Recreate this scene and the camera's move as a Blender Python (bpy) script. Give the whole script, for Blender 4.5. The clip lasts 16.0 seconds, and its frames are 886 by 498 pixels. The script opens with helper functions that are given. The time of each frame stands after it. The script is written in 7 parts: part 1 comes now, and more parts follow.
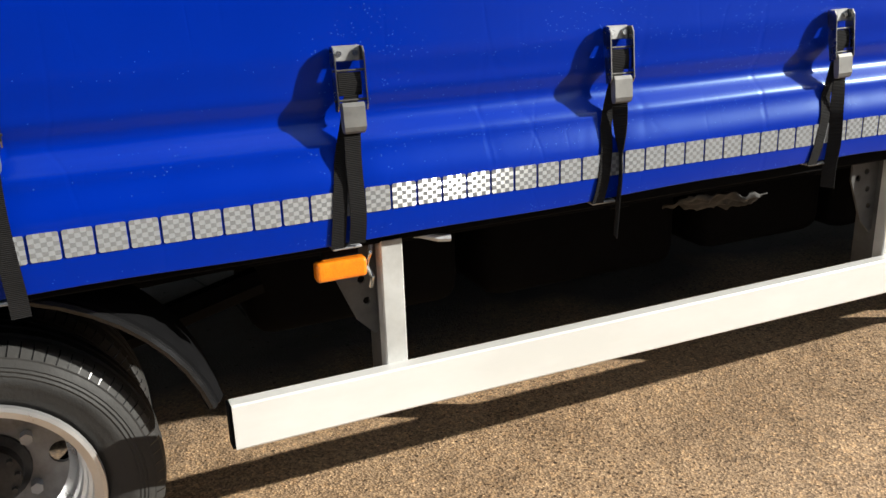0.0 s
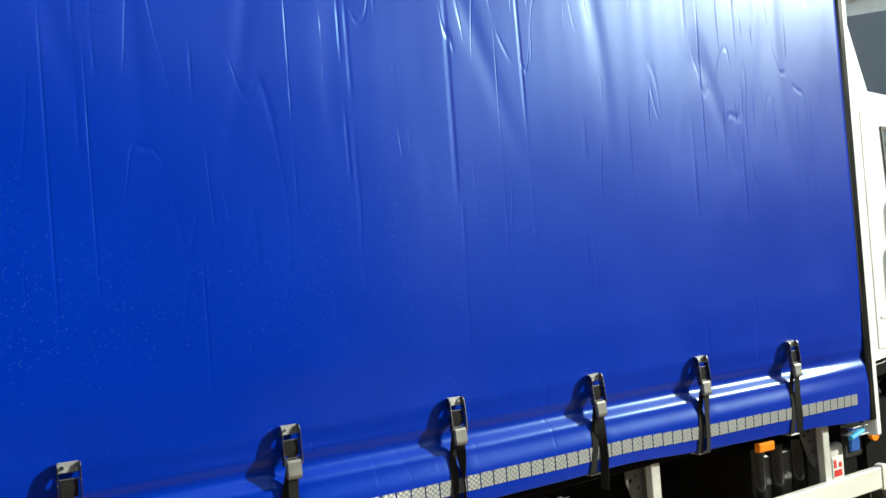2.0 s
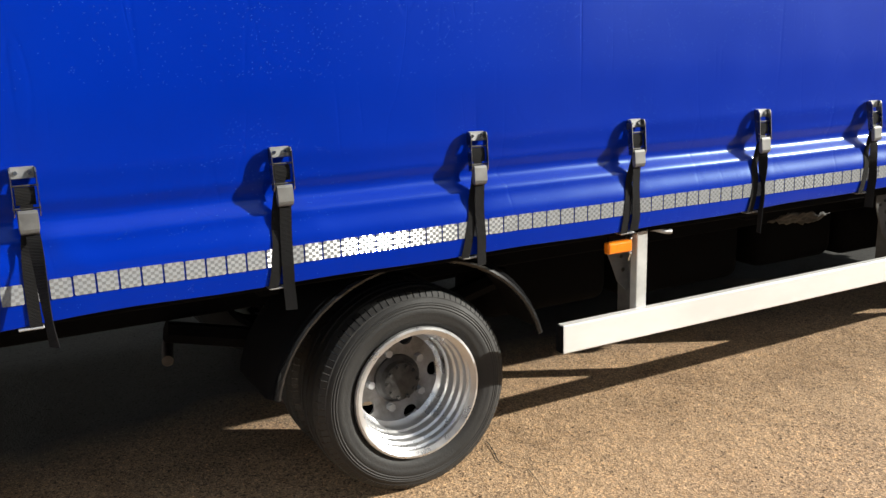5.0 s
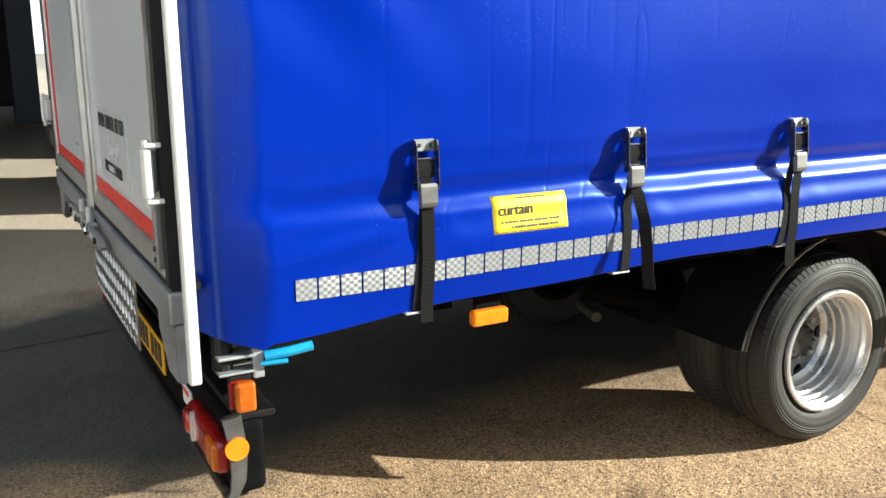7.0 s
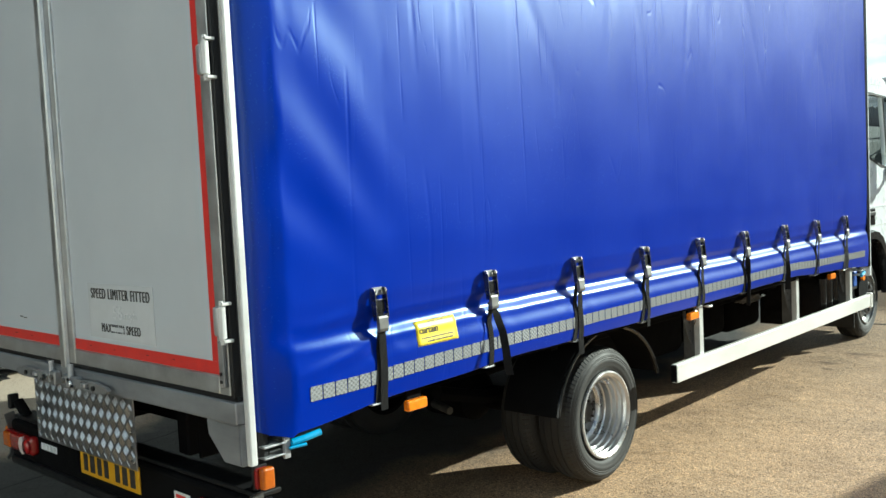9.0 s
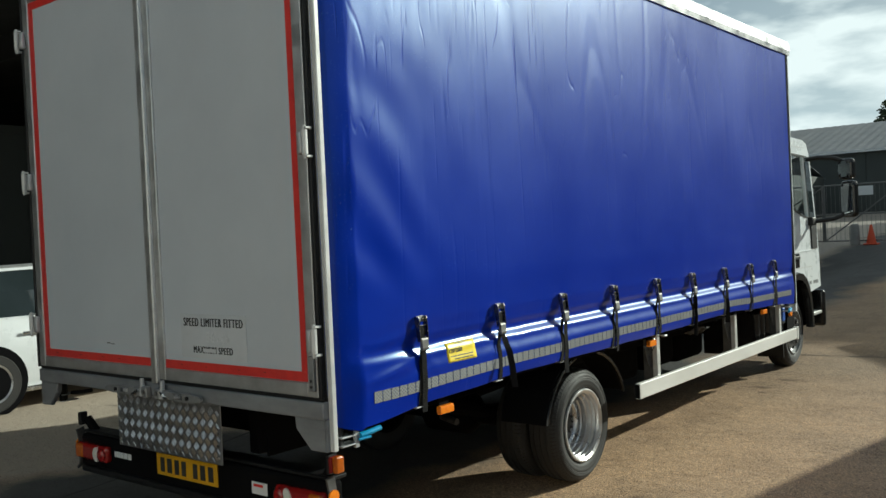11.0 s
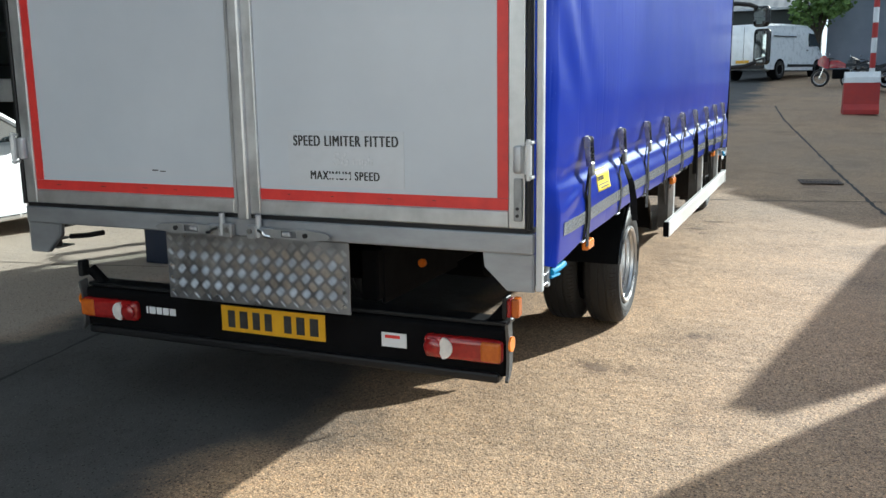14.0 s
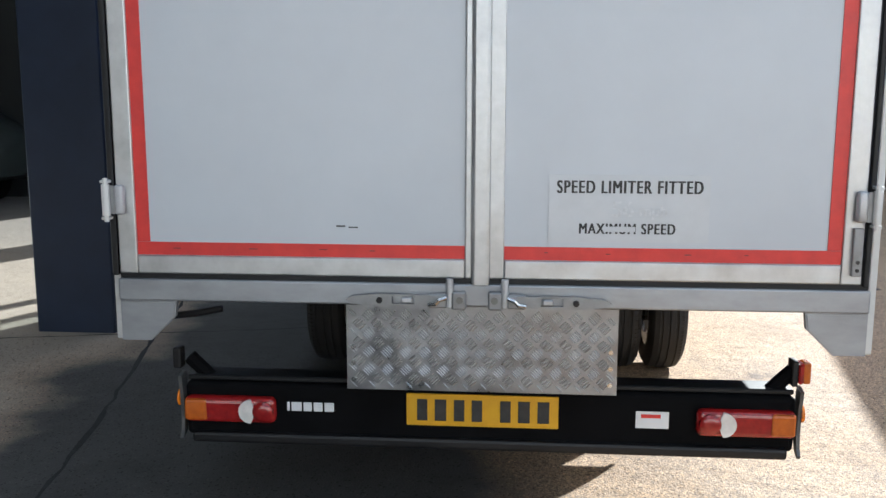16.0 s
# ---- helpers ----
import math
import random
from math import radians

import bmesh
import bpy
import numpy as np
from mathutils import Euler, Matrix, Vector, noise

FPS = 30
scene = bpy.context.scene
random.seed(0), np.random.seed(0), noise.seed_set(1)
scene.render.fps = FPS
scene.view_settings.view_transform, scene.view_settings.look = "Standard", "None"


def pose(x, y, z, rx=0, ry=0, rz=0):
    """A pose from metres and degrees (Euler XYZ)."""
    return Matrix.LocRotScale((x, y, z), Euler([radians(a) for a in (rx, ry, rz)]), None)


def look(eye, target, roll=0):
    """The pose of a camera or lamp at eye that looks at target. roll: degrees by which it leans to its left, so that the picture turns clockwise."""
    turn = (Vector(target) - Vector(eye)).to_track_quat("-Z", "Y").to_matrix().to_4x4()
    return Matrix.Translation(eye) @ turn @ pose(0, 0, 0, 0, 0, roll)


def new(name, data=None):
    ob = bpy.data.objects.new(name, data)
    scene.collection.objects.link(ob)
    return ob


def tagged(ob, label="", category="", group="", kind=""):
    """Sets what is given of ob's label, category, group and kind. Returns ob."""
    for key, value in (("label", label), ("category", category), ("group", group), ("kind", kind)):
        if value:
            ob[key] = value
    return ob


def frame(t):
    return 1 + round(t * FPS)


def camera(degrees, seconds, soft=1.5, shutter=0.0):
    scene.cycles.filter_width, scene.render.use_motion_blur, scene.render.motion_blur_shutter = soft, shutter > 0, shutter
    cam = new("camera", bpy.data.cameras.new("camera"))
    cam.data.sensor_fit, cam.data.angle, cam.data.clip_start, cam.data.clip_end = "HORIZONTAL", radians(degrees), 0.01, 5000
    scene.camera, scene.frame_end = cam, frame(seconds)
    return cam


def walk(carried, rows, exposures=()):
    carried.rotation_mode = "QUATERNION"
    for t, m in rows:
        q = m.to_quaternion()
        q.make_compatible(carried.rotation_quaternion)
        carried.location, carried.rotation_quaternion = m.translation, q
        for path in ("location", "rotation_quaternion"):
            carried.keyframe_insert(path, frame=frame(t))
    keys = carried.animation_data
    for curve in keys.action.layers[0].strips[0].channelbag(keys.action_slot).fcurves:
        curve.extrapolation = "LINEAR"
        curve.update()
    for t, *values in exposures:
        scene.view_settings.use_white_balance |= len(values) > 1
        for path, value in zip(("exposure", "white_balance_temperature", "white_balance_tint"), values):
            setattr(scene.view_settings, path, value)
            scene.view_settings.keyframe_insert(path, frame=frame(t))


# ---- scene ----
cam = camera(53.3, 16.0)
PATH = [
    (0, (2.834, 2.604, 1.403), (1.092, 3.357, 0.771), -2.0),
    (0.5, (3.139, 2.48, 1.518), (1.455, 3.473, 1.093), -2.6),
    (1, (3.391, 2.363, 1.582), (1.719, 3.422, 1.296), -2.7),
    (1.5, (3.609, 2.206, 1.653), (1.917, 3.266, 1.53), -3.9),
    (2, (3.763, 2.092, 1.685), (2.08, 3.171, 1.731), -4.2),
    (2.5, (3.889, 1.976, 1.677), (2.262, 3.136, 1.744), -3.5),
    (3, (3.977, 1.859, 1.673), (2.429, 3.126, 1.649), -3.3),
    (3.5, (3.962, 1.73, 1.64), (2.493, 3.08, 1.49), -3.0),
    (4, (3.922, 1.525, 1.594), (2.447, 2.849, 1.325), -2.9),
    (4.5, (3.755, 1.354, 1.526), (2.158, 2.503, 1.168), -3.0),
    (5, (3.555, 1.11, 1.501), (1.839, 2.036, 1.056), -1.5),
    (5.2, (3.473, 0.979, 1.49), (1.726, 1.824, 1.004), -0.8),
    (7.3, (3.08, -0.506, 1.454), (1.378, 0.462, 1.049), -0.3),
    (7.5, (3.088, -0.584, 1.46), (1.408, 0.437, 1.09), -0.8),
    (8, (3.14, -0.912, 1.493), (1.589, 0.315, 1.197), -1.5),
    (8.5, (3.389, -1.239, 1.521), (1.937, 0.123, 1.33), -3.0),
    (9, (3.572, -1.579, 1.579), (2.217, -0.113, 1.452), -2.8),
    (9.5, (3.734, -1.914, 1.624), (2.436, -0.394, 1.571), -2.1),
    (9.7, (3.816, -2.02, 1.637), (2.519, -0.498, 1.607), -1.8),
    (11.8, (3.9, -2.75, 1.606), (2.712, -1.144, 1.513), -2.1),
    (12, (3.783, -2.797, 1.583), (2.61, -1.183, 1.441), -1.8),
    (12.5, (3.472, -2.859, 1.547), (2.331, -1.232, 1.32), -1.4),
    (13, (3.073, -2.853, 1.519), (2.004, -1.18, 1.283), -0.8),
    (13.5, (2.6, -2.876, 1.499), (1.63, -1.156, 1.184), -1.0),
    (14, (2.106, -2.901, 1.472), (1.326, -1.098, 1.099), -0.8),
    (14.5, (1.611, -2.89, 1.433), (1.007, -1.024, 1.04), -0.5),
    (15, (1.11, -2.897, 1.486), (0.602, -1.003, 1.096), -1.3),
    (15.5, (0.625, -2.836, 1.493), (0.235, -0.898, 1.187), -1.3),
    (16, (0.093, -2.765, 1.494), (-0.063, -0.796, 1.182), 0.1),
]
EXPOSURE = [(0, 0.72, 6250, 6), (1.0, 0.7, 6250, 2), (2.0, 0.8, 6400, -6), (2.6, 0.31, 6480, -4), (3.5, 0.23, 6370, 0), (4.5, 0.39, 6300, 5), (5.2, 0.9, 6300, 6), (7.3, 1.32, 6150, -2), (8.2, 1.22, 6080, -6), (9.0, 0.86, 5860, -9), (9.7, 0.60, 6060, -8), (11.8, -0.22, 5980, -6), (12.0, -0.12, 5950, -6), (12.5, 0.64, 5800, -4), (13.0, 0.64, 5800, -3), (13.5, 0.66, 5750, -2), (14.0, 0.94, 5580, 0), (14.5, 1.15, 5500, 2), (15.0, 1.38, 5480, 4), (16.0, 1.3, 5500, 4)]
walk(cam, [(t, look(eye, target, roll)) for t, eye, target, roll in PATH], EXPOSURE)

# ---- light ----
SUN = Vector((1.22, 2.12, 1.0)).normalized()
sun_data = bpy.data.lights.new("sun", "SUN")
sun_data.energy, sun_data.angle, sun_data.color = 5.0, radians(0.53), (1.0, 0.928, 0.83)
sun = new("sun", sun_data)
sun.matrix_world = look(SUN * 60, (0, 0, 0))
world = bpy.data.worlds.new("sky")
scene.world = world
world.use_nodes = True
wn, wl = world.node_tree.nodes, world.node_tree.links
sky = wn.new("ShaderNodeTexSky")
sky.sky_type, sky.sun_disc = "NISHITA", False
sky.sun_elevation, sky.sun_rotation = math.asin(SUN.z), math.atan2(SUN.x, SUN.y)
sky.air_density, sky.dust_density, sky.ozone_density = 1.0, 3.5, 1.4
# scattered fair-weather cloud over the clear sky
tc, mp = wn.new("ShaderNodeTexCoord"), wn.new("ShaderNodeMapping")
mp.inputs["Scale"].default_value = (1.0, 1.0, 3.2)
cn, cr, cm = wn.new("ShaderNodeTexNoise"), wn.new("ShaderNodeValToRGB"), wn.new("ShaderNodeMixRGB")
cn.inputs["Scale"].default_value, cn.inputs["Detail"].default_value = 5.5, 7.0
cr.color_ramp.elements[0].position, cr.color_ramp.elements[1].position = 0.48, 0.62
cm.inputs["Color2"].default_value = (14.5, 14.6, 14.8, 1)
wl.new(tc.outputs["Generated"], mp.inputs["Vector"])
wl.new(mp.outputs["Vector"], cn.inputs["Vector"])
wl.new(cn.outputs["Fac"], cr.inputs["Fac"])
wl.new(cr.outputs["Color"], cm.inputs["Fac"])
# pale haze low over the horizon
hs, hr, hm = wn.new("ShaderNodeSeparateXYZ"), wn.new("ShaderNodeMapRange"), wn.new("ShaderNodeMixRGB")
hr.inputs["From Min"].default_value, hr.inputs["From Max"].default_value = 0.38, 0.0
hr.inputs["To Max"].default_value, hr.interpolation_type = 0.75, "SMOOTHSTEP"
hm.inputs["Color2"].default_value = (9.8, 11.3, 13.0, 1)
wl.new(tc.outputs["Generated"], hs.inputs["Vector"])
wl.new(hs.outputs["Z"], hr.inputs["Value"])
wl.new(hr.outputs["Result"], hm.inputs["Fac"])
wl.new(sky.outputs["Color"], hm.inputs["Color1"])
wl.new(hm.outputs["Color"], cm.inputs["Color1"])
wl.new(cm.outputs["Color"], wn["Background"].inputs["Color"])
wn["Background"].inputs["Strength"].default_value = 0.066


# ---- materials ----
def mat(name, c1, c2=None, scale=8.0, rough=0.5, metal=0.0, bump=0.0, bscale=60.0, coat=0.0, rough2=None, stretch=(1, 1, 1), spec=0.5):
    """A surface of two mottled colours, with fine relief and uneven gloss."""
    m = bpy.data.materials.new(name)
    m.use_nodes = True
    n, l = m.node_tree.nodes, m.node_tree.links
    b = n["Principled BSDF"]
    b.inputs["Metallic"].default_value = metal
    b.inputs["Specular IOR Level"].default_value = spec
    b.inputs["Coat Weight"].default_value = coat
    b.inputs["Coat Roughness"].default_value = 0.06
    c2 = c2 or tuple(v * 0.82 for v in c1)
    t, mpn = n.new("ShaderNodeTexCoord"), n.new("ShaderNodeMapping")
    mpn.inputs["Scale"].default_value = stretch
    l.new(t.outputs["Object"], mpn.inputs["Vector"])
    a, f = n.new("ShaderNodeTexNoise"), n.new("ShaderNodeTexNoise")
    a.inputs["Scale"].default_value, a.inputs["Detail"].default_value, a.inputs["Roughness"].default_value = scale, 7, 0.62
    f.inputs["Scale"].default_value, f.inputs["Detail"].default_value = bscale, 4
    l.new(mpn.outputs["Vector"], a.inputs["Vector"])
    l.new(mpn.outputs["Vector"], f.inputs["Vector"])
    r = n.new("ShaderNodeValToRGB")
    r.color_ramp.elements[0].position, r.color_ramp.elements[1].position = 0.35, 0.66
    r.color_ramp.elements[0].color, r.color_ramp.elements[1].color = (*c2, 1), (*c1, 1)
    l.new(a.outputs["Fac"], r.inputs["Fac"])
    l.new(r.outputs["Color"], b.inputs["Base Color"])
    mr = n.new("ShaderNodeMapRange")
    mr.inputs["To Min"].default_value, mr.inputs["To Max"].default_value = rough, rough2 if rough2 is not None else min(1, rough * 1.3)
    mr.inputs["From Min"].default_value, mr.inputs["From Max"].default_value = 0.35, 0.65
    l.new(a.outputs["Fac"], mr.inputs["Value"])
    l.new(mr.outputs["Result"], b.inputs["Roughness"])
    if bump:
        bp = n.new("ShaderNodeBump")
        bp.inputs["Strength"].default_value, bp.inputs["Distance"].default_value = bump, 0.004
        l.new(f.outputs["Fac"], bp.inputs["Height"])
        l.new(bp.outputs["Normal"], b.inputs["Normal"])
    return m


def node(m, kind, **values):
    x = m.node_tree.nodes.new(kind)
    for key, v in values.items():
        x.inputs[key.replace("_", " ")].default_value = v
    return x


M_black = mat("black_steel", (0.0065, 0.0065, 0.0072), (0.0035, 0.0035, 0.004), 9, 0.7, 0, 0.15, 80, spec=0.05)
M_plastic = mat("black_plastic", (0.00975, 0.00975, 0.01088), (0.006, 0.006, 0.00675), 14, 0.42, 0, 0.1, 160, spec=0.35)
M_gloss_black = mat("black_gloss", (0.012, 0.012, 0.013), (0.008, 0.008, 0.008), 6, 0.16, 0, 0.0)
M_rubber = mat("tyre_rubber", (0.02465, 0.02337, 0.0221), (0.01275, 0.01241, 0.01207), 7, 0.62, 0, 0.25, 120)
M_white = mat("white_paint", (0.79, 0.82, 0.835), (0.74, 0.77, 0.785), 5, 0.25, 0, 0.02, 40, 0.4)
M_rail = mat("cream_white_rail", (0.69, 0.68, 0.655), (0.61, 0.60, 0.57), 6, 0.33, 0, 0.05, 60, stretch=(1, 0.3, 1))
M_panel = mat("grey_white_panel", (0.522, 0.554, 0.594), (0.477, 0.508, 0.550), 1.6, 0.3, 0, 0.03, 14, 0.15)
M_red = mat("red_tape", (0.629, 0.03825, 0.02975), (0.51, 0.0255, 0.0238), 14, 0.36, 0, 0.08, 200)
M_alu = mat("weathered_aluminium", (0.60, 0.61, 0.615), (0.42, 0.427, 0.435), 7, 0.32, 0.85, 0.12, 60, rough2=0.55)
M_galv = mat("galvanised_steel", (0.527, 0.5355, 0.5525), (0.374, 0.3825, 0.3995), 9, 0.4, 0.6, 0.12, 90, rough2=0.62)
M_post = mat("post_white_grey", (0.595, 0.595, 0.578), (0.442, 0.442, 0.425), 9, 0.4, 0.2, 0.1, 80)
M_chrome = mat("bright_steel", (0.75, 0.74, 0.72), (0.6, 0.6, 0.58), 10, 0.14, 1.0, 0.03, 80, rough2=0.3)
M_lever = mat("lever_steel", (0.20, 0.197, 0.19), (0.15, 0.147, 0.142), 20, 0.45, 0.6, 0.05, 200)
M_rim = mat("silver_rim", (0.68, 0.68, 0.68), (0.56, 0.56, 0.57), 8, 0.22, 0.8, 0.06, 90, rough2=0.42)
M_disc = mat("dusty_wheel_disc", (0.38, 0.38, 0.385), (0.15, 0.147, 0.145), 10, 0.35, 0.55, 0.15, 70, rough2=0.65)
M_hub = mat("greasy_hub_iron", (0.060, 0.057, 0.054), (0.016, 0.015, 0.015), 22, 0.45, 0.3, 0.5, 60)
M_amber = mat("amber_lens", (0.9, 0.26, 0.01), (0.8, 0.2, 0.01), 40, 0.18, 0, 0.25, 260, 0.5)
M_redlens = mat("red_lens", (0.30, 0.012, 0.011), (0.22, 0.008, 0.009), 40, 0.14, 0, 0.2, 260, 0.6)
M_clearlens = mat("clear_lens", (0.75, 0.72, 0.68), (0.6, 0.58, 0.55), 30, 0.15, 0, 0.2, 200, 0.6)
M_yellow = mat("plate_yellow", (0.66, 0.37, 0.010), (0.60, 0.33, 0.010), 20, 0.3, 0, 0.04, 200)
M_label = mat("label_yellow", (0.85, 0.66, 0.02), (0.80, 0.6, 0.02), 20, 0.35)
M_ink = mat("black_ink", (0.02, 0.02, 0.02), (0.03, 0.03, 0.03), 30, 0.5)
M_sticker = mat("sticker_white", (0.6885, 0.7012, 0.714), (0.6502, 0.663, 0.6757), 8, 0.42)
M_blue_grip = mat("turquoise_grip", (0.02, 0.33, 0.62), (0.02, 0.27, 0.52), 20, 0.35)
M_navy = mat("navy_steel_paint", (0.0165, 0.027, 0.05625), (0.01125, 0.0195, 0.04125), 3, 0.4, 0, 0.15, 30)
M_darkwall = mat("dark_sheeting", (0.035, 0.0385, 0.0385), (0.021, 0.0231, 0.0238), 1.2, 0.7, 0, 0.2, 12)
M_concrete = mat("grey_concrete", (0.272, 0.264, 0.248), (0.192, 0.188, 0.176), 2.2, 0.85, 0, 0.3, 40)
M_roofsheet = mat("corrugated_sheet", (0.176, 0.188, 0.2), (0.12, 0.132, 0.144), 1.4, 0.7, 0.0, 0.15, 30)
M_shed = mat("shed_green_grey", (0.056, 0.064, 0.06), (0.036, 0.0416, 0.04), 0.8, 0.65, 0, 0.2, 10)
M_glass = mat("dark_window_glass", (0.03, 0.04, 0.045), (0.02, 0.028, 0.03), 2, 0.04, 0, 0, spec=0.9)
M_brick = mat("white_painted_brick", (0.86, 0.85, 0.84), (0.75, 0.74, 0.73), 4, 0.6, 0, 0.3, 70)
M_clad = mat("grey_blue_cladding", (0.24, 0.264, 0.32), (0.192, 0.216, 0.264), 1.0, 0.55, 0, 0.1, 20)
M_navycar = mat("dark_blue_car_paint", (0.0096, 0.012, 0.04), (0.0072, 0.0088, 0.032), 3, 0.2, 0.1, 0, coat=0.5)
M_orange = mat("cone_orange", (0.6, 0.072, 0.016), (0.52, 0.056, 0.016), 10, 0.5)
M_barred = mat("barrier_red", (0.44, 0.04, 0.032), (0.36, 0.032, 0.032), 4, 0.5)
M_leaf_y = mat("autumn_leaves", (0.408, 0.289, 0.0425), (0.204, 0.1785, 0.0255), 6, 0.6)
M_leaf_g = mat("dark_leaves", (0.044, 0.06, 0.0224), (0.02, 0.0304, 0.0128), 5, 0.6)
M_leaf_b = mat("fresh_leaves", (0.128, 0.208, 0.04), (0.064, 0.12, 0.024), 5, 0.55)
M_bark = mat("bark", (0.09, 0.07, 0.05), (0.05, 0.04, 0.03), 12, 0.9, 0, 0.5, 40)
M_roof = mat("white_roof_sheet", (0.7, 0.7, 0.69), (0.6, 0.6, 0.58), 3, 0.5)
M_tar = mat("tar_joint", (0.025, 0.024, 0.023), (0.016, 0.015, 0.015), 12, 0.75, 0, 0.3, 90)
M_checker = mat("worn_checker_plate", (0.36, 0.365, 0.375), (0.25, 0.253, 0.265), 9, 0.27, 0.95, 0.1, 80, rough2=0.5)
M_mirror = mat("mirror_silver", (0.8, 0.82, 0.82), (0.78, 0.8, 0.8), 3, 0.02, 1.0, 0, rough2=0.03)
M_web = mat("black_webbing", (0.013, 0.0125, 0.013), (0.007, 0.0068, 0.007), 30, 0.75, 0, 0.0, spec=0.2)
M_seat = mat("cab_grey_fabric", (0.10, 0.10, 0.11), (0.07, 0.07, 0.075), 20, 0.8)
M_amber_dim = mat("amber_tail_lens", (0.50, 0.12, 0.008), (0.40, 0.09, 0.008), 40, 0.2, 0, 0.25, 260, 0.4)
M_edge = mat("pale_corner_post", (0.62, 0.62, 0.61), (0.50, 0.50, 0.49), 7, 0.35, 0.1, 0.08, 70)
M_castgrey = mat("cast_grey_steel", (0.30, 0.305, 0.31), (0.22, 0.222, 0.225), 16, 0.42, 0.5, 0.1, 120)
M_bracket = mat("bracket_steel", (0.13, 0.13, 0.128), (0.08, 0.08, 0.08), 14, 0.4, 0.4, 0.1, 90)
M_bouncewall = mat("pale_bounce_wall", (0.72, 0.71, 0.695), (0.62, 0.61, 0.595), 2, 0.7, 0, 0.2, 30)
M_hubring = mat("hub_ring_steel", (0.085, 0.085, 0.088), (0.055, 0.055, 0.057), 18, 0.3, 0.5, 0.08, 90)
M_sill = mat("scuffed_sill_steel", (0.40, 0.415, 0.44), (0.27, 0.28, 0.30), 7, 0.36, 0.7, 0.15, 70, rough2=0.55, stretch=(0.4, 1, 1))
M_greybody = mat("grey_lorry_body", (0.0675, 0.0825, 0.105), (0.0525, 0.06375, 0.0825), 2, 0.4)

# webbing ribs
wv = node(M_web, "ShaderNodeTexWave", Scale=90.0)
wv.bands_direction = "Z"
tcw, wbp = node(M_web, "ShaderNodeTexCoord"), node(M_web, "ShaderNodeBump", Strength=0.8, Distance=0.002)
M_web.node_tree.links.new(tcw.outputs["Object"], wv.inputs["Vector"])
M_web.node_tree.links.new(wv.outputs["Fac"], wbp.inputs["Height"])
M_web.node_tree.links.new(wbp.outputs["Normal"], M_web.node_tree.nodes["Principled BSDF"].inputs["Normal"])

# clear cab glass
M_pane = bpy.data.materials.new("clear_glass")
M_pane.use_nodes = True
pn, pl = M_pane.node_tree.nodes, M_pane.node_tree.links
gl, trn, mxs = pn.new("ShaderNodeBsdfGlossy"), pn.new("ShaderNodeBsdfTransparent"), pn.new("ShaderNodeMixShader")
gl.inputs["Roughness"].default_value, mxs.inputs["Fac"].default_value = 0.02, 0.07
trn.inputs["Color"].default_value = (0.93, 0.95, 0.95, 1)
pl.new(trn.outputs["BSDF"], mxs.inputs[1])
pl.new(gl.outputs["BSDF"], mxs.inputs[2])
pl.new(mxs.outputs["Shader"], pn["Material Output"].inputs["Surface"])


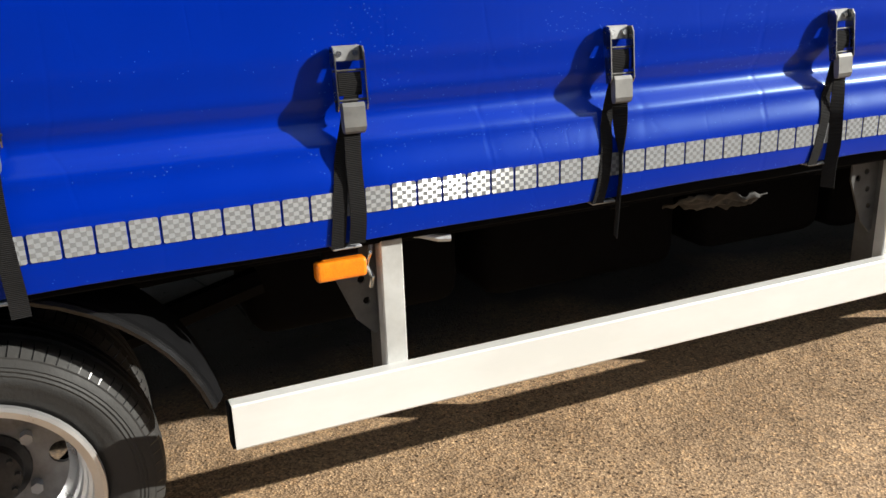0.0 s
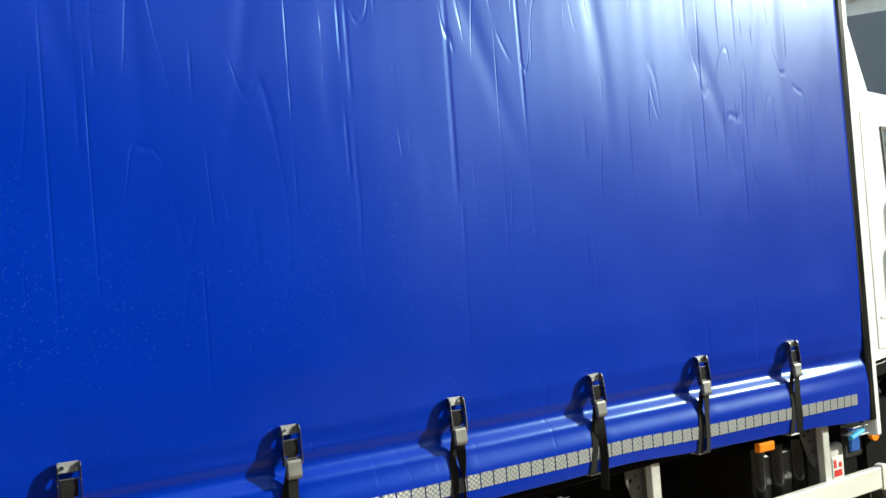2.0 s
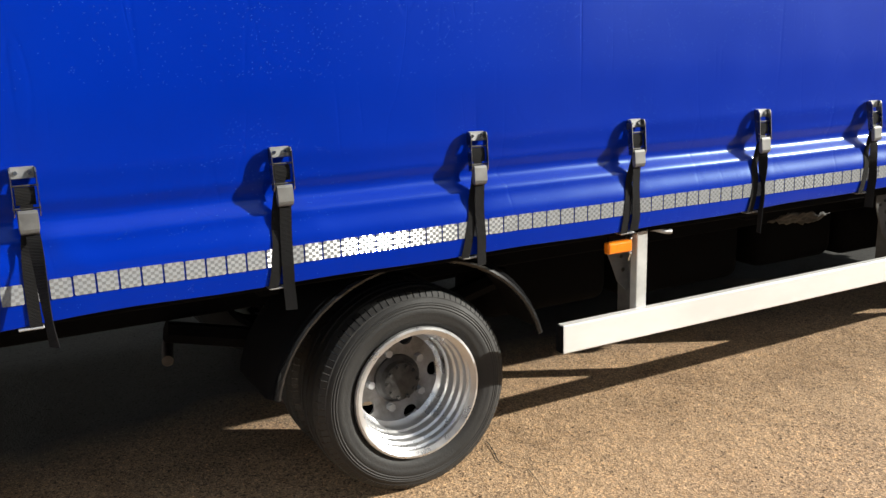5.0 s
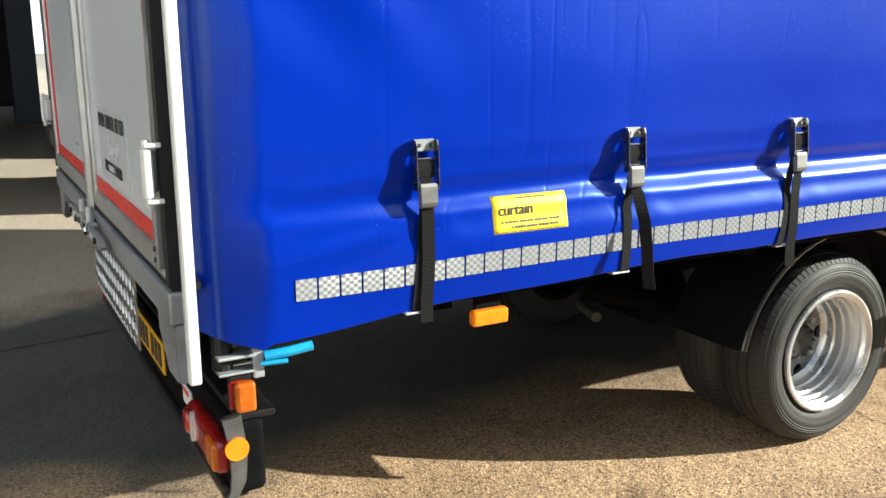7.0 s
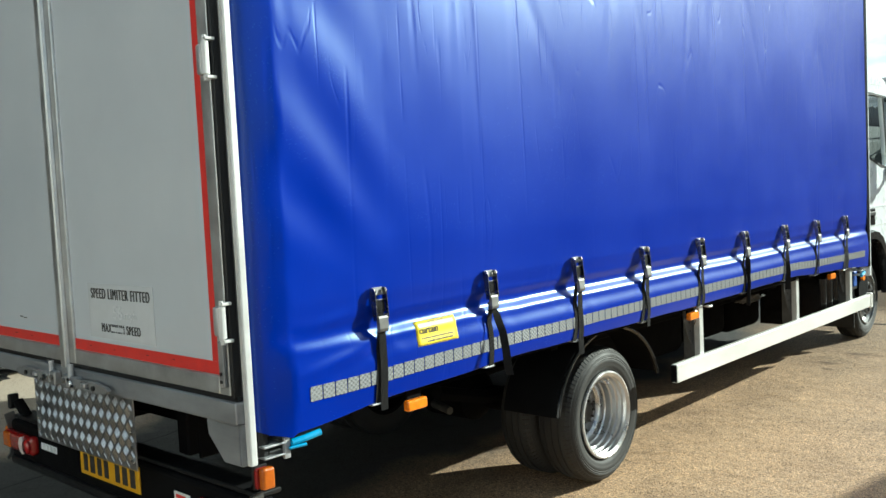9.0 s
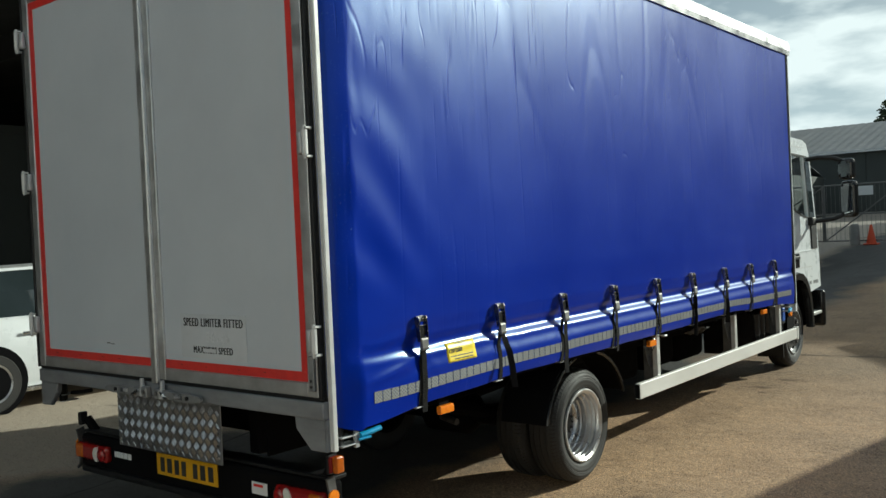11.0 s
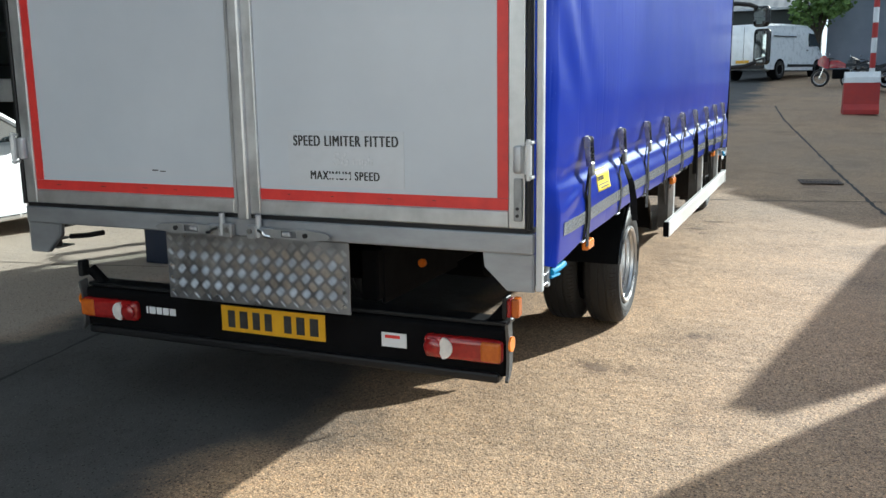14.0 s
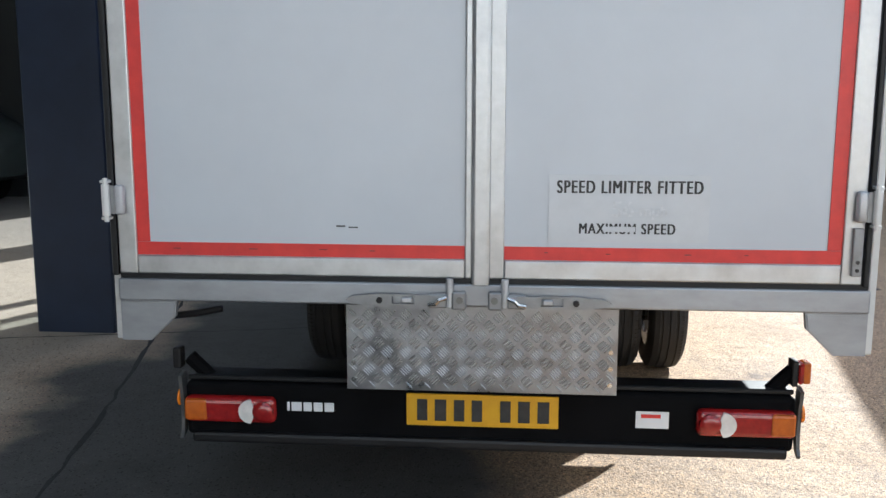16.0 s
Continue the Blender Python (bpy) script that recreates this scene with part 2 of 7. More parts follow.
def curtain_material():
    """Blue PVC sheet: soft sheen, fine creases and dried water drops."""
    m = mat("blue_pvc_curtain", (0.00008, 0.0192, 0.335), (0.00005, 0.0158, 0.29), 0.9, 0.29, 0, 0, coat=0.36, rough2=0.36, spec=0.30)
    n, l = m.node_tree.nodes, m.node_tree.links
    b = n["Principled BSDF"]
    b.inputs["Specular Tint"].default_value = (0.22, 0.70, 1.0, 1)
    b.inputs["Coat Roughness"].default_value = 0.2
    t = n.new("ShaderNodeTexCoord")
    crease, crmap = n.new("ShaderNodeTexNoise"), n.new("ShaderNodeMapping")
    crmap.inputs["Scale"].default_value = (1, 1, 0.16)
    crease.inputs["Scale"].default_value, crease.inputs["Detail"].default_value = 6, 3
    l.new(t.outputs["Object"], crmap.inputs["Vector"])
    l.new(crmap.outputs["Vector"], crease.inputs["Vector"])
    b1 = n.new("ShaderNodeBump")
    b1.inputs["Strength"].default_value, b1.inputs["Distance"].default_value = 0.16, 0.012
    bz, br = n.new("ShaderNodeSeparateXYZ"), n.new("ShaderNodeMapRange")
    br.inputs["From Min"].default_value, br.inputs["From Max"].default_value = 1.15, 1.7
    br.inputs["To Min"].default_value, br.inputs["To Max"].default_value = 0.02, 0.07
    l.new(t.outputs["Object"], bz.inputs["Vector"])
    l.new(bz.outputs["Z"], br.inputs["Value"])
    l.new(br.outputs["Result"], b1.inputs["Strength"])
    l.new(crease.outputs["Fac"], b1.inputs["Height"])
    # sharp folded lines, mostly high on the sheet
    last = b1
    for seed, freq, lean_, amount, tall in ((0.0, 1.7, 0.02, 0.40, 0.016), (7.0, 3.1, -0.03, 0.32, 0.02), (23.0, 3.4, 0.55, 0.20, 0.20), (31.0, 4.4, -0.45, 0.22, 0.18)):
        rm, rn = n.new("ShaderNodeMapping"), n.new("ShaderNodeTexNoise")
        rm.inputs["Location"].default_value, rm.inputs["Scale"].default_value = (seed, seed, 0), (1, 1, tall)
        rm.inputs["Rotation"].default_value = (lean_, 0, 0)
        rn.inputs["Scale"].default_value, rn.inputs["Detail"].default_value = freq, 1.5
        l.new(t.outputs["Object"], rm.inputs["Vector"])
        l.new(rm.outputs["Vector"], rn.inputs["Vector"])
        sb, ab, rr = n.new("ShaderNodeMath"), n.new("ShaderNodeMath"), n.new("ShaderNodeMapRange")
        sb.operation, sb.inputs[1].default_value, ab.operation = "SUBTRACT", 0.5, "ABSOLUTE"
        rr.inputs["From Max"].default_value, rr.interpolation_type = 0.009, "SMOOTHSTEP"
        l.new(rn.outputs["Fac"], sb.inputs[0])
        l.new(sb.outputs["Value"], ab.inputs[0])
        l.new(ab.outputs["Value"], rr.inputs["Value"])
        pn_, pr_, sx_, hz_, mm_ = n.new("ShaderNodeTexNoise"), n.new("ShaderNodeMapRange"), n.new("ShaderNodeSeparateXYZ"), n.new("ShaderNodeMapRange"), n.new("ShaderNodeMath")
        pn_.inputs["Scale"].default_value = 1.9 + 0.1 * seed
        pr_.inputs["From Min"].default_value, pr_.inputs["From Max"].default_value = 0.47, 0.64
        hz_.inputs["From Min"].default_value, hz_.inputs["From Max"].default_value = 1.4, 2.4
        hz_.inputs["To Min"].default_value, hz_.inputs["To Max"].default_value = 0.3 * amount, amount
        mm_.operation = "MULTIPLY"
        l.new(t.outputs["Object"], pn_.inputs["Vector"])
        l.new(pn_.outputs["Fac"], pr_.inputs["Value"])
        l.new(t.outputs["Object"], sx_.inputs["Vector"])
        l.new(sx_.outputs["Z"], hz_.inputs["Value"])
        l.new(pr_.outputs["Result"], mm_.inputs[0])
        l.new(hz_.outputs["Result"], mm_.inputs[1])
        b2 = n.new("ShaderNodeBump")
        b2.inputs["Distance"].default_value = 0.006
        l.new(mm_.outputs["Value"], b2.inputs["Strength"])
        l.new(rr.outputs["Result"], b2.inputs["Height"])
        l.new(last.outputs["Normal"], b2.inputs["Normal"])
        last = b2
    # drops stand in loose vertical runs
    vor = n.new("ShaderNodeTexVoronoi")
    vor.inputs["Scale"].default_value = 120
    l.new(t.outputs["Object"], vor.inputs["Vector"])
    lt = n.new("ShaderNodeMath")
    lt.operation, lt.inputs[1].default_value = "LESS_THAN", 0.145
    l.new(vor.outputs["Distance"], lt.inputs[0])
    patch, pmap = n.new("ShaderNodeTexNoise"), n.new("ShaderNodeMapping")
    pmap.inputs["Scale"].default_value = (1, 1, 0.14)
    patch.inputs["Scale"].default_value, patch.inputs["Detail"].default_value = 4.2, 4
    l.new(t.outputs["Object"], pmap.inputs["Vector"])
    l.new(pmap.outputs["Vector"], patch.inputs["Vector"])
    sep = n.new("ShaderNodeSeparateColor")
    l.new(vor.outputs["Color"], sep.inputs["Color"])
    thr, gt, mul = n.new("ShaderNodeMapRange"), n.new("ShaderNodeMath"), n.new("ShaderNodeMath")
    thr.inputs["From Min"].default_value, thr.inputs["From Max"].default_value = 0.44, 0.74
    thr.inputs["To Min"].default_value, thr.inputs["To Max"].default_value = 0.035, 0.55
    l.new(patch.outputs["Fac"], thr.inputs["Value"])
    gt.operation, mul.operation = "GREATER_THAN", "MULTIPLY"
    l.new(thr.outputs["Result"], gt.inputs[0])
    l.new(sep.outputs["Red"], gt.inputs[1])
    l.new(gt.outputs["Value"], mul.inputs[0])
    l.new(lt.outputs["Value"], mul.inputs[1])
    b3 = n.new("ShaderNodeBump")
    b3.inputs["Strength"].default_value, b3.inputs["Distance"].default_value = 0.9, 0.003
    l.new(mul.outputs["Value"], b3.inputs["Height"])
    l.new(last.outputs["Normal"], b3.inputs["Normal"])
    l.new(b3.outputs["Normal"], b.inputs["Normal"])
    base = next(x for x in n if x.type == "VALTORGB")
    mx = n.new("ShaderNodeMixRGB")
    mx.inputs["Color2"].default_value = (0.10, 0.28, 0.80, 1)
    sc = n.new("ShaderNodeMath")
    sc.operation, sc.inputs[1].default_value = "MULTIPLY", 0.36
    l.new(mul.outputs["Value"], sc.inputs[0])
    l.new(sc.outputs["Value"], mx.inputs["Fac"])
    l.new(base.outputs["Color"], mx.inputs["Color1"])
    l.new(mx.outputs["Color"], b.inputs["Base Color"])
    return m


def tape_material():
    """Silver prismatic tape: small cells tilted two ways, so that they flash by turns."""
    m = mat("silver_reflective_tape", (0.235, 0.24, 0.247), (0.19, 0.194, 0.20), 60, 0.09, 0.02, rough2=0.10, spec=0.13)
    n, l = m.node_tree.nodes, m.node_tree.links
    b = n["Principled BSDF"]
    t, grid, ch = n.new("ShaderNodeTexCoord"), n.new("ShaderNodeMapping"), n.new("ShaderNodeTexChecker")
    grid.inputs["Location"].default_value, grid.inputs["Scale"].default_value = (0.5, 0.5, 0.0), (0.1, 100.0, 119.0)
    ch.inputs["Scale"].default_value = 1.0
    ch.inputs["Color1"].default_value, ch.inputs["Color2"].default_value = (1, 1, 1, 1), (0, 0, 0, 1)
    l.new(t.outputs["Object"], grid.inputs["Vector"])
    l.new(grid.outputs["Vector"], ch.inputs["Vector"])
    # the prisms lean two ways, cell by cell
    away, up = n.new("ShaderNodeMapRange"), n.new("ShaderNodeMapRange")
    away.inputs["To Min"].default_value, away.inputs["To Max"].default_value = -0.05, 0.30
    up.inputs["To Min"].default_value, up.inputs["To Max"].default_value = -0.08, 0.44
    lean, geo, add, nrm = n.new("ShaderNodeCombineXYZ"), n.new("ShaderNodeNewGeometry"), n.new("ShaderNodeVectorMath"), n.new("ShaderNodeVectorMath")
    nrm.operation = "NORMALIZE"
    l.new(ch.outputs["Fac"], away.inputs["Value"])
    l.new(ch.outputs["Fac"], up.inputs["Value"])
    l.new(away.outputs["Result"], lean.inputs["Y"])
    l.new(up.outputs["Result"], lean.inputs["Z"])
    l.new(geo.outputs["Normal"], add.inputs[0])
    l.new(lean.outputs["Vector"], add.inputs[1])
    l.new(add.outputs["Vector"], nrm.inputs[0])
    l.new(nrm.outputs["Vector"], b.inputs["Normal"])
    tone = n.new("ShaderNodeMixRGB")
    tone.inputs["Color1"].default_value, tone.inputs["Color2"].default_value = (0.235, 0.24, 0.247, 1), (0.19, 0.194, 0.20, 1)
    l.new(ch.outputs["Fac"], tone.inputs["Fac"])
    l.new(tone.outputs["Color"], b.inputs["Base Color"])
    return m


def ground_material():
    """Worn yard surface: exposed tan aggregate, grey strip painted as shade, fine cracks and damp stains."""
    m = mat("yard_surface", (0.532, 0.365, 0.222), (0.402, 0.288, 0.185), 0.35, 0.78, 0, 0, rough2=0.92)
    n, l = m.node_tree.nodes, m.node_tree.links
    b = n["Principled BSDF"]
    base = next(x for x in n if x.type == "VALTORGB")
    t = n.new("ShaderNodeTexCoord")
    agg = n.new("ShaderNodeTexVoronoi")
    agg.inputs["Scale"].default_value = 130
    l.new(t.outputs["Object"], agg.inputs["Vector"])
    sep = n.new("ShaderNodeSeparateColor")
    l.new(agg.outputs["Color"], sep.inputs["Color"])
    ar = n.new("ShaderNodeValToRGB")
    ar.color_ramp.elements[0].color, ar.color_ramp.elements[1].color = (0.25, 0.21, 0.18, 1), (1.0, 0.98, 0.94, 1)
    e = ar.color_ramp.elements.new(0.12)
    e.color = (0.62, 0.58, 0.54, 1)
    e = ar.color_ramp.elements.new(0.9)
    e.color = (1.5, 1.45, 1.35, 1)
    l.new(sep.outputs["Red"], ar.inputs["Fac"])
    mx = n.new("ShaderNodeMixRGB")
    mx.blend_type, mx.inputs["Fac"].default_value = "MULTIPLY", 0.68
    l.new(base.outputs["Color"], mx.inputs["Color1"])
    l.new(ar.outputs["Color"], mx.inputs["Color2"])
    grit, gsep, gmr, gmx = n.new("ShaderNodeTexVoronoi"), n.new("ShaderNodeSeparateColor"), n.new("ShaderNodeMapRange"), n.new("ShaderNodeMixRGB")
    grit.inputs["Scale"].default_value = 210
    gmr.inputs["To Min"].default_value, gmr.inputs["To Max"].default_value = 0.62, 1.3
    gmx.blend_type, gmx.inputs["Fac"].default_value = "MULTIPLY", 1.0
    l.new(t.outputs["Object"], grit.inputs["Vector"])
    l.new(grit.outputs["Color"], gsep.inputs["Color"])
    l.new(gsep.outputs["Green"], gmr.inputs["Value"])
    l.new(mx.outputs["Color"], gmx.inputs["Color1"])
    l.new(gmr.outputs["Result"], gmx.inputs["Color2"])
    stones, ssep, smr, smx = n.new("ShaderNodeTexVoronoi"), n.new("ShaderNodeSeparateColor"), n.new("ShaderNodeValToRGB"), n.new("ShaderNodeMixRGB")
    stones.inputs["Scale"].default_value = 88
    smr.color_ramp.elements[0].color, smr.color_ramp.elements[1].color = (0.55, 0.50, 0.47, 1), (1.2, 1.18, 1.13, 1)
    for place, tone in ((0.10, (0.80, 0.76, 0.72, 1)), (0.55, (1.0, 0.98, 0.95, 1)), (0.80, (1.18, 1.04, 0.84, 1))):
        smr.color_ramp.elements.new(place).color = tone
    smx.blend_type, smx.inputs["Fac"].default_value = "MULTIPLY", 0.6
    l.new(t.outputs["Object"], stones.inputs["Vector"])
    l.new(stones.outputs["Color"], ssep.inputs["Color"])
    l.new(ssep.outputs["Blue"], smr.inputs["Fac"])
    l.new(gmx.outputs["Color"], smx.inputs["Color1"])
    l.new(smr.outputs["Color"], smx.inputs["Color2"])
    gap, gapr, gapx = n.new("ShaderNodeTexVoronoi"), n.new("ShaderNodeMapRange"), n.new("ShaderNodeMixRGB")
    gap.feature, gap.inputs["Scale"].default_value = "DISTANCE_TO_EDGE", 88
    gapr.inputs["From Max"].default_value, gapr.inputs["To Min"].default_value = 0.09, 0.62
    gapx.blend_type, gapx.inputs["Fac"].default_value = "MULTIPLY", 1.0
    l.new(t.outputs["Object"], gap.inputs["Vector"])
    l.new(gap.outputs["Distance"], gapr.inputs["Value"])
    l.new(smx.outputs["Color"], gapx.inputs["Color1"])
    l.new(gapr.outputs["Result"], gapx.inputs["Color2"])
    mx = gapx
    st, sr = n.new("ShaderNodeTexNoise"), n.new("ShaderNodeValToRGB")
    st.inputs["Scale"].default_value, st.inputs["Detail"].default_value, st.inputs["Roughness"].default_value = 1.7, 9, 0.68
    sr.color_ramp.elements[0].position, sr.color_ramp.elements[1].position = 0.30, 0.52
    sr.color_ramp.elements[0].color, sr.color_ramp.elements[1].color = (0.62, 0.60, 0.58, 1), (1, 1, 1, 1)
    l.new(t.outputs["Object"], st.inputs["Vector"])
    l.new(st.outputs["Fac"], sr.inputs["Fac"])
    m2 = n.new("ShaderNodeMixRGB")
    m2.blend_type, m2.inputs["Fac"].default_value = "MULTIPLY", 0.8
    l.new(mx.outputs["Color"], m2.inputs["Color1"])
    l.new(sr.outputs["Color"], m2.inputs["Color2"])
    # dark grey strip along the lorry: its shade put into the ground colour
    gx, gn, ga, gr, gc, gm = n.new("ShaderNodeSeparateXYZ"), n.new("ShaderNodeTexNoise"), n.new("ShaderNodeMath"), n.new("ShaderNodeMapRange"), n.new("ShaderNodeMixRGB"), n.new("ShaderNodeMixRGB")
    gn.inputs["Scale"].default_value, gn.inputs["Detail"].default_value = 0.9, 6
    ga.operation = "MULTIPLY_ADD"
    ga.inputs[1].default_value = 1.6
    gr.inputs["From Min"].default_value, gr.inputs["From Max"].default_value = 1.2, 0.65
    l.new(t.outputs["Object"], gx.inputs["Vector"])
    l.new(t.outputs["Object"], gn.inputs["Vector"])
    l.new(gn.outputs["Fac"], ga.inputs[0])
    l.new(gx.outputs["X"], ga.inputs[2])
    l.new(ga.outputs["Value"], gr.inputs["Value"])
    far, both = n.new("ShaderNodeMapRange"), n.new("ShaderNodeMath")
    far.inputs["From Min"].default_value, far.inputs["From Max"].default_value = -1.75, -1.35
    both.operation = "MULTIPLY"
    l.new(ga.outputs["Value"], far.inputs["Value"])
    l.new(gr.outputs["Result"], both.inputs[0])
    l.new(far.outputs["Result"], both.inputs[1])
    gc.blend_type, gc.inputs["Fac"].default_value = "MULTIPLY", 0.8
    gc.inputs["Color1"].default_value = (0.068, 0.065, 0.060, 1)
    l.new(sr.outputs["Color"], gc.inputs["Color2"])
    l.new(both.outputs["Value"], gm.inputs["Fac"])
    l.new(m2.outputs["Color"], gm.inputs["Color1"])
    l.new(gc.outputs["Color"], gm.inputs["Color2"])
    # pale concrete beyond the darkened strip
    pale, pm = n.new("ShaderNodeMapRange"), n.new("ShaderNodeMixRGB")
    pale.inputs["From Min"].default_value, pale.inputs["From Max"].default_value = -1.3, -1.8
    pm.inputs["Color2"].default_value = (0.40, 0.35, 0.285, 1)
    pale.inputs["To Max"].default_value = 0.85
    l.new(ga.outputs["Value"], pale.inputs["Value"])
    l.new(pale.outputs["Result"], pm.inputs["Fac"])
    l.new(gm.outputs["Color"], pm.inputs["Color1"])
    gm = pm
    # surface turns darker and a little bluer ahead of the lorry
    tm, tx = n.new("ShaderNodeMapRange"), n.new("ShaderNodeMixRGB")
    tm.inputs["From Min"].default_value, tm.inputs["From Max"].default_value = 4.6, 7.2
    tm.inputs["To Max"].default_value, tm.interpolation_type = 0.9, "SMOOTHSTEP"
    tx.blend_type, tx.inputs["Color2"].default_value = "MULTIPLY", (0.66, 0.70, 0.76, 1)
    l.new(gx.outputs["Y"], tm.inputs["Value"])
    l.new(tm.outputs["Result"], tx.inputs["Fac"])
    l.new(gm.outputs["Color"], tx.inputs["Color1"])
    # oil dripped where vehicles stand
    last = tx
    for cx, cy, rx, ry in ((1.0, 5.65, 0.27, 0.11), (1.18, 6.08, 0.3, 0.10), (1.09, 5.46, 0.12, 0.07), (1.1, 1.46, 0.3, 0.2), (1.5, 2.2, 0.2, 0.14)):
        om, og, on, oa, ot = n.new("ShaderNodeMapping"), n.new("ShaderNodeTexGradient"), n.new("ShaderNodeTexNoise"), n.new("ShaderNodeMath"), n.new("ShaderNodeMapRange")
        om.vector_type = "TEXTURE"
        om.inputs["Location"].default_value, om.inputs["Scale"].default_value = (cx, cy, 0), (rx, ry, 2)
        og.gradient_type = "SPHERICAL"
        on.inputs["Scale"].default_value, on.inputs["Detail"].default_value, on.inputs["Roughness"].default_value = 9.0, 8, 0.75
        oa.operation, oa.inputs[1].default_value = "MULTIPLY_ADD", 2.6
        ot.inputs["From Min"].default_value, ot.inputs["From Max"].default_value, ot.inputs["To Max"].default_value = 1.72, 2.15, 0.8
        l.new(t.outputs["Object"], om.inputs["Vector"])
        l.new(om.outputs["Vector"], og.inputs["Vector"])
        l.new(t.outputs["Object"], on.inputs["Vector"])
        l.new(og.outputs["Fac"], oa.inputs[2])
        l.new(on.outputs["Fac"], oa.inputs[0])
        l.new(oa.outputs["Value"], ot.inputs["Value"])
        om2 = n.new("ShaderNodeMixRGB")
        om2.inputs["Color2"].default_value = (0.11, 0.062, 0.032, 1)
        l.new(ot.outputs["Result"], om2.inputs["Fac"])
        l.new(last.outputs["Color"], om2.inputs["Color1"])
        last = om2
    # loose dark grit and pale chips strewn about
    for scale_, size_, part_, tone in ((16, 0.09, 0.35, (0.2, 0.18, 0.16, 1)), (52, 0.26, 0.30, (0.36, 0.33, 0.31, 1)), (61, 0.24, 0.22, (1.5, 1.45, 1.38, 1)), (23, 0.10, 0.06, (1.7, 1.6, 1.5, 1))):
        gv, gs_, gl, gt_, gmul, gmix = n.new("ShaderNodeTexVoronoi"), n.new("ShaderNodeSeparateColor"), n.new("ShaderNodeMath"), n.new("ShaderNodeMath"), n.new("ShaderNodeMath"), n.new("ShaderNodeMixRGB")
        gv.inputs["Scale"].default_value = scale_
        gl.operation, gl.inputs[1].default_value = "LESS_THAN", size_
        gt_.operation, gt_.inputs[1].default_value = "LESS_THAN", part_
        gmul.operation = "MULTIPLY"
        gmix.blend_type, gmix.inputs["Color2"].default_value = "MULTIPLY", tone
        l.new(t.outputs["Object"], gv.inputs["Vector"])
        l.new(gv.outputs["Distance"], gl.inputs[0])
        l.new(gv.outputs["Color"], gs_.inputs["Color"])
        l.new(gs_.outputs["Blue"], gt_.inputs[0])
        l.new(gl.outputs["Value"], gmul.inputs[0])
        l.new(gt_.outputs["Value"], gmul.inputs[1])
        l.new(gmul.outputs["Value"], gmix.inputs["Fac"])
        l.new(last.outputs["Color"], gmix.inputs["Color1"])
        last = gmix
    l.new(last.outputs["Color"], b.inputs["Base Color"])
    fine = n.new("ShaderNodeTexNoise")
    fine.inputs["Scale"].default_value, fine.inputs["Detail"].default_value = 9, 8
    l.new(t.outputs["Object"], fine.inputs["Vector"])
    b1, b2 = n.new("ShaderNodeBump"), n.new("ShaderNodeBump")
    b1.inputs["Strength"].default_value, b1.inputs["Distance"].default_value = 0.4, 0.005
    b2.inputs["Strength"].default_value, b2.inputs["Distance"].default_value = 0.5, 0.02
    l.new(agg.outputs["Distance"], b1.inputs["Height"])
    l.new(fine.outputs["Fac"], b2.inputs["Height"])
    l.new(b1.outputs["Normal"], b2.inputs["Normal"])
    l.new(b2.outputs["Normal"], b.inputs["Normal"])
    return m


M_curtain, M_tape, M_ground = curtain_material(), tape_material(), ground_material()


# ---- building helpers ----
def mesh_of(bm, name, smooth=False):
    me = bpy.data.meshes.new(name)
    bmesh.ops.recalc_face_normals(bm, faces=bm.faces)
    bm.to_mesh(me)
    bm.free()
    if smooth:
        for p in me.polygons:
            p.use_smooth = True
        me.set_sharp_from_angle(angle=radians(smooth if smooth is not True else 40))
    return me


def part(name, bm, material, parent=None, label="", smooth=False):
    """One mesh object, made in its parent's own space."""
    me = bm if isinstance(bm, bpy.types.Mesh) else mesh_of(bm, name, smooth)
    if not me.materials:
        me.materials.append(material)
    ob = new(name, me)
    if parent:
        ob.parent = parent
    return tagged(ob, label)


def thing(name, label, category, m=None, group="", kind=""):
    ob = new(name)
    ob.empty_display_size = 0.2
    if m is not None:
        ob.matrix_world = m
    return tagged(ob, label, category, group, kind)


def box(bm, x0, x1, y0, y1, z0, z1, bevel=0.0, seg=1, m=None):
    r = bmesh.ops.create_cube(bm, size=1.0)
    vs = r["verts"]
    for v in vs:
        v.co = Vector(((x0 + x1) / 2 + v.co.x * (x1 - x0), (y0 + y1) / 2 + v.co.y * (y1 - y0), (z0 + z1) / 2 + v.co.z * (z1 - z0)))
    if m is not None:
        bmesh.ops.transform(bm, matrix=m, verts=vs)
    if bevel:
        es = {e for v in vs for e in v.link_edges}
        bmesh.ops.bevel(bm, geom=list(es), offset=bevel, segments=seg, affect="EDGES", profile=0.5)
    return bm


def boxes(*rows, bevel=0.0, seg=1):
    bm = bmesh.new()
    for r in rows:
        box(bm, *r, bevel=bevel, seg=seg)
    return bm


def tube(bm, p, q, r, n=10, r2=None):
    """A rod from p to q."""
    p, q = Vector(p), Vector(q)
    d = q - p
    rot = d.to_track_quat("Z", "Y").to_matrix().to_4x4()
    bmesh.ops.create_cone(bm, cap_ends=True, segments=n, radius1=r, radius2=r if r2 is None else r2, depth=d.length, matrix=Matrix.Translation((p + q) / 2) @ rot)
    return bm


def rod(p, q, r, n=10):
    return tube(bmesh.new(), p, q, r, n)


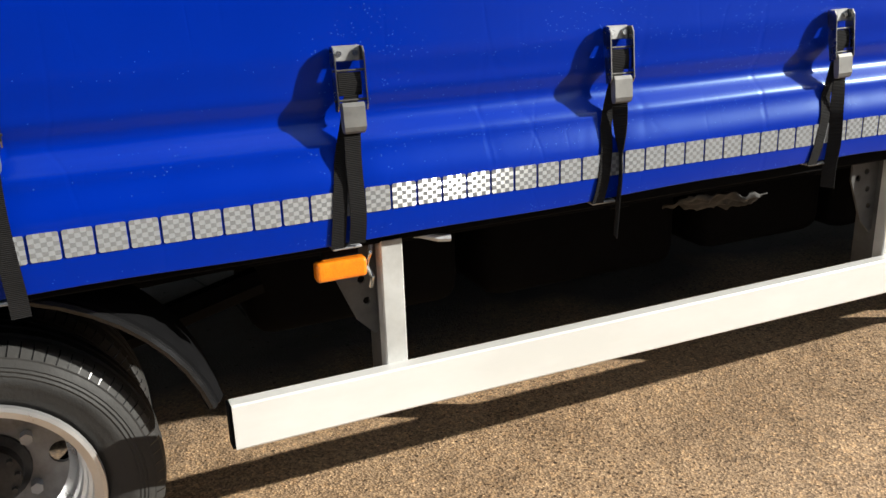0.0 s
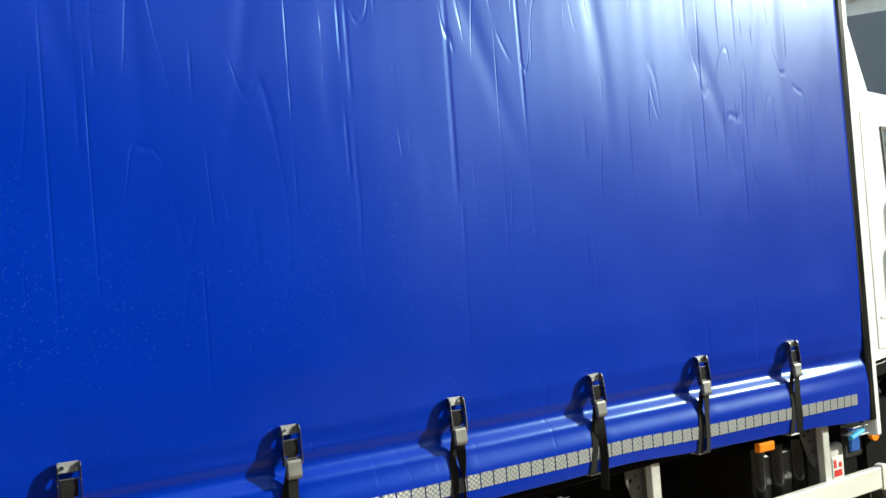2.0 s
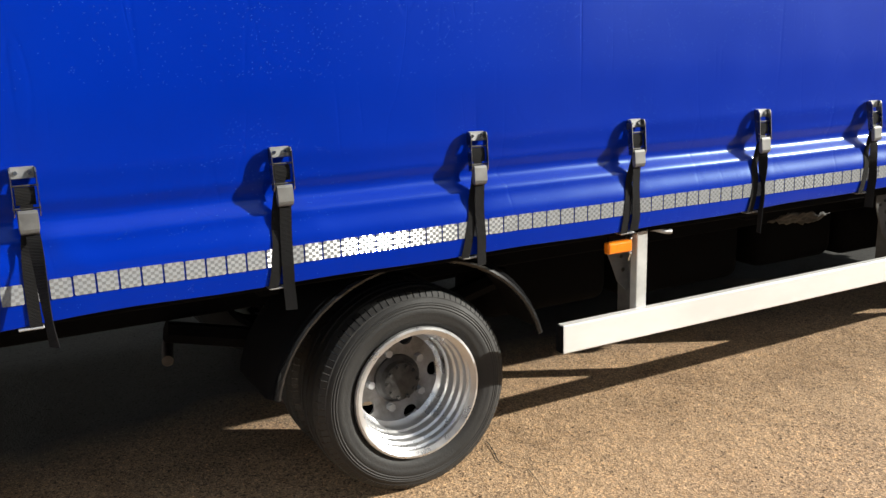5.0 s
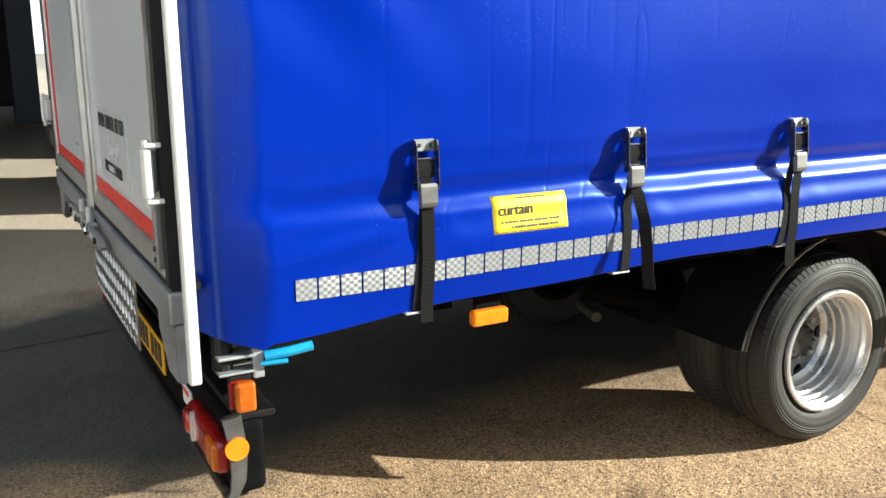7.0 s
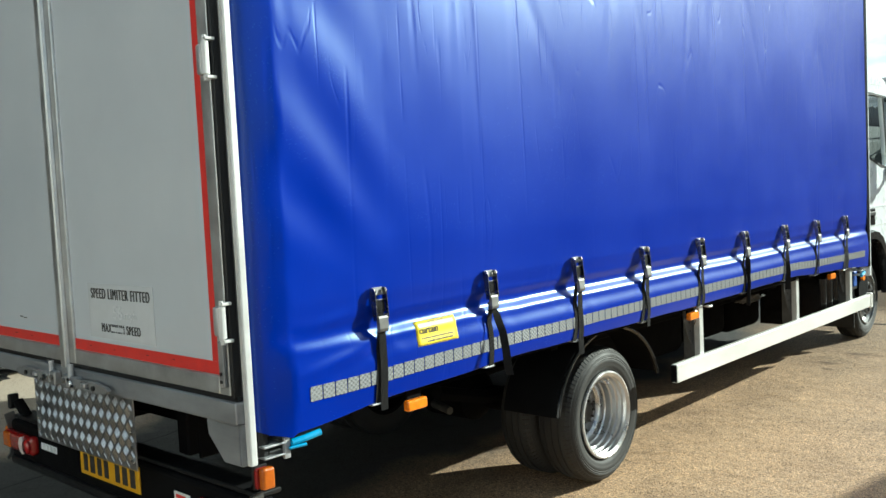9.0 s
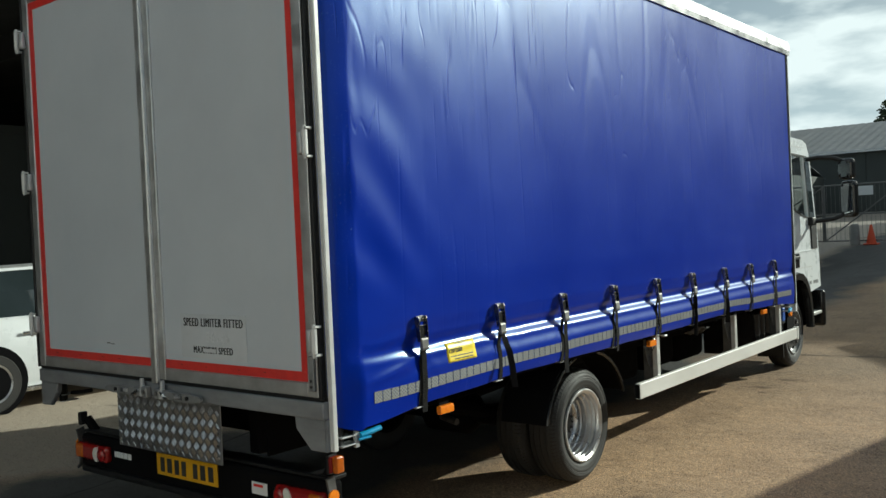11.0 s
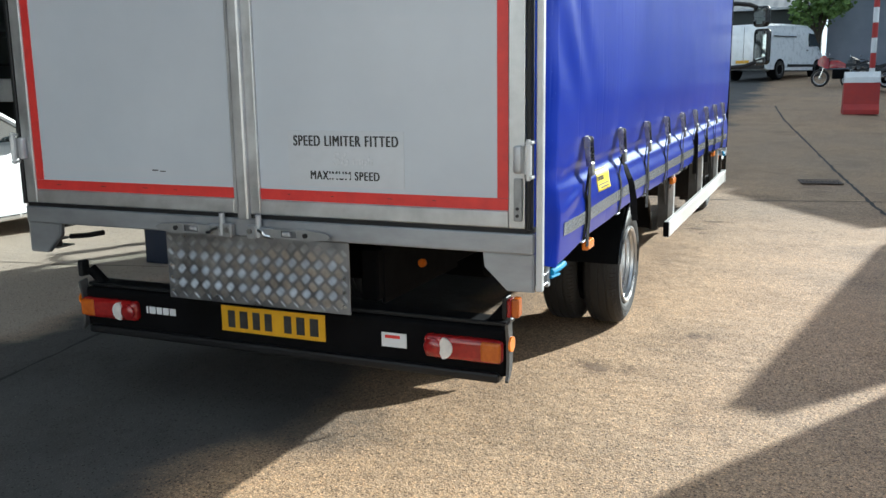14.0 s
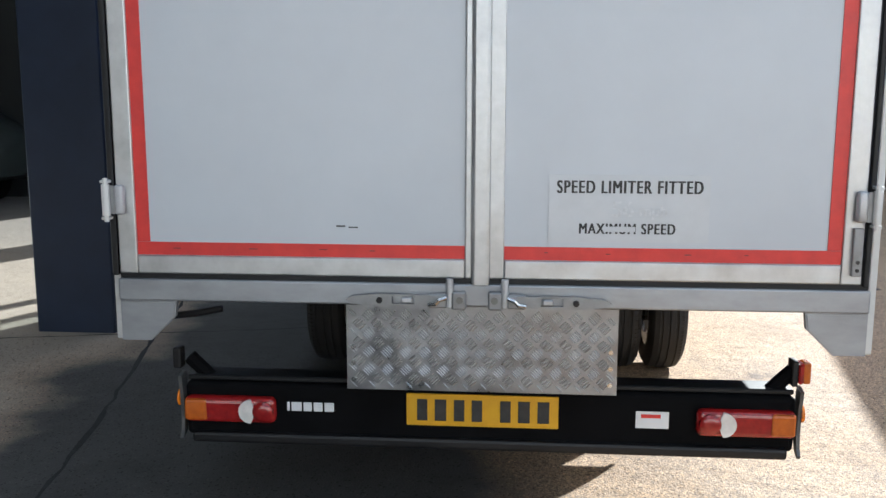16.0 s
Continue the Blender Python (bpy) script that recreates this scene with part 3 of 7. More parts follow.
def pipe(pts, r, n=8):
    """A bent rod through the points."""
    bm = bmesh.new()
    rings = []
    pts = [Vector(p) for p in pts]
    for i, p in enumerate(pts):
        d = (pts[min(i + 1, len(pts) - 1)] - pts[max(i - 1, 0)]).normalized()
        rot = d.to_track_quat("Z", "Y").to_matrix()
        rings.append([bm.verts.new(p + rot @ Vector((r * math.cos(a), r * math.sin(a), 0))) for a in (2 * math.pi * k / n for k in range(n))])
    for a, b in zip(rings, rings[1:]):
        for k in range(n):
            bm.faces.new((a[k], a[(k + 1) % n], b[(k + 1) % n], b[k]))
    bm.faces.new(rings[0][::-1])
    bm.faces.new(rings[-1])
    return bm


def lathe(profile, centre, n=48, axis="x", caps=False):
    """A turned shape: profile rows of (along, radius), round an axis through the centre."""
    bm = bmesh.new()
    rings = []
    for a, r in profile:
        ring = []
        for k in range(n):
            t = 2 * math.pi * k / n
            c, s = r * math.cos(t), r * math.sin(t)
            co = {"x": (a, c, s), "y": (c, a, s), "z": (c, s, a)}[axis]
            ring.append(bm.verts.new(Vector(co) + Vector(centre)))
        rings.append(ring)
    for a, b in zip(rings, rings[1:]):
        for k in range(n):
            bm.faces.new((a[k], a[(k + 1) % n], b[(k + 1) % n], b[k]))
    if caps:
        bm.faces.new(rings[0])
        bm.faces.new(rings[-1])
    bmesh.ops.remove_doubles(bm, verts=bm.verts, dist=1e-5)
    return bm


def plate(outer, holes=(), depth=0.01, plane="yz", at=0.0, bm=None):
    """A flat plate with holes, from 2D outlines, pushed out along its normal."""
    bm = bm or bmesh.new()

    def put(u, v):
        return {"yz": (at, u, v), "xz": (u, at, v), "xy": (u, v, at)}[plane]

    edges = []
    for loop in (outer, *holes):
        vs = [bm.verts.new(put(u, v)) for u, v in loop]
        edges += [bm.edges.new((a, b)) for a, b in zip(vs, vs[1:] + vs[:1])]
    f = bmesh.ops.triangle_fill(bm, use_beauty=True, use_dissolve=False, edges=edges)
    faces = [g for g in f["geom"] if isinstance(g, bmesh.types.BMFace)]
    ext = bmesh.ops.extrude_face_region(bm, geom=faces)
    d = Vector({"yz": (depth, 0, 0), "xz": (0, depth, 0), "xy": (0, 0, depth)}[plane])
    bmesh.ops.translate(bm, vec=d, verts=[g for g in ext["geom"] if isinstance(g, bmesh.types.BMVert)])
    return bm


def circle(cu, cv, r, n=20, squash=1.0):
    return [(cu + r * math.cos(2 * math.pi * k / n), cv + squash * r * math.sin(2 * math.pi * k / n)) for k in range(n)]


def loft(sections):
    """A closed skin through rings of equal length, with its ends closed."""
    bm = bmesh.new()
    rings = [[bm.verts.new(p) for p in s] for s in sections]
    k = len(rings[0])
    for a, b in zip(rings, rings[1:]):
        for i in range(k):
            bm.faces.new((a[i], a[(i + 1) % k], b[(i + 1) % k], b[i]))
    bm.faces.new(rings[0])
    bm.faces.new(rings[-1])
    return bm


def text_mesh(words, size, m, depth=0.0008, squeeze=1.0, bold=0.03, spacing=1.0):
    """Lettering in the built-in font, as a thin mesh."""
    cu = bpy.data.curves.new("lettering", "FONT")
    cu.body, cu.size, cu.extrude, cu.align_x, cu.align_y = words, size, depth, "LEFT", "BOTTOM_BASELINE"
    cu.space_character = spacing
    tmp = bpy.data.objects.new("lettering", cu)
    bm = bmesh.new()
    for k in (-1, 0, 1):
        me = bpy.data.meshes.new_from_object(tmp)
        me.transform(m @ Matrix.Translation((k * bold * size, 0, 0.0003 * k)) @ Matrix.Diagonal((squeeze, 1, 1, 1)))
        bm.from_mesh(me)
    bm.to_mesh(me)
    bm.free()
    bpy.data.objects.remove(tmp)
    bpy.data.curves.remove(cu)
    me.materials.clear()
    return me


def ease(t, rows):
    """A value between rows of (place, value)."""
    if t <= rows[0][0]:
        return rows[0][1]
    for (a, va), (b, vb) in zip(rows, rows[1:]):
        if t <= b:
            k = (t - a) / (b - a)
            return va + (vb - va) * k * k * (3 - 2 * k)
    return rows[-1][1]


def gz(y):
    """Height of the yard, which climbs gently ahead of the lorry."""
    if y < 1:
        return 0.0
    if y < 7:
        return 0.0027 * (y - 1) ** 2
    if y < 13:
        return 0.0972 + 0.0324 * (y - 7) + 0.00147 * (y - 7) ** 2
    return 0.3445 + 0.05 * (min(y, 60) - 13)


def hump(v, a, b):
    k = min(1.0, max(0.0, (v - a) / (b - a)))
    return k * k * (3 - 2 * k)


def yard(x, y):
    """Height of the ground: the climb dies out towards the lower side of the yard."""
    k = min(1.0, max(0.0, (x - 2.5) / 4.5))
    return gz(y) * (1 - k * k * (3 - 2 * k)) - 0.36 * hump(x, -0.4, -2.4) * hump(y, 11.5, 15.2) * hump(y, 22.3, 18.6)


# ---- ground ----
def build_ground():
    bm = bmesh.new()
    ys = [-160, -60, -20, -8, -4] + [0.5 * k for k in range(-4, 61)] + [34, 40, 48, 60, 90, 160, 400]
    xs = [-300, -120, -60, -30, -14, -8, -6, -4, -3.2, -2.4, -1.8, -1.2, -0.6, 0, 1.5, 2.5, 3, 3.5, 4, 4.5, 5, 5.5, 6, 6.5, 7, 8, 14, 30, 60, 120, 300]
    grid = [[bm.verts.new((x, y, yard(x, y))) for x in xs] for y in ys]
    for a, b in zip(grid, grid[1:]):
        for i in range(len(xs) - 1):
            bm.faces.new((a[i], a[i + 1], b[i + 1], b[i]))
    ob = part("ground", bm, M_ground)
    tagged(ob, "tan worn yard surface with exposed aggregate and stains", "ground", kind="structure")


build_ground()

# ---- the curtain-sided lorry ----
lorry = thing("lorry", "white cab lorry with blue curtain sides standing in a yard", "lorry")

# curtain sheet
CURT_BOTTOM = [(0.05, 0.79), (0.16, 0.80), (0.7, 0.84), (1.5, 0.865), (3.1, 0.868), (4.4, 0.885), (5.3, 0.85), (6.15, 0.81)]
STRAPS = [0.592, 1.228, 1.866, 2.49, 3.115, 3.717, 4.35, 4.936, 5.535]


def curtain_x(y, z):
    """How far out the curtain stands: slack belly above the bed, drawn in above it, creased higher up."""
    k = ease(y, [(0.15, 0.35), (0.9, 0.8), (1.6, 1.0), (5.4, 1.0), (6.1, 0.45)])
    zz = z + 0.004 * noise.noise((y * 0.8, 0.3, 4.0)) + ease(y, [(0.9, 0.006), (2.4, 0.0012)]) * (noise.noise((y * 2.7, z * 1.5, 14.0)) + 0.6 * noise.noise((y * 7.5, z * 3.0, 17.0)))
    f = ease(zz, [(0.80, 0.0), (0.94, 0.016), (0.985, 0.0155), (1.058, 0.001), (1.061, 0.001), (1.112, -0.0275), (1.118, -0.0275), (1.165, -0.013), (1.24, -0.005), (1.45, 0.0), (1.7, 0.0)])
    x = 1.224 + k * f
    high = min(1, max(0, (z - 1.5) / 1.2))
    x += 0.0019 * high * noise.noise((y * 4.3, z * 0.22, 1.0)) + 0.0006 * high * noise.noise((y * 15, z * 0.4, 7.0))
    x += 0.005 * noise.noise((y * 0.7, z * 0.5, 2.0)) * min(1, max(0, (z - 1.25) / 0.5))
    near = max(0.0, 1 - y / 1.3)
    x += 0.008 * near * noise.noise((y * 2.2 + z * 2.4, z * 1.2 - y, 11.0)) * min(1, max(0.15, (z - 1.0) / 0.4))
    # slanting folds that run down from the rear edge
    dn = math.exp(-((y - 0.36) / 0.26) ** 2) * min(1, max(0, (z - 1.3) / 0.25)) * min(1, max(0, (2.5 - z) / 0.7))
    x += 0.0046 * dn * math.sin(17.0 * (z + 0.9 * y) + 3.0 * noise.noise((y * 1.3, z * 1.1, 8.0)))
    fold = abs(noise.noise((y * 2.6 + 0.12 * z, z * 0.5, 21.0)))
    x += -0.003 * max(0.0, 0.10 - fold) / 0.10 * min(1, max(0, (z - 1.9) / 0.7))
    # drawn in a little behind each buckle
    for s in STRAPS:
        d = abs(y - s)
        if d < 0.2:
            x -= 0.004 * (1 - d / 0.2) ** 2 * max(0, 1 - abs(z - 1.2) / 0.18)
            # gathers in the roll on either side of the strap
            roll = max(0.0, 1 - abs(z - 1.01) / 0.11)
            x -= roll * k * (0.004 * math.exp(-(d / 0.035) ** 2) + ease(y, [(1.0, 0.002), (2.6, 0.0004)]) * (1 - d / 0.2) * math.sin(55 * d + 40 * (z - 1.0) + 9 * s))
    # pulls that run from the first buckle and the roll towards the rear corner
    if y < 0.75:
        for ya, za, yb, zb_, deep in ((0.60, 1.06, 0.24, 0.985, 0.006), (0.58, 1.20, 0.22, 1.12, 0.004), (0.62, 1.02, 0.34, 0.96, -0.003)):
            q = (y - yb) / (ya - yb)
            if -0.2 < q < 1.1:
                x += deep * math.exp(-((z - zb_ - q * (za - zb_)) / 0.022) ** 2) * max(0.0, 1 - abs(q - 0.5) / 0.65)
    return x


def curtain_bottom(y):
    return ease(y, CURT_BOTTOM) + 0.002 * math.sin(y * 10.1)


def build_curtain():
    bm = bmesh.new()
    ny, nz = 320, 190
    top = 3.19
    rows = []
    for i in range(ny + 1):
        y = 0.205 + (6.10 - 0.205) * i / ny
        z0 = curtain_bottom(y)
        rows.append([bm.verts.new((curtain_x(y, z), y, z)) for z in (z0 + (top - z0) * (j / nz) ** 1.35 for j in range(nz + 1))])
    # the sheet turns round the rear pole
    turn = []
    for k, (dx, yy) in enumerate([(-0.066, 0.046), (-0.034, 0.115), (-0.004, 0.186)]):
        col = []
        for j in range(nz + 1):
            z0 = curtain_bottom(0.205) + (0.042, 0.008, -0.012)[k]
            z = z0 + (top - z0) * (j / nz) ** 1.35
            col.append(bm.verts.new((1.224 + dx + 0.004 * noise.noise((z * 3, k, 5.0)), yy, z)))
        turn.append(col)
    rows = turn + rows
    for a, b in zip(rows, rows[1:]):
        for j in range(nz):
            bm.faces.new((a[j], b[j], b[j + 1], a[j + 1]))
    ob = part("curtain", bm, M_curtain, lorry, "taut blue PVC curtain with creases and dried drops", smooth=True)
    so = ob.modifiers.new("thickness", "SOLIDIFY")
    so.thickness, so.offset = 0.0025, -1
    return ob


curtain = build_curtain()

# far-side curtain
bmc = bmesh.new()
rows = [[bmc.verts.new((-1.224 - 0.006 * noise.noise((y * 4, z * 0.4, 3.0)), y, z)) for z in (0.84, 1.2, 1.6, 2.2, 2.8, 3.19)] for y in (0.12 + 0.1 * k for k in range(61))]
for a, b in zip(rows, rows[1:]):
    for j in range(5):
        bmc.faces.new((a[j], b[j], b[j + 1], a[j + 1]))
far_curtain = part("far_curtain", bmc, M_curtain, lorry, smooth=True)
far_curtain.modifiers.new("thickness", "SOLIDIFY").thickness = 0.0025

# body frame: floor, roof, cant rails, headboard and corner posts
part("load_floor", boxes((-1.17, 1.17, 0.08, 6.1, 0.90, 0.97), bevel=0.004), M_black, lorry)
part("floor_side_rail", boxes((1.12, 1.185, 0.10, 6.10, 0.84, 0.93), bevel=0.004), M_black, lorry)
part("floor_side_rail", boxes((-1.185, -1.12, 0.10, 6.10, 0.84, 0.93), bevel=0.004), M_black, lorry)
for k in range(9):
    y = 0.5 + 0.66 * k
    part("cross_bearer", boxes((-1.1, 1.1, y, y + 0.06, 0.80, 0.895), bevel=0.003), M_black, lorry)
roof_sections = []
for y in (0.03, 6.17):
    roof_sections.append([(-1.23, y, 3.24), (1.23, y, 3.24), (1.23, y, 3.285), (0.7, y, 3.315), (0, y, 3.325), (-0.7, y, 3.315), (-1.23, y, 3.285)])
part("roof", loft(roof_sections), M_roof, lorry, "translucent white roof sheet")
for sx in (1, -1):
    prof = [(sx * 1.195, 3.17), (sx * 1.236, 3.17), (sx * 1.243, 3.21), (sx * 1.243, 3.27), (sx * 1.225, 3.30), (sx * 1.195, 3.30)]
    part("cant_rail", loft([[(x, y, z) for x, z in prof] for y in (0.02, 6.19)]), M_alu, lorry, "aluminium cant rail along the roof edge")
part("headboard", boxes((-1.2, 1.2, 6.12, 6.165, 0.86, 3.24), bevel=0.006), M_white, lorry)
for sx in (1, -1):
    part("front_pole", boxes((min(sx * 1.17, sx * 1.232), max(sx * 1.17, sx * 1.232), 6.105, 6.15, 0.80, 3.2), bevel=0.008, seg=2), M_gloss_black, lorry, "black rubber edge strip")
    part("front_post", boxes((min(sx * 1.15, sx * 1.222), max(sx * 1.15, sx * 1.222), 6.152, 6.195, 0.72, 3.24), bevel=0.006), M_white, lorry)

# rear frame
for sx in (1, -1):
    a, b = sorted((sx * 1.197, sx * 1.222))
    part("rear_post", boxes((a, b, 0.016, 0.043, 0.735, 3.24), bevel=0.005, seg=2), M_edge, lorry, "pale galvanised corner post")
    part("rear_pole", rod((sx * 1.155, 0.105, 0.74), (sx * 1.155, 0.105, 3.2), 0.024), M_plastic, lorry)
    # corner gusset below the sill
    g = plate([(sx * 1.196, 0.870), (sx * 1.196, 0.735), (sx * 1.098, 0.735), (sx * 1.012, 0.818), (sx * 1.006, 0.870)], depth=0.03, plane="xz", at=-0.004)
    bmesh.ops.bevel(g, geom=[e for e in g.edges if abs(e.verts[0].co.y - e.verts[1].co.y) < 1e-5 and e.calc_length() > 0.05 and len(e.link_faces) == 2 and e.calc_face_angle(0) > 0.5], offset=0.005, segments=2, affect="EDGES")
    part("corner_gusset", g, M_sill, lorry, "dented galvanised corner gusset")
part("rear_header", boxes((-1.196, 1.196, 0.0, 0.075, 3.13, 3.24), bevel=0.006, seg=2), M_post, lorry)
part("rear_sill", boxes((-1.196, 1.196, -0.012, 0.026, 0.872, 0.945), bevel=0.006, seg=2), M_sill, lorry, "scuffed galvanised rear sill")
# black strip set in the gap above the sill, standing for its shade
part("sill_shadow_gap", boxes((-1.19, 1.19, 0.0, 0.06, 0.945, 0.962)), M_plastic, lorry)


def rear_door(x0, x1, hinge_side, inner=0.062):
    """A rear door: pale panel, aluminium frame, red border tape and three hinges."""
    z0, z1, f = 0.962, 3.12, 0.062
    fl, fr = (f, inner) if hinge_side < 0 else (inner, f)
    d = part("rear_door", boxes((x0 + 0.01, x1 - 0.01, 0.006, 0.034, z0 + 0.01, z1 - 0.01)), M_panel, lorry, "pale grey door panel with red border tape")
    for a, b, c, e in ((x0, x0 + fl, z0, z1), (x1 - fr, x1, z0, z1)):
        part("stile", boxes((a, b, -0.006, 0.03, c, e), bevel=0.005, seg=2), M_alu, d, "brushed aluminium stile")
    for c, e in ((z0, z0 + 0.06), (z1 - 0.06, z1)):
        part("door_rail", boxes((x0 + fl, x1 - fr, -0.005, 0.03, c, e), bevel=0.005, seg=2), M_alu, d)
    w, t = 0.042, 0.002
    o0, o1, oz0, oz1 = x0 + fl, x1 - fr, z0 + 0.062, z1 - 0.062
    part("border_tape", boxes((o0, o1, t, 0.008, oz0, oz0 + w)), M_red, d, "red reflective border tape")
    part("border_tape", boxes((o0, o1, t, 0.008, oz1 - w, oz1)), M_red, d)
    if hinge_side > 0:
        part("border_tape", boxes((o1 - w, o1, t, 0.008, oz0 + w + 0.001, oz1 - w - 0.001)), M_red, d)
    else:
        part("border_tape", boxes((o0, o0 + w, t, 0.008, oz0 + w + 0.001, oz1 - w - 0.001)), M_red, d)
    hx = x1 if hinge_side > 0 else x0
    for hz in (1.205, 2.03, 2.85):
        s = hinge_side
        h = boxes((min(hx - s * 0.036, hx - s * 0.004), max(hx - s * 0.036, hx - s * 0.004), -0.034, -0.0065, hz - 0.048, hz + 0.048), bevel=0.009, seg=3)
        hg = part("hinge", h, M_galv, d, "galvanised strap hinge", smooth=40)
        part("hinge_strap", boxes((min(hx - s * 0.006, hx + s * 0.012), max(hx - s * 0.006, hx + s * 0.012), -0.030, -0.0245, hz - 0.046, hz + 0.046), bevel=0.001), M_castgrey, hg)
        k_ = bmesh.new()
        tube(k_, (hx + s * 0.020, -0.034, hz - 0.050), (hx + s * 0.020, -0.034, hz + 0.050), 0.013, 12)
        tube(k_, (hx + s * 0.020, -0.034, hz - 0.070), (hx + s * 0.020, -0.034, hz + 0.070), 0.008, 10)
        part("knuckle", k_, M_edge, hg, "bright hinge knuckle", smooth=30)
        for dz in (-0.064, 0.054):
            part("hinge_tab", boxes((min(hx + s * 0.010, hx + s * 0.036), max(hx + s * 0.010, hx + s * 0.036), -0.040, -0.0045, hz + dz, hz + dz + 0.010), bevel=0.002), M_edge, hg)
    return d


door_left = rear_door(-1.19, -0.033, -1, 0.024)
door_right = rear_door(0.012, 1.165, 1, 0.056)
for dz in (0.99, 2.93):
    bf = part("door_buffer", boxes((1.128, 1.158, -0.022, -0.0065, dz, dz + 0.15), bevel=0.004, seg=2), M_castgrey, door_right, "grey cast door buffer with two bolts")
    for bz_ in (0.02, 0.045):
        part("bolt", rod((1.143, -0.026, dz + bz_), (1.143, -0.0215, dz + bz_), 0.006, 10), M_hub, bf)
for dx in (1.165, -1.19):
    s = 1 if dx > 0 else -1
    part("door_seal", boxes((min(dx + s * 0.004, dx + s * 0.024), max(dx + s * 0.004, dx + s * 0.022), -0.010, 0.03, 0.955, 3.12), bevel=0.004), M_plastic, lorry, "black rubber door seal")
# middle cover strip
cs = [(-0.036, -0.008), (-0.032, -0.02), (-0.024, -0.024), (0.012, -0.024), (0.020, -0.02), (0.024, -0.008)]
part("cover_strip", loft([[(x, y, z) for x, y in cs] for z in (0.945, 3.12)]), M_alu, lorry, "aluminium cover strip between the doors")

# lettering on the right door
TXT = Matrix(((1, 0, 0, 0), (0, 0, -1, 0), (0, 1, 0, 0), (0, 0, 0, 1)))


def sign(words, x, z, size, material, parent, y=0.0012, name="lettering", squeeze=1.0, spacing=1.0):
    return part(name, text_mesh(words, size, Matrix.Translation((x, y, z)) @ TXT, squeeze=squeeze, spacing=spacing), material, parent)


M_clearfilm = mat("clear_sticker_film", (0.562, 0.585, 0.612), (0.525, 0.548, 0.576), 12, 0.2, 0, 0.05, 60)
st = part("sticker", boxes((0.205, 0.70, 0.0035, 0.0075, 1.085, 1.295)), M_clearfilm, door_right, "clear-edged pale sticker with faded lettering")
sign("SPEED LIMITER FITTED", 0.230, 1.238, 0.057, M_ink, st, 0.0026, squeeze=0.67, spacing=1.19)
sign("MAXIMUM SPEED", 0.300, 1.111, 0.047, M_ink, st, 0.0026, squeeze=0.72, spacing=1.19)
M_faded = mat("faded_ink", (0.47, 0.485, 0.50), (0.58, 0.60, 0.625), 70, 0.5)
sign("56", 0.40, 1.165, 0.07, M_faded, st, 0.0026)
sign("mph", 0.485, 1.168, 0.05, M_faded, st, 0.0026)
part("scrape", boxes((0.375, 0.475, 0.0012, 0.0032, 1.117, 1.134)), M_clearfilm, st)
part("scuff", boxes((-0.47, -0.44, 0.0045, 0.007, 1.122, 1.127), (-0.43, -0.40, 0.0045, 0.007, 1.119, 1.123)), M_ink, door_left)


# scuffs on the red tape and the sill
rnd_s = random.Random(5)
for k in range(9):
    x = -1.02 + 0.235 * k + rnd_s.uniform(-0.05, 0.05)
    w_ = rnd_s.uniform(0.008, 0.028)
    if abs(x) > 0.1:
        part("scuff", boxes((x, x + w_, 0.0008, 0.003, 1.045 + 0.001 * (k % 3), 1.0475 + 0.001 * (k % 3))), M_ink, door_left if x < 0 else door_right)


# latches on the sill
def latch(x, s):
    def r(a, b, *rest):
        return (min(x + s * a, x + s * b), max(x + s * a, x + s * b), *rest)

    l_ = part("latch", boxes(r(0.0, 0.045, -0.045, -0.0125, 0.868, 0.925), r(0.06, 0.12, -0.042, -0.0125, 0.872, 0.918), bevel=0.005), M_castgrey, lorry, "galvanised latch with a locking handle")
    bar = [(x + s * a, z) for a, z in ((0.11, 0.878), (0.30, 0.876), (0.365, 0.882), (0.385, 0.895), (0.365, 0.908), (0.28, 0.916), (0.11, 0.914))]
    h_ = part("latch_handle", plate(bar, [[(x + s * a, z) for a, z in ((0.165, 0.884), (0.235, 0.884), (0.235, 0.909), (0.165, 0.909))]], depth=0.014, plane="xz", at=-0.044), M_castgrey, l_, "dull steel latch handle")
    part("lock_slot", boxes(r(0.17, 0.205, -0.05, -0.031, 0.888, 0.906), bevel=0.004), M_galv, h_)
    part("keeper", rod((x + s * 0.0525, -0.03, 0.875), (x + s * 0.0525, -0.03, 0.965), 0.012, 12), M_galv, l_)
    part("hook", pipe([(x + s * 0.062, -0.046, 0.908), (x + s * 0.085, -0.05, 0.9), (x + s * 0.095, -0.05, 0.888), (x + s * 0.118, -0.046, 0.884)], 0.008, 8), M_chrome, l_)
    part("rivet", rod((x + s * 0.02, -0.052, 0.90), (x + s * 0.02, -0.043, 0.90), 0.011, 10), M_lever, l_)
    part("rivet", rod((x + s * 0.275, -0.052, 0.896), (x + s * 0.275, -0.043, 0.896), 0.010, 10), M_plastic, l_)


latch(0.02, 1)
latch(-0.05, -1)

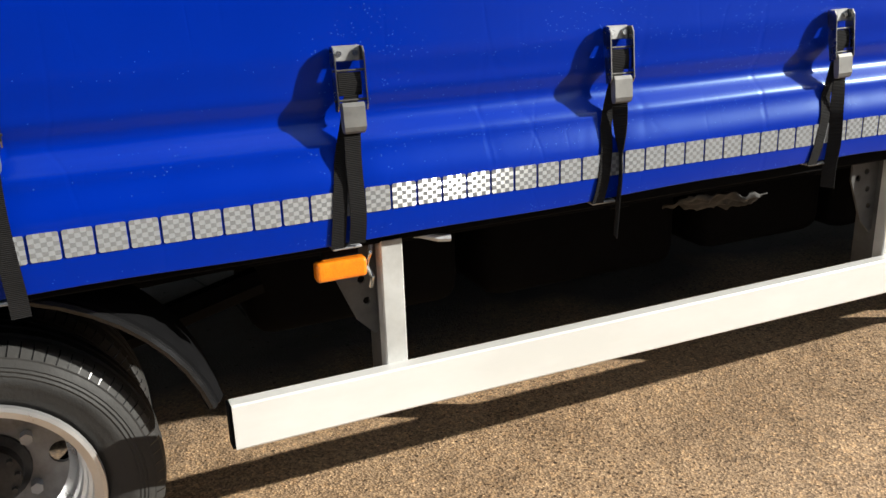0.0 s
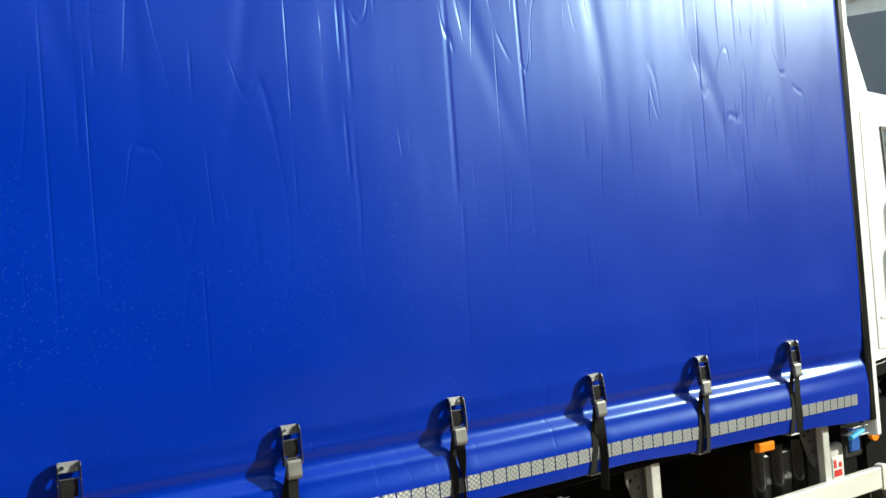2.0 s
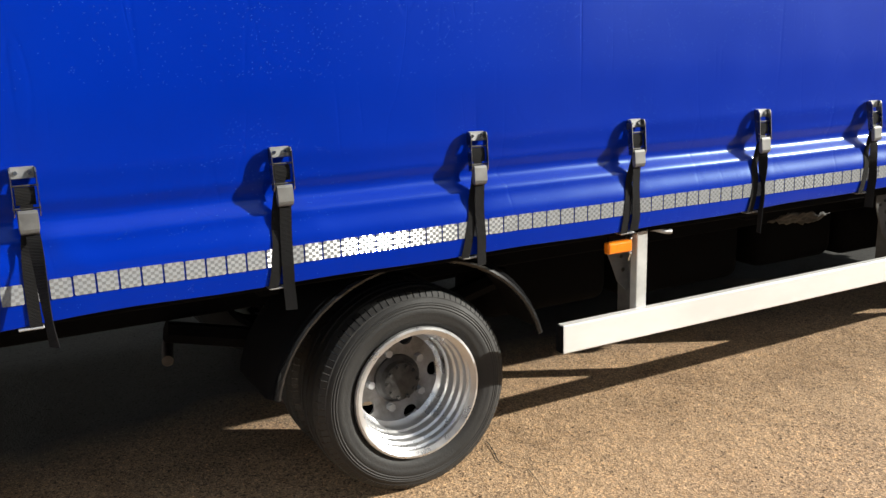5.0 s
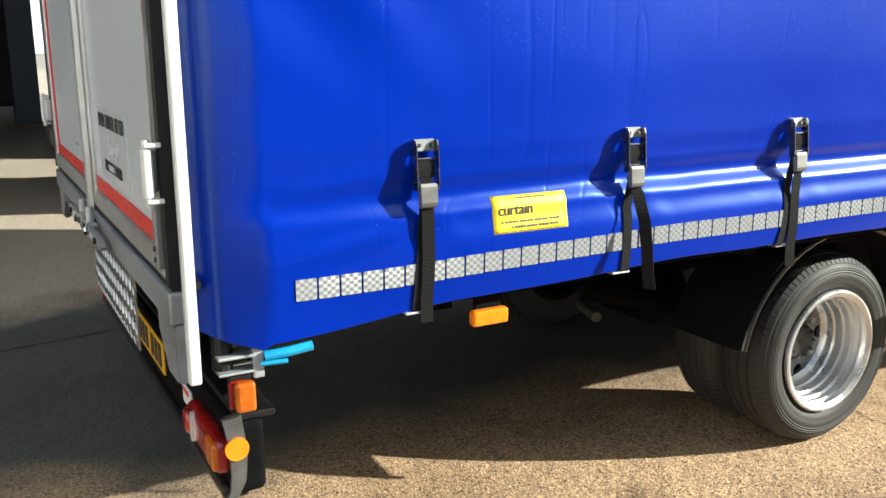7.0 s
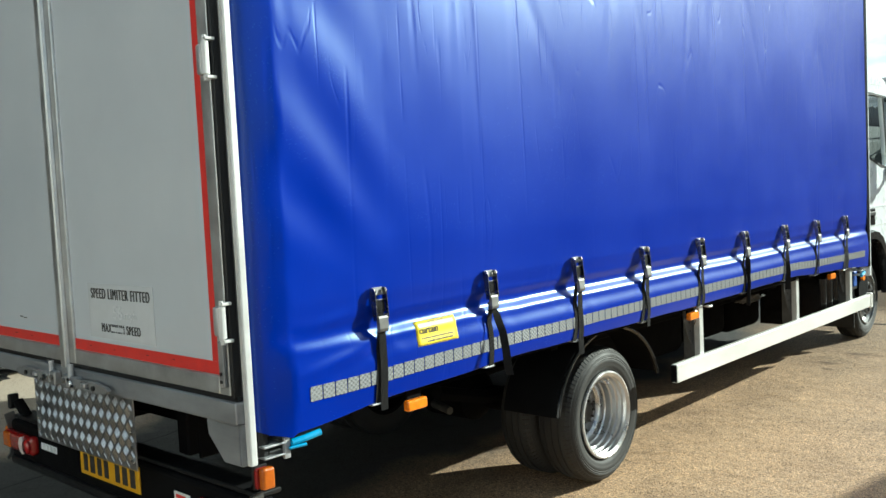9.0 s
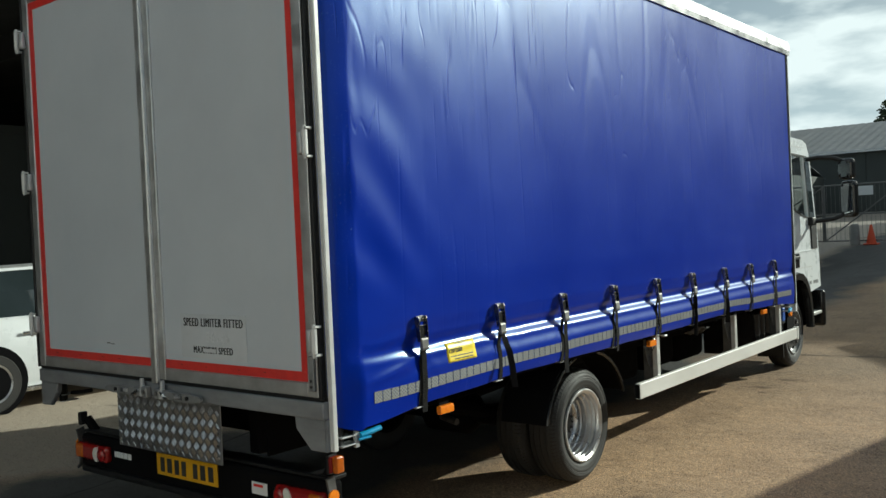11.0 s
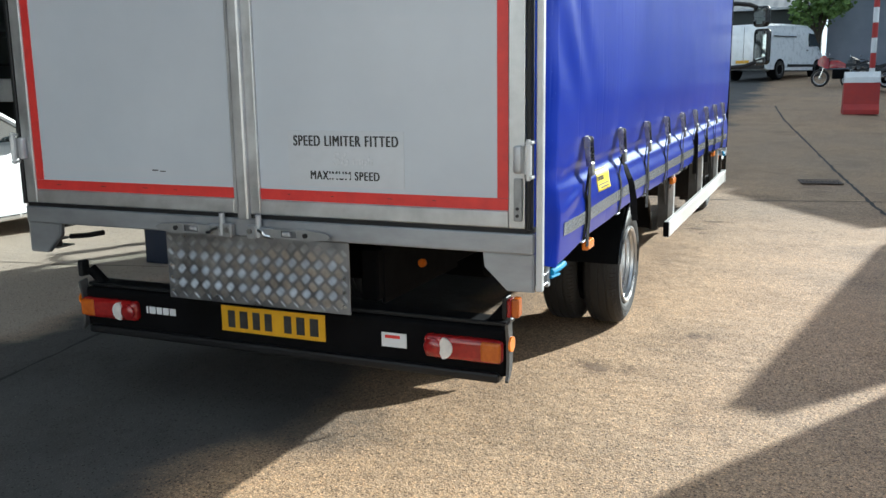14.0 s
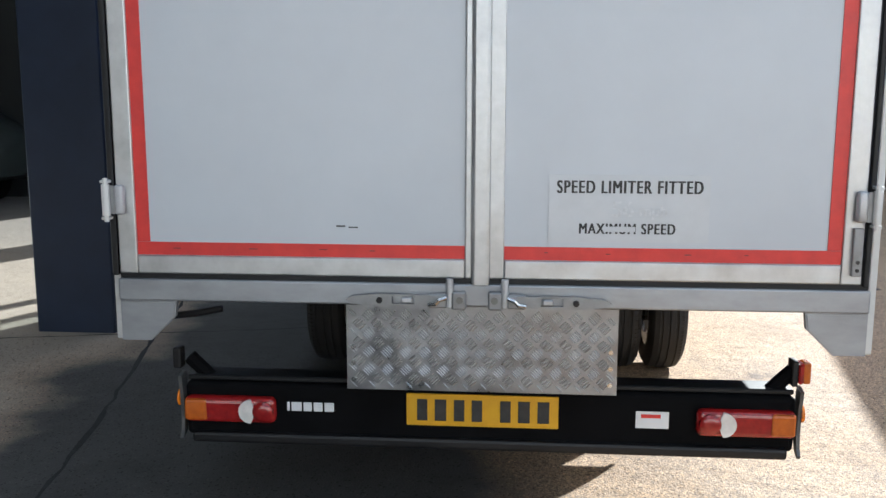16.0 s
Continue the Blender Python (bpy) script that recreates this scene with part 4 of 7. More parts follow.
# checker plate behind the sill
cp = part("checker_plate", boxes((-0.448, 0.438, 0.034, 0.040, 0.575, 0.862), bevel=0.001), M_checker, lorry, "bright aluminium checker plate")
bars = bmesh.new()
PITCH = 0.0614
for r in range(10):
    for c in range(16):
        cx, cz = -0.448 + 0.012 + PITCH * (c + 0.5 * (r % 2)), 0.575 + 0.008 + 0.5 * PITCH * r
        ang = radians(45 if r % 2 else -45)
        for k in (-2, -1, 0, 1, 2):
            ox, oz = -math.sin(ang) * k * 0.0076, math.cos(ang) * k * 0.0076
            L = 0.0195 - 0.0012 * abs(k)
            if not (-0.446 < cx + ox - L * 0.7 and cx + ox + L * 0.7 < 0.436 and 0.577 < cz + oz - L * 0.7 and cz + oz + L * 0.7 < 0.860):
                continue
            mm = Matrix.Translation((cx + ox, 0.0335, cz + oz)) @ Matrix.Rotation(-ang, 4, "Y")
            vs = [bars.verts.new(mm @ Vector(p)) for p in ((-L, 0, 0), (-L * 0.5, 0, -0.0024), (L * 0.5, 0, -0.0024), (L, 0, 0), (L * 0.5, 0, 0.0024), (-L * 0.5, 0, 0.0024))]
            tops = [bars.verts.new(mm @ Vector(p)) for p in ((-L * 0.6, -0.0022, 0), (L * 0.6, -0.0022, 0))]
            bars.faces.new((vs[1], vs[2], tops[1], tops[0]))
            bars.faces.new((vs[4], vs[5], tops[0], tops[1]))
            bars.faces.new((vs[0], vs[1], tops[0]))
            bars.faces.new((vs[0], tops[0], vs[5]))
            bars.faces.new((vs[2], vs[3], tops[1]))
            bars.faces.new((vs[3], vs[4], tops[1]))
M_tread = mat("polished_tread", (0.60, 0.61, 0.62), (0.47, 0.475, 0.48), 14, 0.28, 0.9, 0.05, 90)
tagged(part("tread_relief", bars, M_tread, cp), kind="stuff")
for r in (0.61, 0.665, 0.72):
    for x in (-0.425, 0.415):
        part("rivet", rod((x, 0.028, r), (x, 0.036, r), 0.008, 10), M_chrome, cp)

# rear under-run bumper, lamps and plate
bump = part("under_run_bumper", boxes((-1.045, 1.045, 0.14, 0.23, 0.355, 0.55), bevel=0.02, seg=3), M_black, lorry, "black steel under-run bar")
part("bumper_lip", boxes((-1.02, 1.02, 0.12, 0.19, 0.335, 0.375), bevel=0.012, seg=2), M_plastic, bump)
part("bumper_top", boxes((-1.04, 1.04, 0.16, 0.26, 0.552, 0.57), bevel=0.004), M_plastic, bump)
for sx in (1, -1):
    end = plate([(0.118, 0.575), (0.165, 0.585), (0.178, 0.48), (0.170, 0.40), (0.150, 0.362), (0.120, 0.345), (0.115, 0.355), (0.130, 0.375), (0.135, 0.42), (0.132, 0.50)], depth=sx * 0.012, plane="yz", at=sx * 1.048)
    part("bumper_end", end, M_bracket, bump, "scuffed dark grey end bracket")
    part("end_reflector", rod((sx * 1.06, 0.15, 0.492), (sx * 1.068, 0.15, 0.492), 0.030, 24), M_amber, bump, "round amber reflector")
    lamp = part("tail_lamp", boxes((min(sx * 0.715, sx * 1.04), max(sx * 0.715, sx * 1.04), 0.10, 0.15, 0.415, 0.51), bevel=0.022, seg=4), M_redlens, lorry, "red tail lamp with amber and clear lenses")
    part("amber_segment", boxes((min(sx * 0.955, sx * 1.035), max(sx * 0.955, sx * 1.035), 0.094, 0.12, 0.425, 0.502), bevel=0.010, seg=2), M_amber_dim, lamp)
    moon = [(sx * (0.80 + 0.042 * math.cos(a)), 0.462 + 0.042 * math.sin(a)) for a in (radians(-90 + 18 * k) for k in range(11))]
    moon += [(sx * (0.80 - 0.012 * math.cos(a)), 0.462 + 0.036 * math.sin(a)) for a in (radians(90 - 18 * k) for k in range(1, 10))]
    part("reverse_lens", plate(moon, depth=0.012, plane="xz", at=0.094), M_clearlens, lamp)
    part("fog_lens", lathe([(0.112, 0.036), (0.094, 0.036), (0.088, 0.030), (0.085, 0.016), (0.084, 0.0)], (sx * 0.757, 0, 0.462), 28, axis="y"), M_redlens, lamp, smooth=40)
    stalk = part("marker_stalk", pipe([(sx * 0.97, 0.2, 0.55), (sx * 1.0, 0.195, 0.585), (sx * 1.04, 0.185, 0.63)], 0.026, 8), M_black, lorry)
    part("marker_lamp", boxes((min(sx * 1.06, sx * 1.09), max(sx * 1.06, sx * 1.09), 0.15, 0.20, 0.592, 0.668), bevel=0.008, seg=2), M_amber_dim if sx > 0 else M_plastic, stalk, "amber and red outline marker lamp")
    if sx > 0:
        part("marker_red", boxes((1.046, 1.064, 0.140, 0.19, 0.594, 0.666), bevel=0.005), M_redlens, stalk)
        part("marker_back", boxes((1.026, 1.0455, 0.145, 0.20, 0.585, 0.672), bevel=0.003), M_plastic, stalk)
num = part("number_plate", boxes((-0.262, 0.258, 0.132, 0.139, 0.418, 0.532), bevel=0.002), M_yellow, lorry, "yellow number plate with black characters")
xx = -0.225
for k, w in enumerate((0.045, 0.05, 0.045, 0.045, 0.0, 0.045, 0.05, 0.05)):
    if w:
        part("character_bar", boxes((xx, xx + w * 0.8, 0.129, 0.1325, 0.437, 0.513), bevel=0.0008), M_ink, num)
    xx += (w or 0.02) + 0.016
for bx_, bw in ((-0.682, 0.010), (-0.666, 0.036), (-0.624, 0.030), (-0.588, 0.032), (-0.550, 0.034)):
    part("badge_bar", boxes((bx_, bx_ + bw, 0.136, 0.141, 0.455, 0.487), bevel=0.002), M_sticker, bump, "pale maker's badge bar")
gs = part("maker_sticker", boxes((0.518, 0.628, 0.136, 0.1405, 0.43, 0.488)), M_sticker, bump, "white sticker with a red bar")
part("sticker_bar", boxes((0.535, 0.60, 0.133, 0.1362, 0.467, 0.479)), M_red, gs)
part("hitch_reflector", rod((0.487, 0.60, 0.677), (0.487, 0.615, 0.677), 0.019, 20), M_amber_dim, lorry)

# curtain tensioner handle at the rear pole
tens = part("tensioner", boxes((1.13, 1.20, 0.085, 0.17, 0.772, 0.779), (1.13, 1.20, 0.085, 0.19, 0.735, 0.741), (1.185, 1.20, 0.165, 0.19, 0.72, 0.80), bevel=0.002), M_galv, lorry, "curtain tensioner with a turquoise grip")
part("tensioner_grip", pipe([(1.205, 0.19, 0.772), (1.215, 0.24, 0.777), (1.222, 0.30, 0.785)], 0.012, 10), M_blue_grip, tens)
part("release_lever", pipe([(1.205, 0.18, 0.755), (1.22, 0.24, 0.757)], 0.006, 8), M_blue_grip, tens)
far_t = part("far_tensioner", boxes((-1.20, -1.13, 0.085, 0.17, 0.772, 0.779), (-1.20, -1.13, 0.085, 0.19, 0.735, 0.741), bevel=0.002), M_galv, lorry)
part("tensioner_grip", pipe([(-1.08, 0.12, 0.79), (-0.98, 0.13, 0.80), (-0.90, 0.14, 0.815)], 0.012, 8), M_plastic, far_t)
front_t = part("front_tensioner", boxes((1.13, 1.20, 6.0, 6.12, 0.735, 0.741), (1.13, 1.20, 6.0, 6.12, 0.775, 0.781), bevel=0.002), M_galv, lorry)
part("tensioner_grip", pipe([(1.205, 6.06, 0.76), (1.215, 6.0, 0.755), (1.225, 5.93, 0.745)], 0.013, 10), M_blue_grip, front_t)

# chassis
for sx in (1, -1):
    a, b = sorted((sx * 0.37, sx * 0.45))
    part("chassis_rail", boxes((a, b, 0.25, 7.3, 0.58, 0.80), bevel=0.008), M_black, lorry)
for y in (0.45, 1.6, 3.4, 5.0):
    part("chassis_cross_member", boxes((-0.37, 0.37, y, y + 0.12, 0.62, 0.76), bevel=0.006), M_black, lorry)
part("propshaft", rod((0, 2.4, 0.45), (0, 5.6, 0.62), 0.05, 14), M_black, lorry)
part("rear_axle", lathe([(-0.9, 0.06), (-0.25, 0.07), (-0.16, 0.15), (0.16, 0.15), (0.25, 0.07), (0.9, 0.06)], (0, 2.35, 0.37), 20, caps=True), M_black, lorry, smooth=True)
part("front_axle", rod((-0.85, 6.82, 0.44), (0.85, 6.82, 0.44), 0.055, 12), M_black, lorry)
for sx in (1, -1):
    part("leaf_spring", pipe([(sx * 0.5, 1.65, 0.56), (sx * 0.5, 2.0, 0.47), (sx * 0.5, 2.35, 0.44), (sx * 0.5, 2.7, 0.47), (sx * 0.5, 3.05, 0.56)], 0.04, 6), M_black, lorry)
# black blocks added to keep the space under the lorry dark
for ya, yb, xa, xb, za in ((3.05, 3.75, 0.02, 0.34, 0.30), (3.85, 4.65, -0.05, 0.32, 0.27), (4.75, 5.35, 0.0, 0.34, 0.30), (5.42, 6.05, -0.02, 0.34, 0.28)):
    part("underside_blocker", boxes((xa, xb, ya, yb, za, 0.62), bevel=0.07, seg=3), M_black, lorry, "black block added between the chassis rails to darken the underside", smooth=30)
part("chassis_plate", boxes((0.44, 0.455, 0.30, 1.1, 0.56, 0.86), bevel=0.003), M_black, lorry)

# tyres and rims
TYRE = [(-0.085, 0.225), (-0.10, 0.25), (-0.106, 0.285), (-0.10, 0.315), (-0.088, 0.338), (-0.078, 0.350), (-0.05, 0.357), (-0.048, 0.350), (-0.036, 0.350), (-0.034, 0.358), (-0.006, 0.359), (-0.004, 0.351), (0.004, 0.351), (0.006, 0.359), (0.034, 0.358), (0.036, 0.350), (0.048, 0.350), (0.05, 0.357), (0.078, 0.350), (0.088, 0.338), (0.094, 0.331), (0.0945, 0.327), (0.099, 0.322), (0.1035, 0.314), (0.1025, 0.311), (0.106, 0.307), (0.1045, 0.303), (0.1075, 0.298), (0.106, 0.294), (0.1085, 0.288), (0.107, 0.274), (0.1045, 0.268), (0.105, 0.262), (0.100, 0.25), (0.085, 0.225)]


def tyre(x, y, z, s, parent):
    """A tyre with shoulder grooves; s is the outer side."""
    t_ = part("tyre", lathe([(s * a, r) for a, r in TYRE], (x, y, z), 72), M_rubber, parent, "worn black tyre with dusty sidewall", smooth=30)
    lugs = bmesh.new()
    for k in range(90):
        a = 2 * math.pi * k / 90
        m_ = Matrix.Translation((x, y, z)) @ Matrix.Rotation(a, 4, "X")
        cols = [[lugs.verts.new(m_ @ Vector((s * px, q, pr))) for q in (-0.0013, 0.0013)] for px, pr in ((0.064, 0.3548), (0.078, 0.3508), (0.0884, 0.3386), (0.0945, 0.3318))]
        for c0, c1 in zip(cols, cols[1:]):
            lugs.faces.new((c0[0], c0[1], c1[1], c1[0]))
    tagged(part("shoulder_siping", lugs, M_gloss_black, t_), kind="stuff")
    return t_


def rear_wheel(s):
    w = part("rear_wheel", lathe([(s * 1.055, 0.205), (s * 1.064, 0.222), (s * 1.062, 0.230), (s * 1.052, 0.232), (s * 1.045, 0.219), (s * 1.028, 0.214), (s * 1.022, 0.206), (s * 1.003, 0.204), (s * 0.996, 0.196), (s * 0.972, 0.194), (s * 0.966, 0.187), (s * 0.935, 0.186), (s * 0.928, 0.180), (s * 0.905, 0.179), (s * 0.897, 0.174), (s * 0.885, 0.160), (s * 0.87, 0.160), (s * 0.87, 0.235), (s * 1.03, 0.24)], (0, 2.35, 0.37), 64), M_rim, lorry, "silver steel dual wheel with a deep dish", smooth=30)
    disc = plate(circle(2.35, 0.37, 0.188, 48), [circle(2.35 + 0.148 * math.cos(a), 0.37 + 0.148 * math.sin(a), 0.027, 16) for a in (radians(72 * k + 2) for k in range(5))], depth=-s * 0.01, plane="yz", at=s * 0.886)
    part("wheel_disc", disc, M_disc, w, "dusty pierced wheel disc")
    part("hub", lathe([(s * 0.86, 0.088), (s * 0.895, 0.086), (s * 0.905, 0.07), (s * 0.93, 0.066), (s * 0.935, 0.048), (s * 0.938, 0.0)], (0, 2.35, 0.37), 24), M_hub, w, "black oily hub", smooth=30)
    for k in range(10):
        a = radians(36 * k)
        q = (2.35 + 0.057 * math.cos(a), 0.37 + 0.057 * math.sin(a))
        part("hub_bolt", rod((s * 0.925, *q), (s * 0.944, *q), 0.0065, 6), M_hub, w)
    for k in range(5):
        a = radians(72 * k + 37)
        part("wheel_nut", rod((s * 0.884, 2.35 + 0.105 * math.cos(a), 0.37 + 0.105 * math.sin(a)), (s * 0.91, 2.35 + 0.105 * math.cos(a), 0.37 + 0.105 * math.sin(a)), 0.014, 6), M_galv, w)
    tyre(s * 0.955, 2.35, 0.37, s, w)
    inner = part("inner_rim", lathe([(s * 0.62, 0.20), (s * 0.62, 0.235), (s * 0.80, 0.235), (s * 0.80, 0.20)], (0, 2.35, 0.37), 32), M_black, w)
    tyre(s * 0.705, 2.35, 0.37, s, w)
    return w


def front_wheel(s):
    cy, cz = 6.82, 0.447
    w = part("front_wheel", lathe([(s * 0.985, 0.222), (s * 0.995, 0.226), (s * 0.993, 0.234), (s * 0.98, 0.236), (s * 0.975, 0.218), (s * 0.955, 0.205), (s * 0.945, 0.185), (s * 0.955, 0.16), (s * 0.985, 0.135), (s * 0.992, 0.12), (s * 0.985, 0.10), (s * 0.9, 0.10), (s * 0.86, 0.23)], (0, cy, cz), 56), M_castgrey, lorry, "grey steel front wheel with a black nut ring", smooth=30)
    part("hub_ring", lathe([(s * 0.955, 0.148), (s * 0.998, 0.145), (s * 1.006, 0.138), (s * 1.008, 0.066), (s * 1.000, 0.060), (s * 0.965, 0.058)], (0, cy, cz), 40), M_hubring, w, "dark grey steel nut ring", smooth=30)
    part("hub_cap", lathe([(s * 0.966, 0.060), (s * 0.976, 0.050), (s * 0.980, 0.0)], (0, cy, cz), 28), M_hub, w, smooth=30)
    for k in range(6):
        a = radians(60 * k + 25)
        p = (cy + 0.10 * math.cos(a), cz + 0.10 * math.sin(a))
        part("nut_recess", rod((s * 1.000, *p), (s * 1.0095, *p), 0.022, 14), M_black, w)
        part("wheel_nut", rod((s * 1.008, *p), (s * 1.024, *p), 0.014, 6), M_lever, w)
        a2 = a + radians(30)
        q = (cy + 0.185 * math.cos(a2), cz + 0.185 * math.sin(a2))
        part("vent_hole", rod((s * 0.938, *q), (s * 0.955, *q), 0.022, 14), M_black, w)
    tyre(s * 0.885, cy, cz, s, w)
    part("wheel_indicator", boxes((min(s * 0.96, s * 1.02), max(s * 0.96, s * 1.02), cy - 0.20, cy - 0.14, cz + 0.33, cz + 0.37), bevel=0.015, seg=3), M_amber, w)


for s in (1, -1):
    rear_wheel(s)
    front_wheel(s)


# mudguards over the rear wheels
def mudguard(s):
    secs = []
    steps = [(radians(a), 0.0) for a in range(14, 169, 7)] + [(radians(172), 0.0)]
    for a, drop in steps:
        c, sn = math.cos(a), math.sin(a)
        ring = []
        for x, r in ((0.86 if a < radians(80) else 0.78, 0.455), (1.06, 0.455), (1.085, 0.445), (1.095, 0.42), (1.088, 0.42), (1.078, 0.437), (1.055, 0.447), (0.86 if a < radians(80) else 0.78, 0.447)):
            ring.append((s * (x + 0.012), 2.335 + 1.14 * r * c, 0.41 + r * sn - drop))
        secs.append(ring)
    g = part("mudguard", loft(secs), M_black, lorry, "black plastic mudguard with a glossy lip", smooth=35)
    part("mudguard_lip", pipe([(s * 1.104, 2.335 + 1.14 * 0.43 * math.cos(a), 0.41 + 0.43 * math.sin(a) - d) for a, d in steps], 0.011, 8), M_gloss_black, g, smooth=True)
    return g


for s in (1, -1):
    mudguard(s)
# long black block added on the chassis's far side to keep light out
part("far_blocker", boxes((-1.15, -0.62, 3.15, 5.7, 0.27, 0.80), bevel=0.02, seg=2), M_black, lorry)

# side guard
for s in (1, -1):
    prof = [(s * 1.185, 0.462), (s * 1.215, 0.462), (s * 1.218, 0.466), (s * 1.218, 0.560), (s * 1.215, 0.564), (s * 1.185, 0.564)]
    rail = part("side_rail", loft([[(x, y, z) for x, z in prof] for y in (2.832, 6.195)]), M_rail, lorry, "cream painted aluminium side rail")
    part("end_cap", boxes((min(s * 1.18, s * 1.223), max(s * 1.18, s * 1.223), 6.17, 6.215, 0.452, 0.574), bevel=0.004), M_rail, rail)
    part("end_cap", boxes((min(s * 1.18, s * 1.214), max(s * 1.18, s * 1.214), 2.826, 2.832, 0.466, 0.56)), M_black, rail)
    for y in (3.2, 4.68, 5.80):
        part("guard_post", boxes((min(s * 1.15, s * 1.185), max(s * 1.15, s * 1.185), y - 0.025, y + 0.025, 0.466, 0.86), bevel=0.003), M_post, rail, "grey painted steel guard post")
        # web and gusset get a dark colour for the shade they hang in
        part("guard_post_web", boxes((min(s * 1.08, s * 1.15), max(s * 1.08, s * 1.15), y - 0.022, y - 0.016, 0.47, 0.86)), M_bracket, rail)
        gus = plate([(y - 0.02, 0.86), (y - 0.12, 0.86), (y - 0.12, 0.78), (y - 0.07, 0.66), (y - 0.03, 0.62), (y - 0.02, 0.63)], [circle(y - 0.065 + dx, 0.80 - 0.05 * dz, 0.009, 10) for dx, dz in ((0, 0), (0.01, 1), (0.02, 2), (-0.03, 0.3))], depth=0.006, plane="yz", at=s * 1.13)
        part("gusset_plate", gus, M_bracket, rail, "pierced steel gusset plate, coloured dark for shade")
    part("hitch_pin", pipe([(s * 1.15, 3.23, 0.845), (s * 1.17, 3.27, 0.842), (s * 1.18, 3.31, 0.83), (s * 1.185, 3.335, 0.828)], 0.009, 8), M_galv, rail)
    part("pin_chain", pipe([(s * 1.16, 3.165, 0.85), (s * 1.175, 3.155, 0.82), (s * 1.165, 3.15, 0.79), (s * 1.17, 3.16, 0.765), (s * 1.16, 3.158, 0.74)], 0.005, 6), M_chrome, rail)

# amber side markers under the floor
for y, z in ((0.80, 0.772), (3.085, 0.803), (5.35, 0.80)):
    for s in (1, -1):
        mk = part("side_marker", boxes((min(s * 1.175, s * 1.205), max(s * 1.175, s * 1.205), y - 0.054, y + 0.054, z - 0.021, z + 0.021), bevel=0.008, seg=3), M_amber, lorry, "amber side marker lamp")
        part("marker_bracket", boxes((min(s * 1.165, s * 1.178), max(s * 1.165, s * 1.178), y - 0.035, y + 0.045, z + 0.0, z + 0.062), bevel=0.003), M_black, mk)

# crumpled plastic sheet tucked under the floor
bm = bmesh.new()
rows_ = [[bm.verts.new((1.12 - 0.10 * u + 0.02 * noise.noise((5 * u, 9 * v, 3.0)), 4.02 + 0.26 * v, 0.81 - 0.03 * v - 0.06 * u + 0.02 * noise.noise((3 * u, 8 * v, 8.0)))) for u in (k / 9 for k in range(10))] for v in (k / 30 for k in range(31))]
for a, b in zip(rows_, rows_[1:]):
    for k in range(9):
        bm.faces.new((a[k], b[k], b[k + 1], a[k + 1]))
sheet = part("crumpled_sheet", bm, M_rubber, lorry, "crumpled dark black plastic sheet", smooth=60)
sheet.modifiers.new("thickness", "SOLIDIFY").thickness = 0.003
part("exhaust_stub", rod((0.46, 1.66, 0.50), (0.60, 1.63, 0.485), 0.02, 14), M_hub, lorry, "dark exhaust pipe end", smooth=30)

# tank, filters and locker between the front post and the wheel
part("fuel_tank", loft([[(0.62, y, 0.40), (1.06, y, 0.40), (1.10, y, 0.45), (1.10, y, 0.72), (1.06, y, 0.78), (0.62, y, 0.78)] for y in (5.36, 5.76)]), M_gloss_black, lorry, "glossy black tank")
for y in (5.41, 5.54, 5.69):
    part("tank_rib", rod((1.085, y, 0.42), (1.085, y, 0.77), 0.042, 16), M_gloss_black, lorry, smooth=True)
# solid block added so that the ground shadow beside the rail closes up
part("shadow_blocker", boxes((0.70, 1.085, 5.79, 6.22, 0.44, 0.85), bevel=0.01, seg=2), M_black, lorry, "black block added behind the canister for its ground shadow")
can = part("fluid_canister", boxes((0.92, 1.12, 5.90, 6.03, 0.50, 0.70), bevel=0.02, seg=2), M_post, lorry, "grey canister with a red and white warning label")
part("warning_label", boxes((1.118, 1.1225, 5.925, 6.005, 0.53, 0.64)), M_sticker, can)
part("label_mark", boxes((1.121, 1.1245, 5.935, 5.995, 0.545, 0.575), (1.121, 1.1245, 5.935, 5.955, 0.585, 0.625), (1.121, 1.1245, 5.975, 5.995, 0.585, 0.61)), M_red, can)
bl = part("battery_box", boxes((0.85, 1.10, 6.06, 6.22, 0.60, 0.80), bevel=0.012, seg=2), M_plastic, lorry)
M_bluepl = mat("blue_plastic", (0.01, 0.09, 0.42), (0.01, 0.07, 0.34), 20, 0.4)
part("blue_clip", boxes((1.09, 1.112, 6.10, 6.18, 0.63, 0.76), bevel=0.01, seg=2), M_bluepl, bl, "blue plastic clip")
# skirt and flap added to carry that shadow on towards the wheel
part("shadow_skirt", plate([(6.235, 0.405), (6.44, 0.405), (6.452, 0.45), (6.452, 0.86), (6.225, 0.86), (6.225, 0.43)], depth=-0.012, plane="yz", at=1.112), M_black, lorry, "black skirt added behind the front wheel for its ground shadow")
part("front_mud_flap", boxes((0.74, 1.098, 6.436, 6.448, 0.405, 0.86), bevel=0.003), M_black, lorry)
part("front_side_marker", rod((1.12, 6.27, 0.70), (1.14, 6.27, 0.70), 0.033, 18), M_amber, lorry, "round amber repeater")
part("front_mud_flap", boxes((0.76, 1.02, 6.37, 6.378, 0.24, 0.62)), M_rubber, lorry)

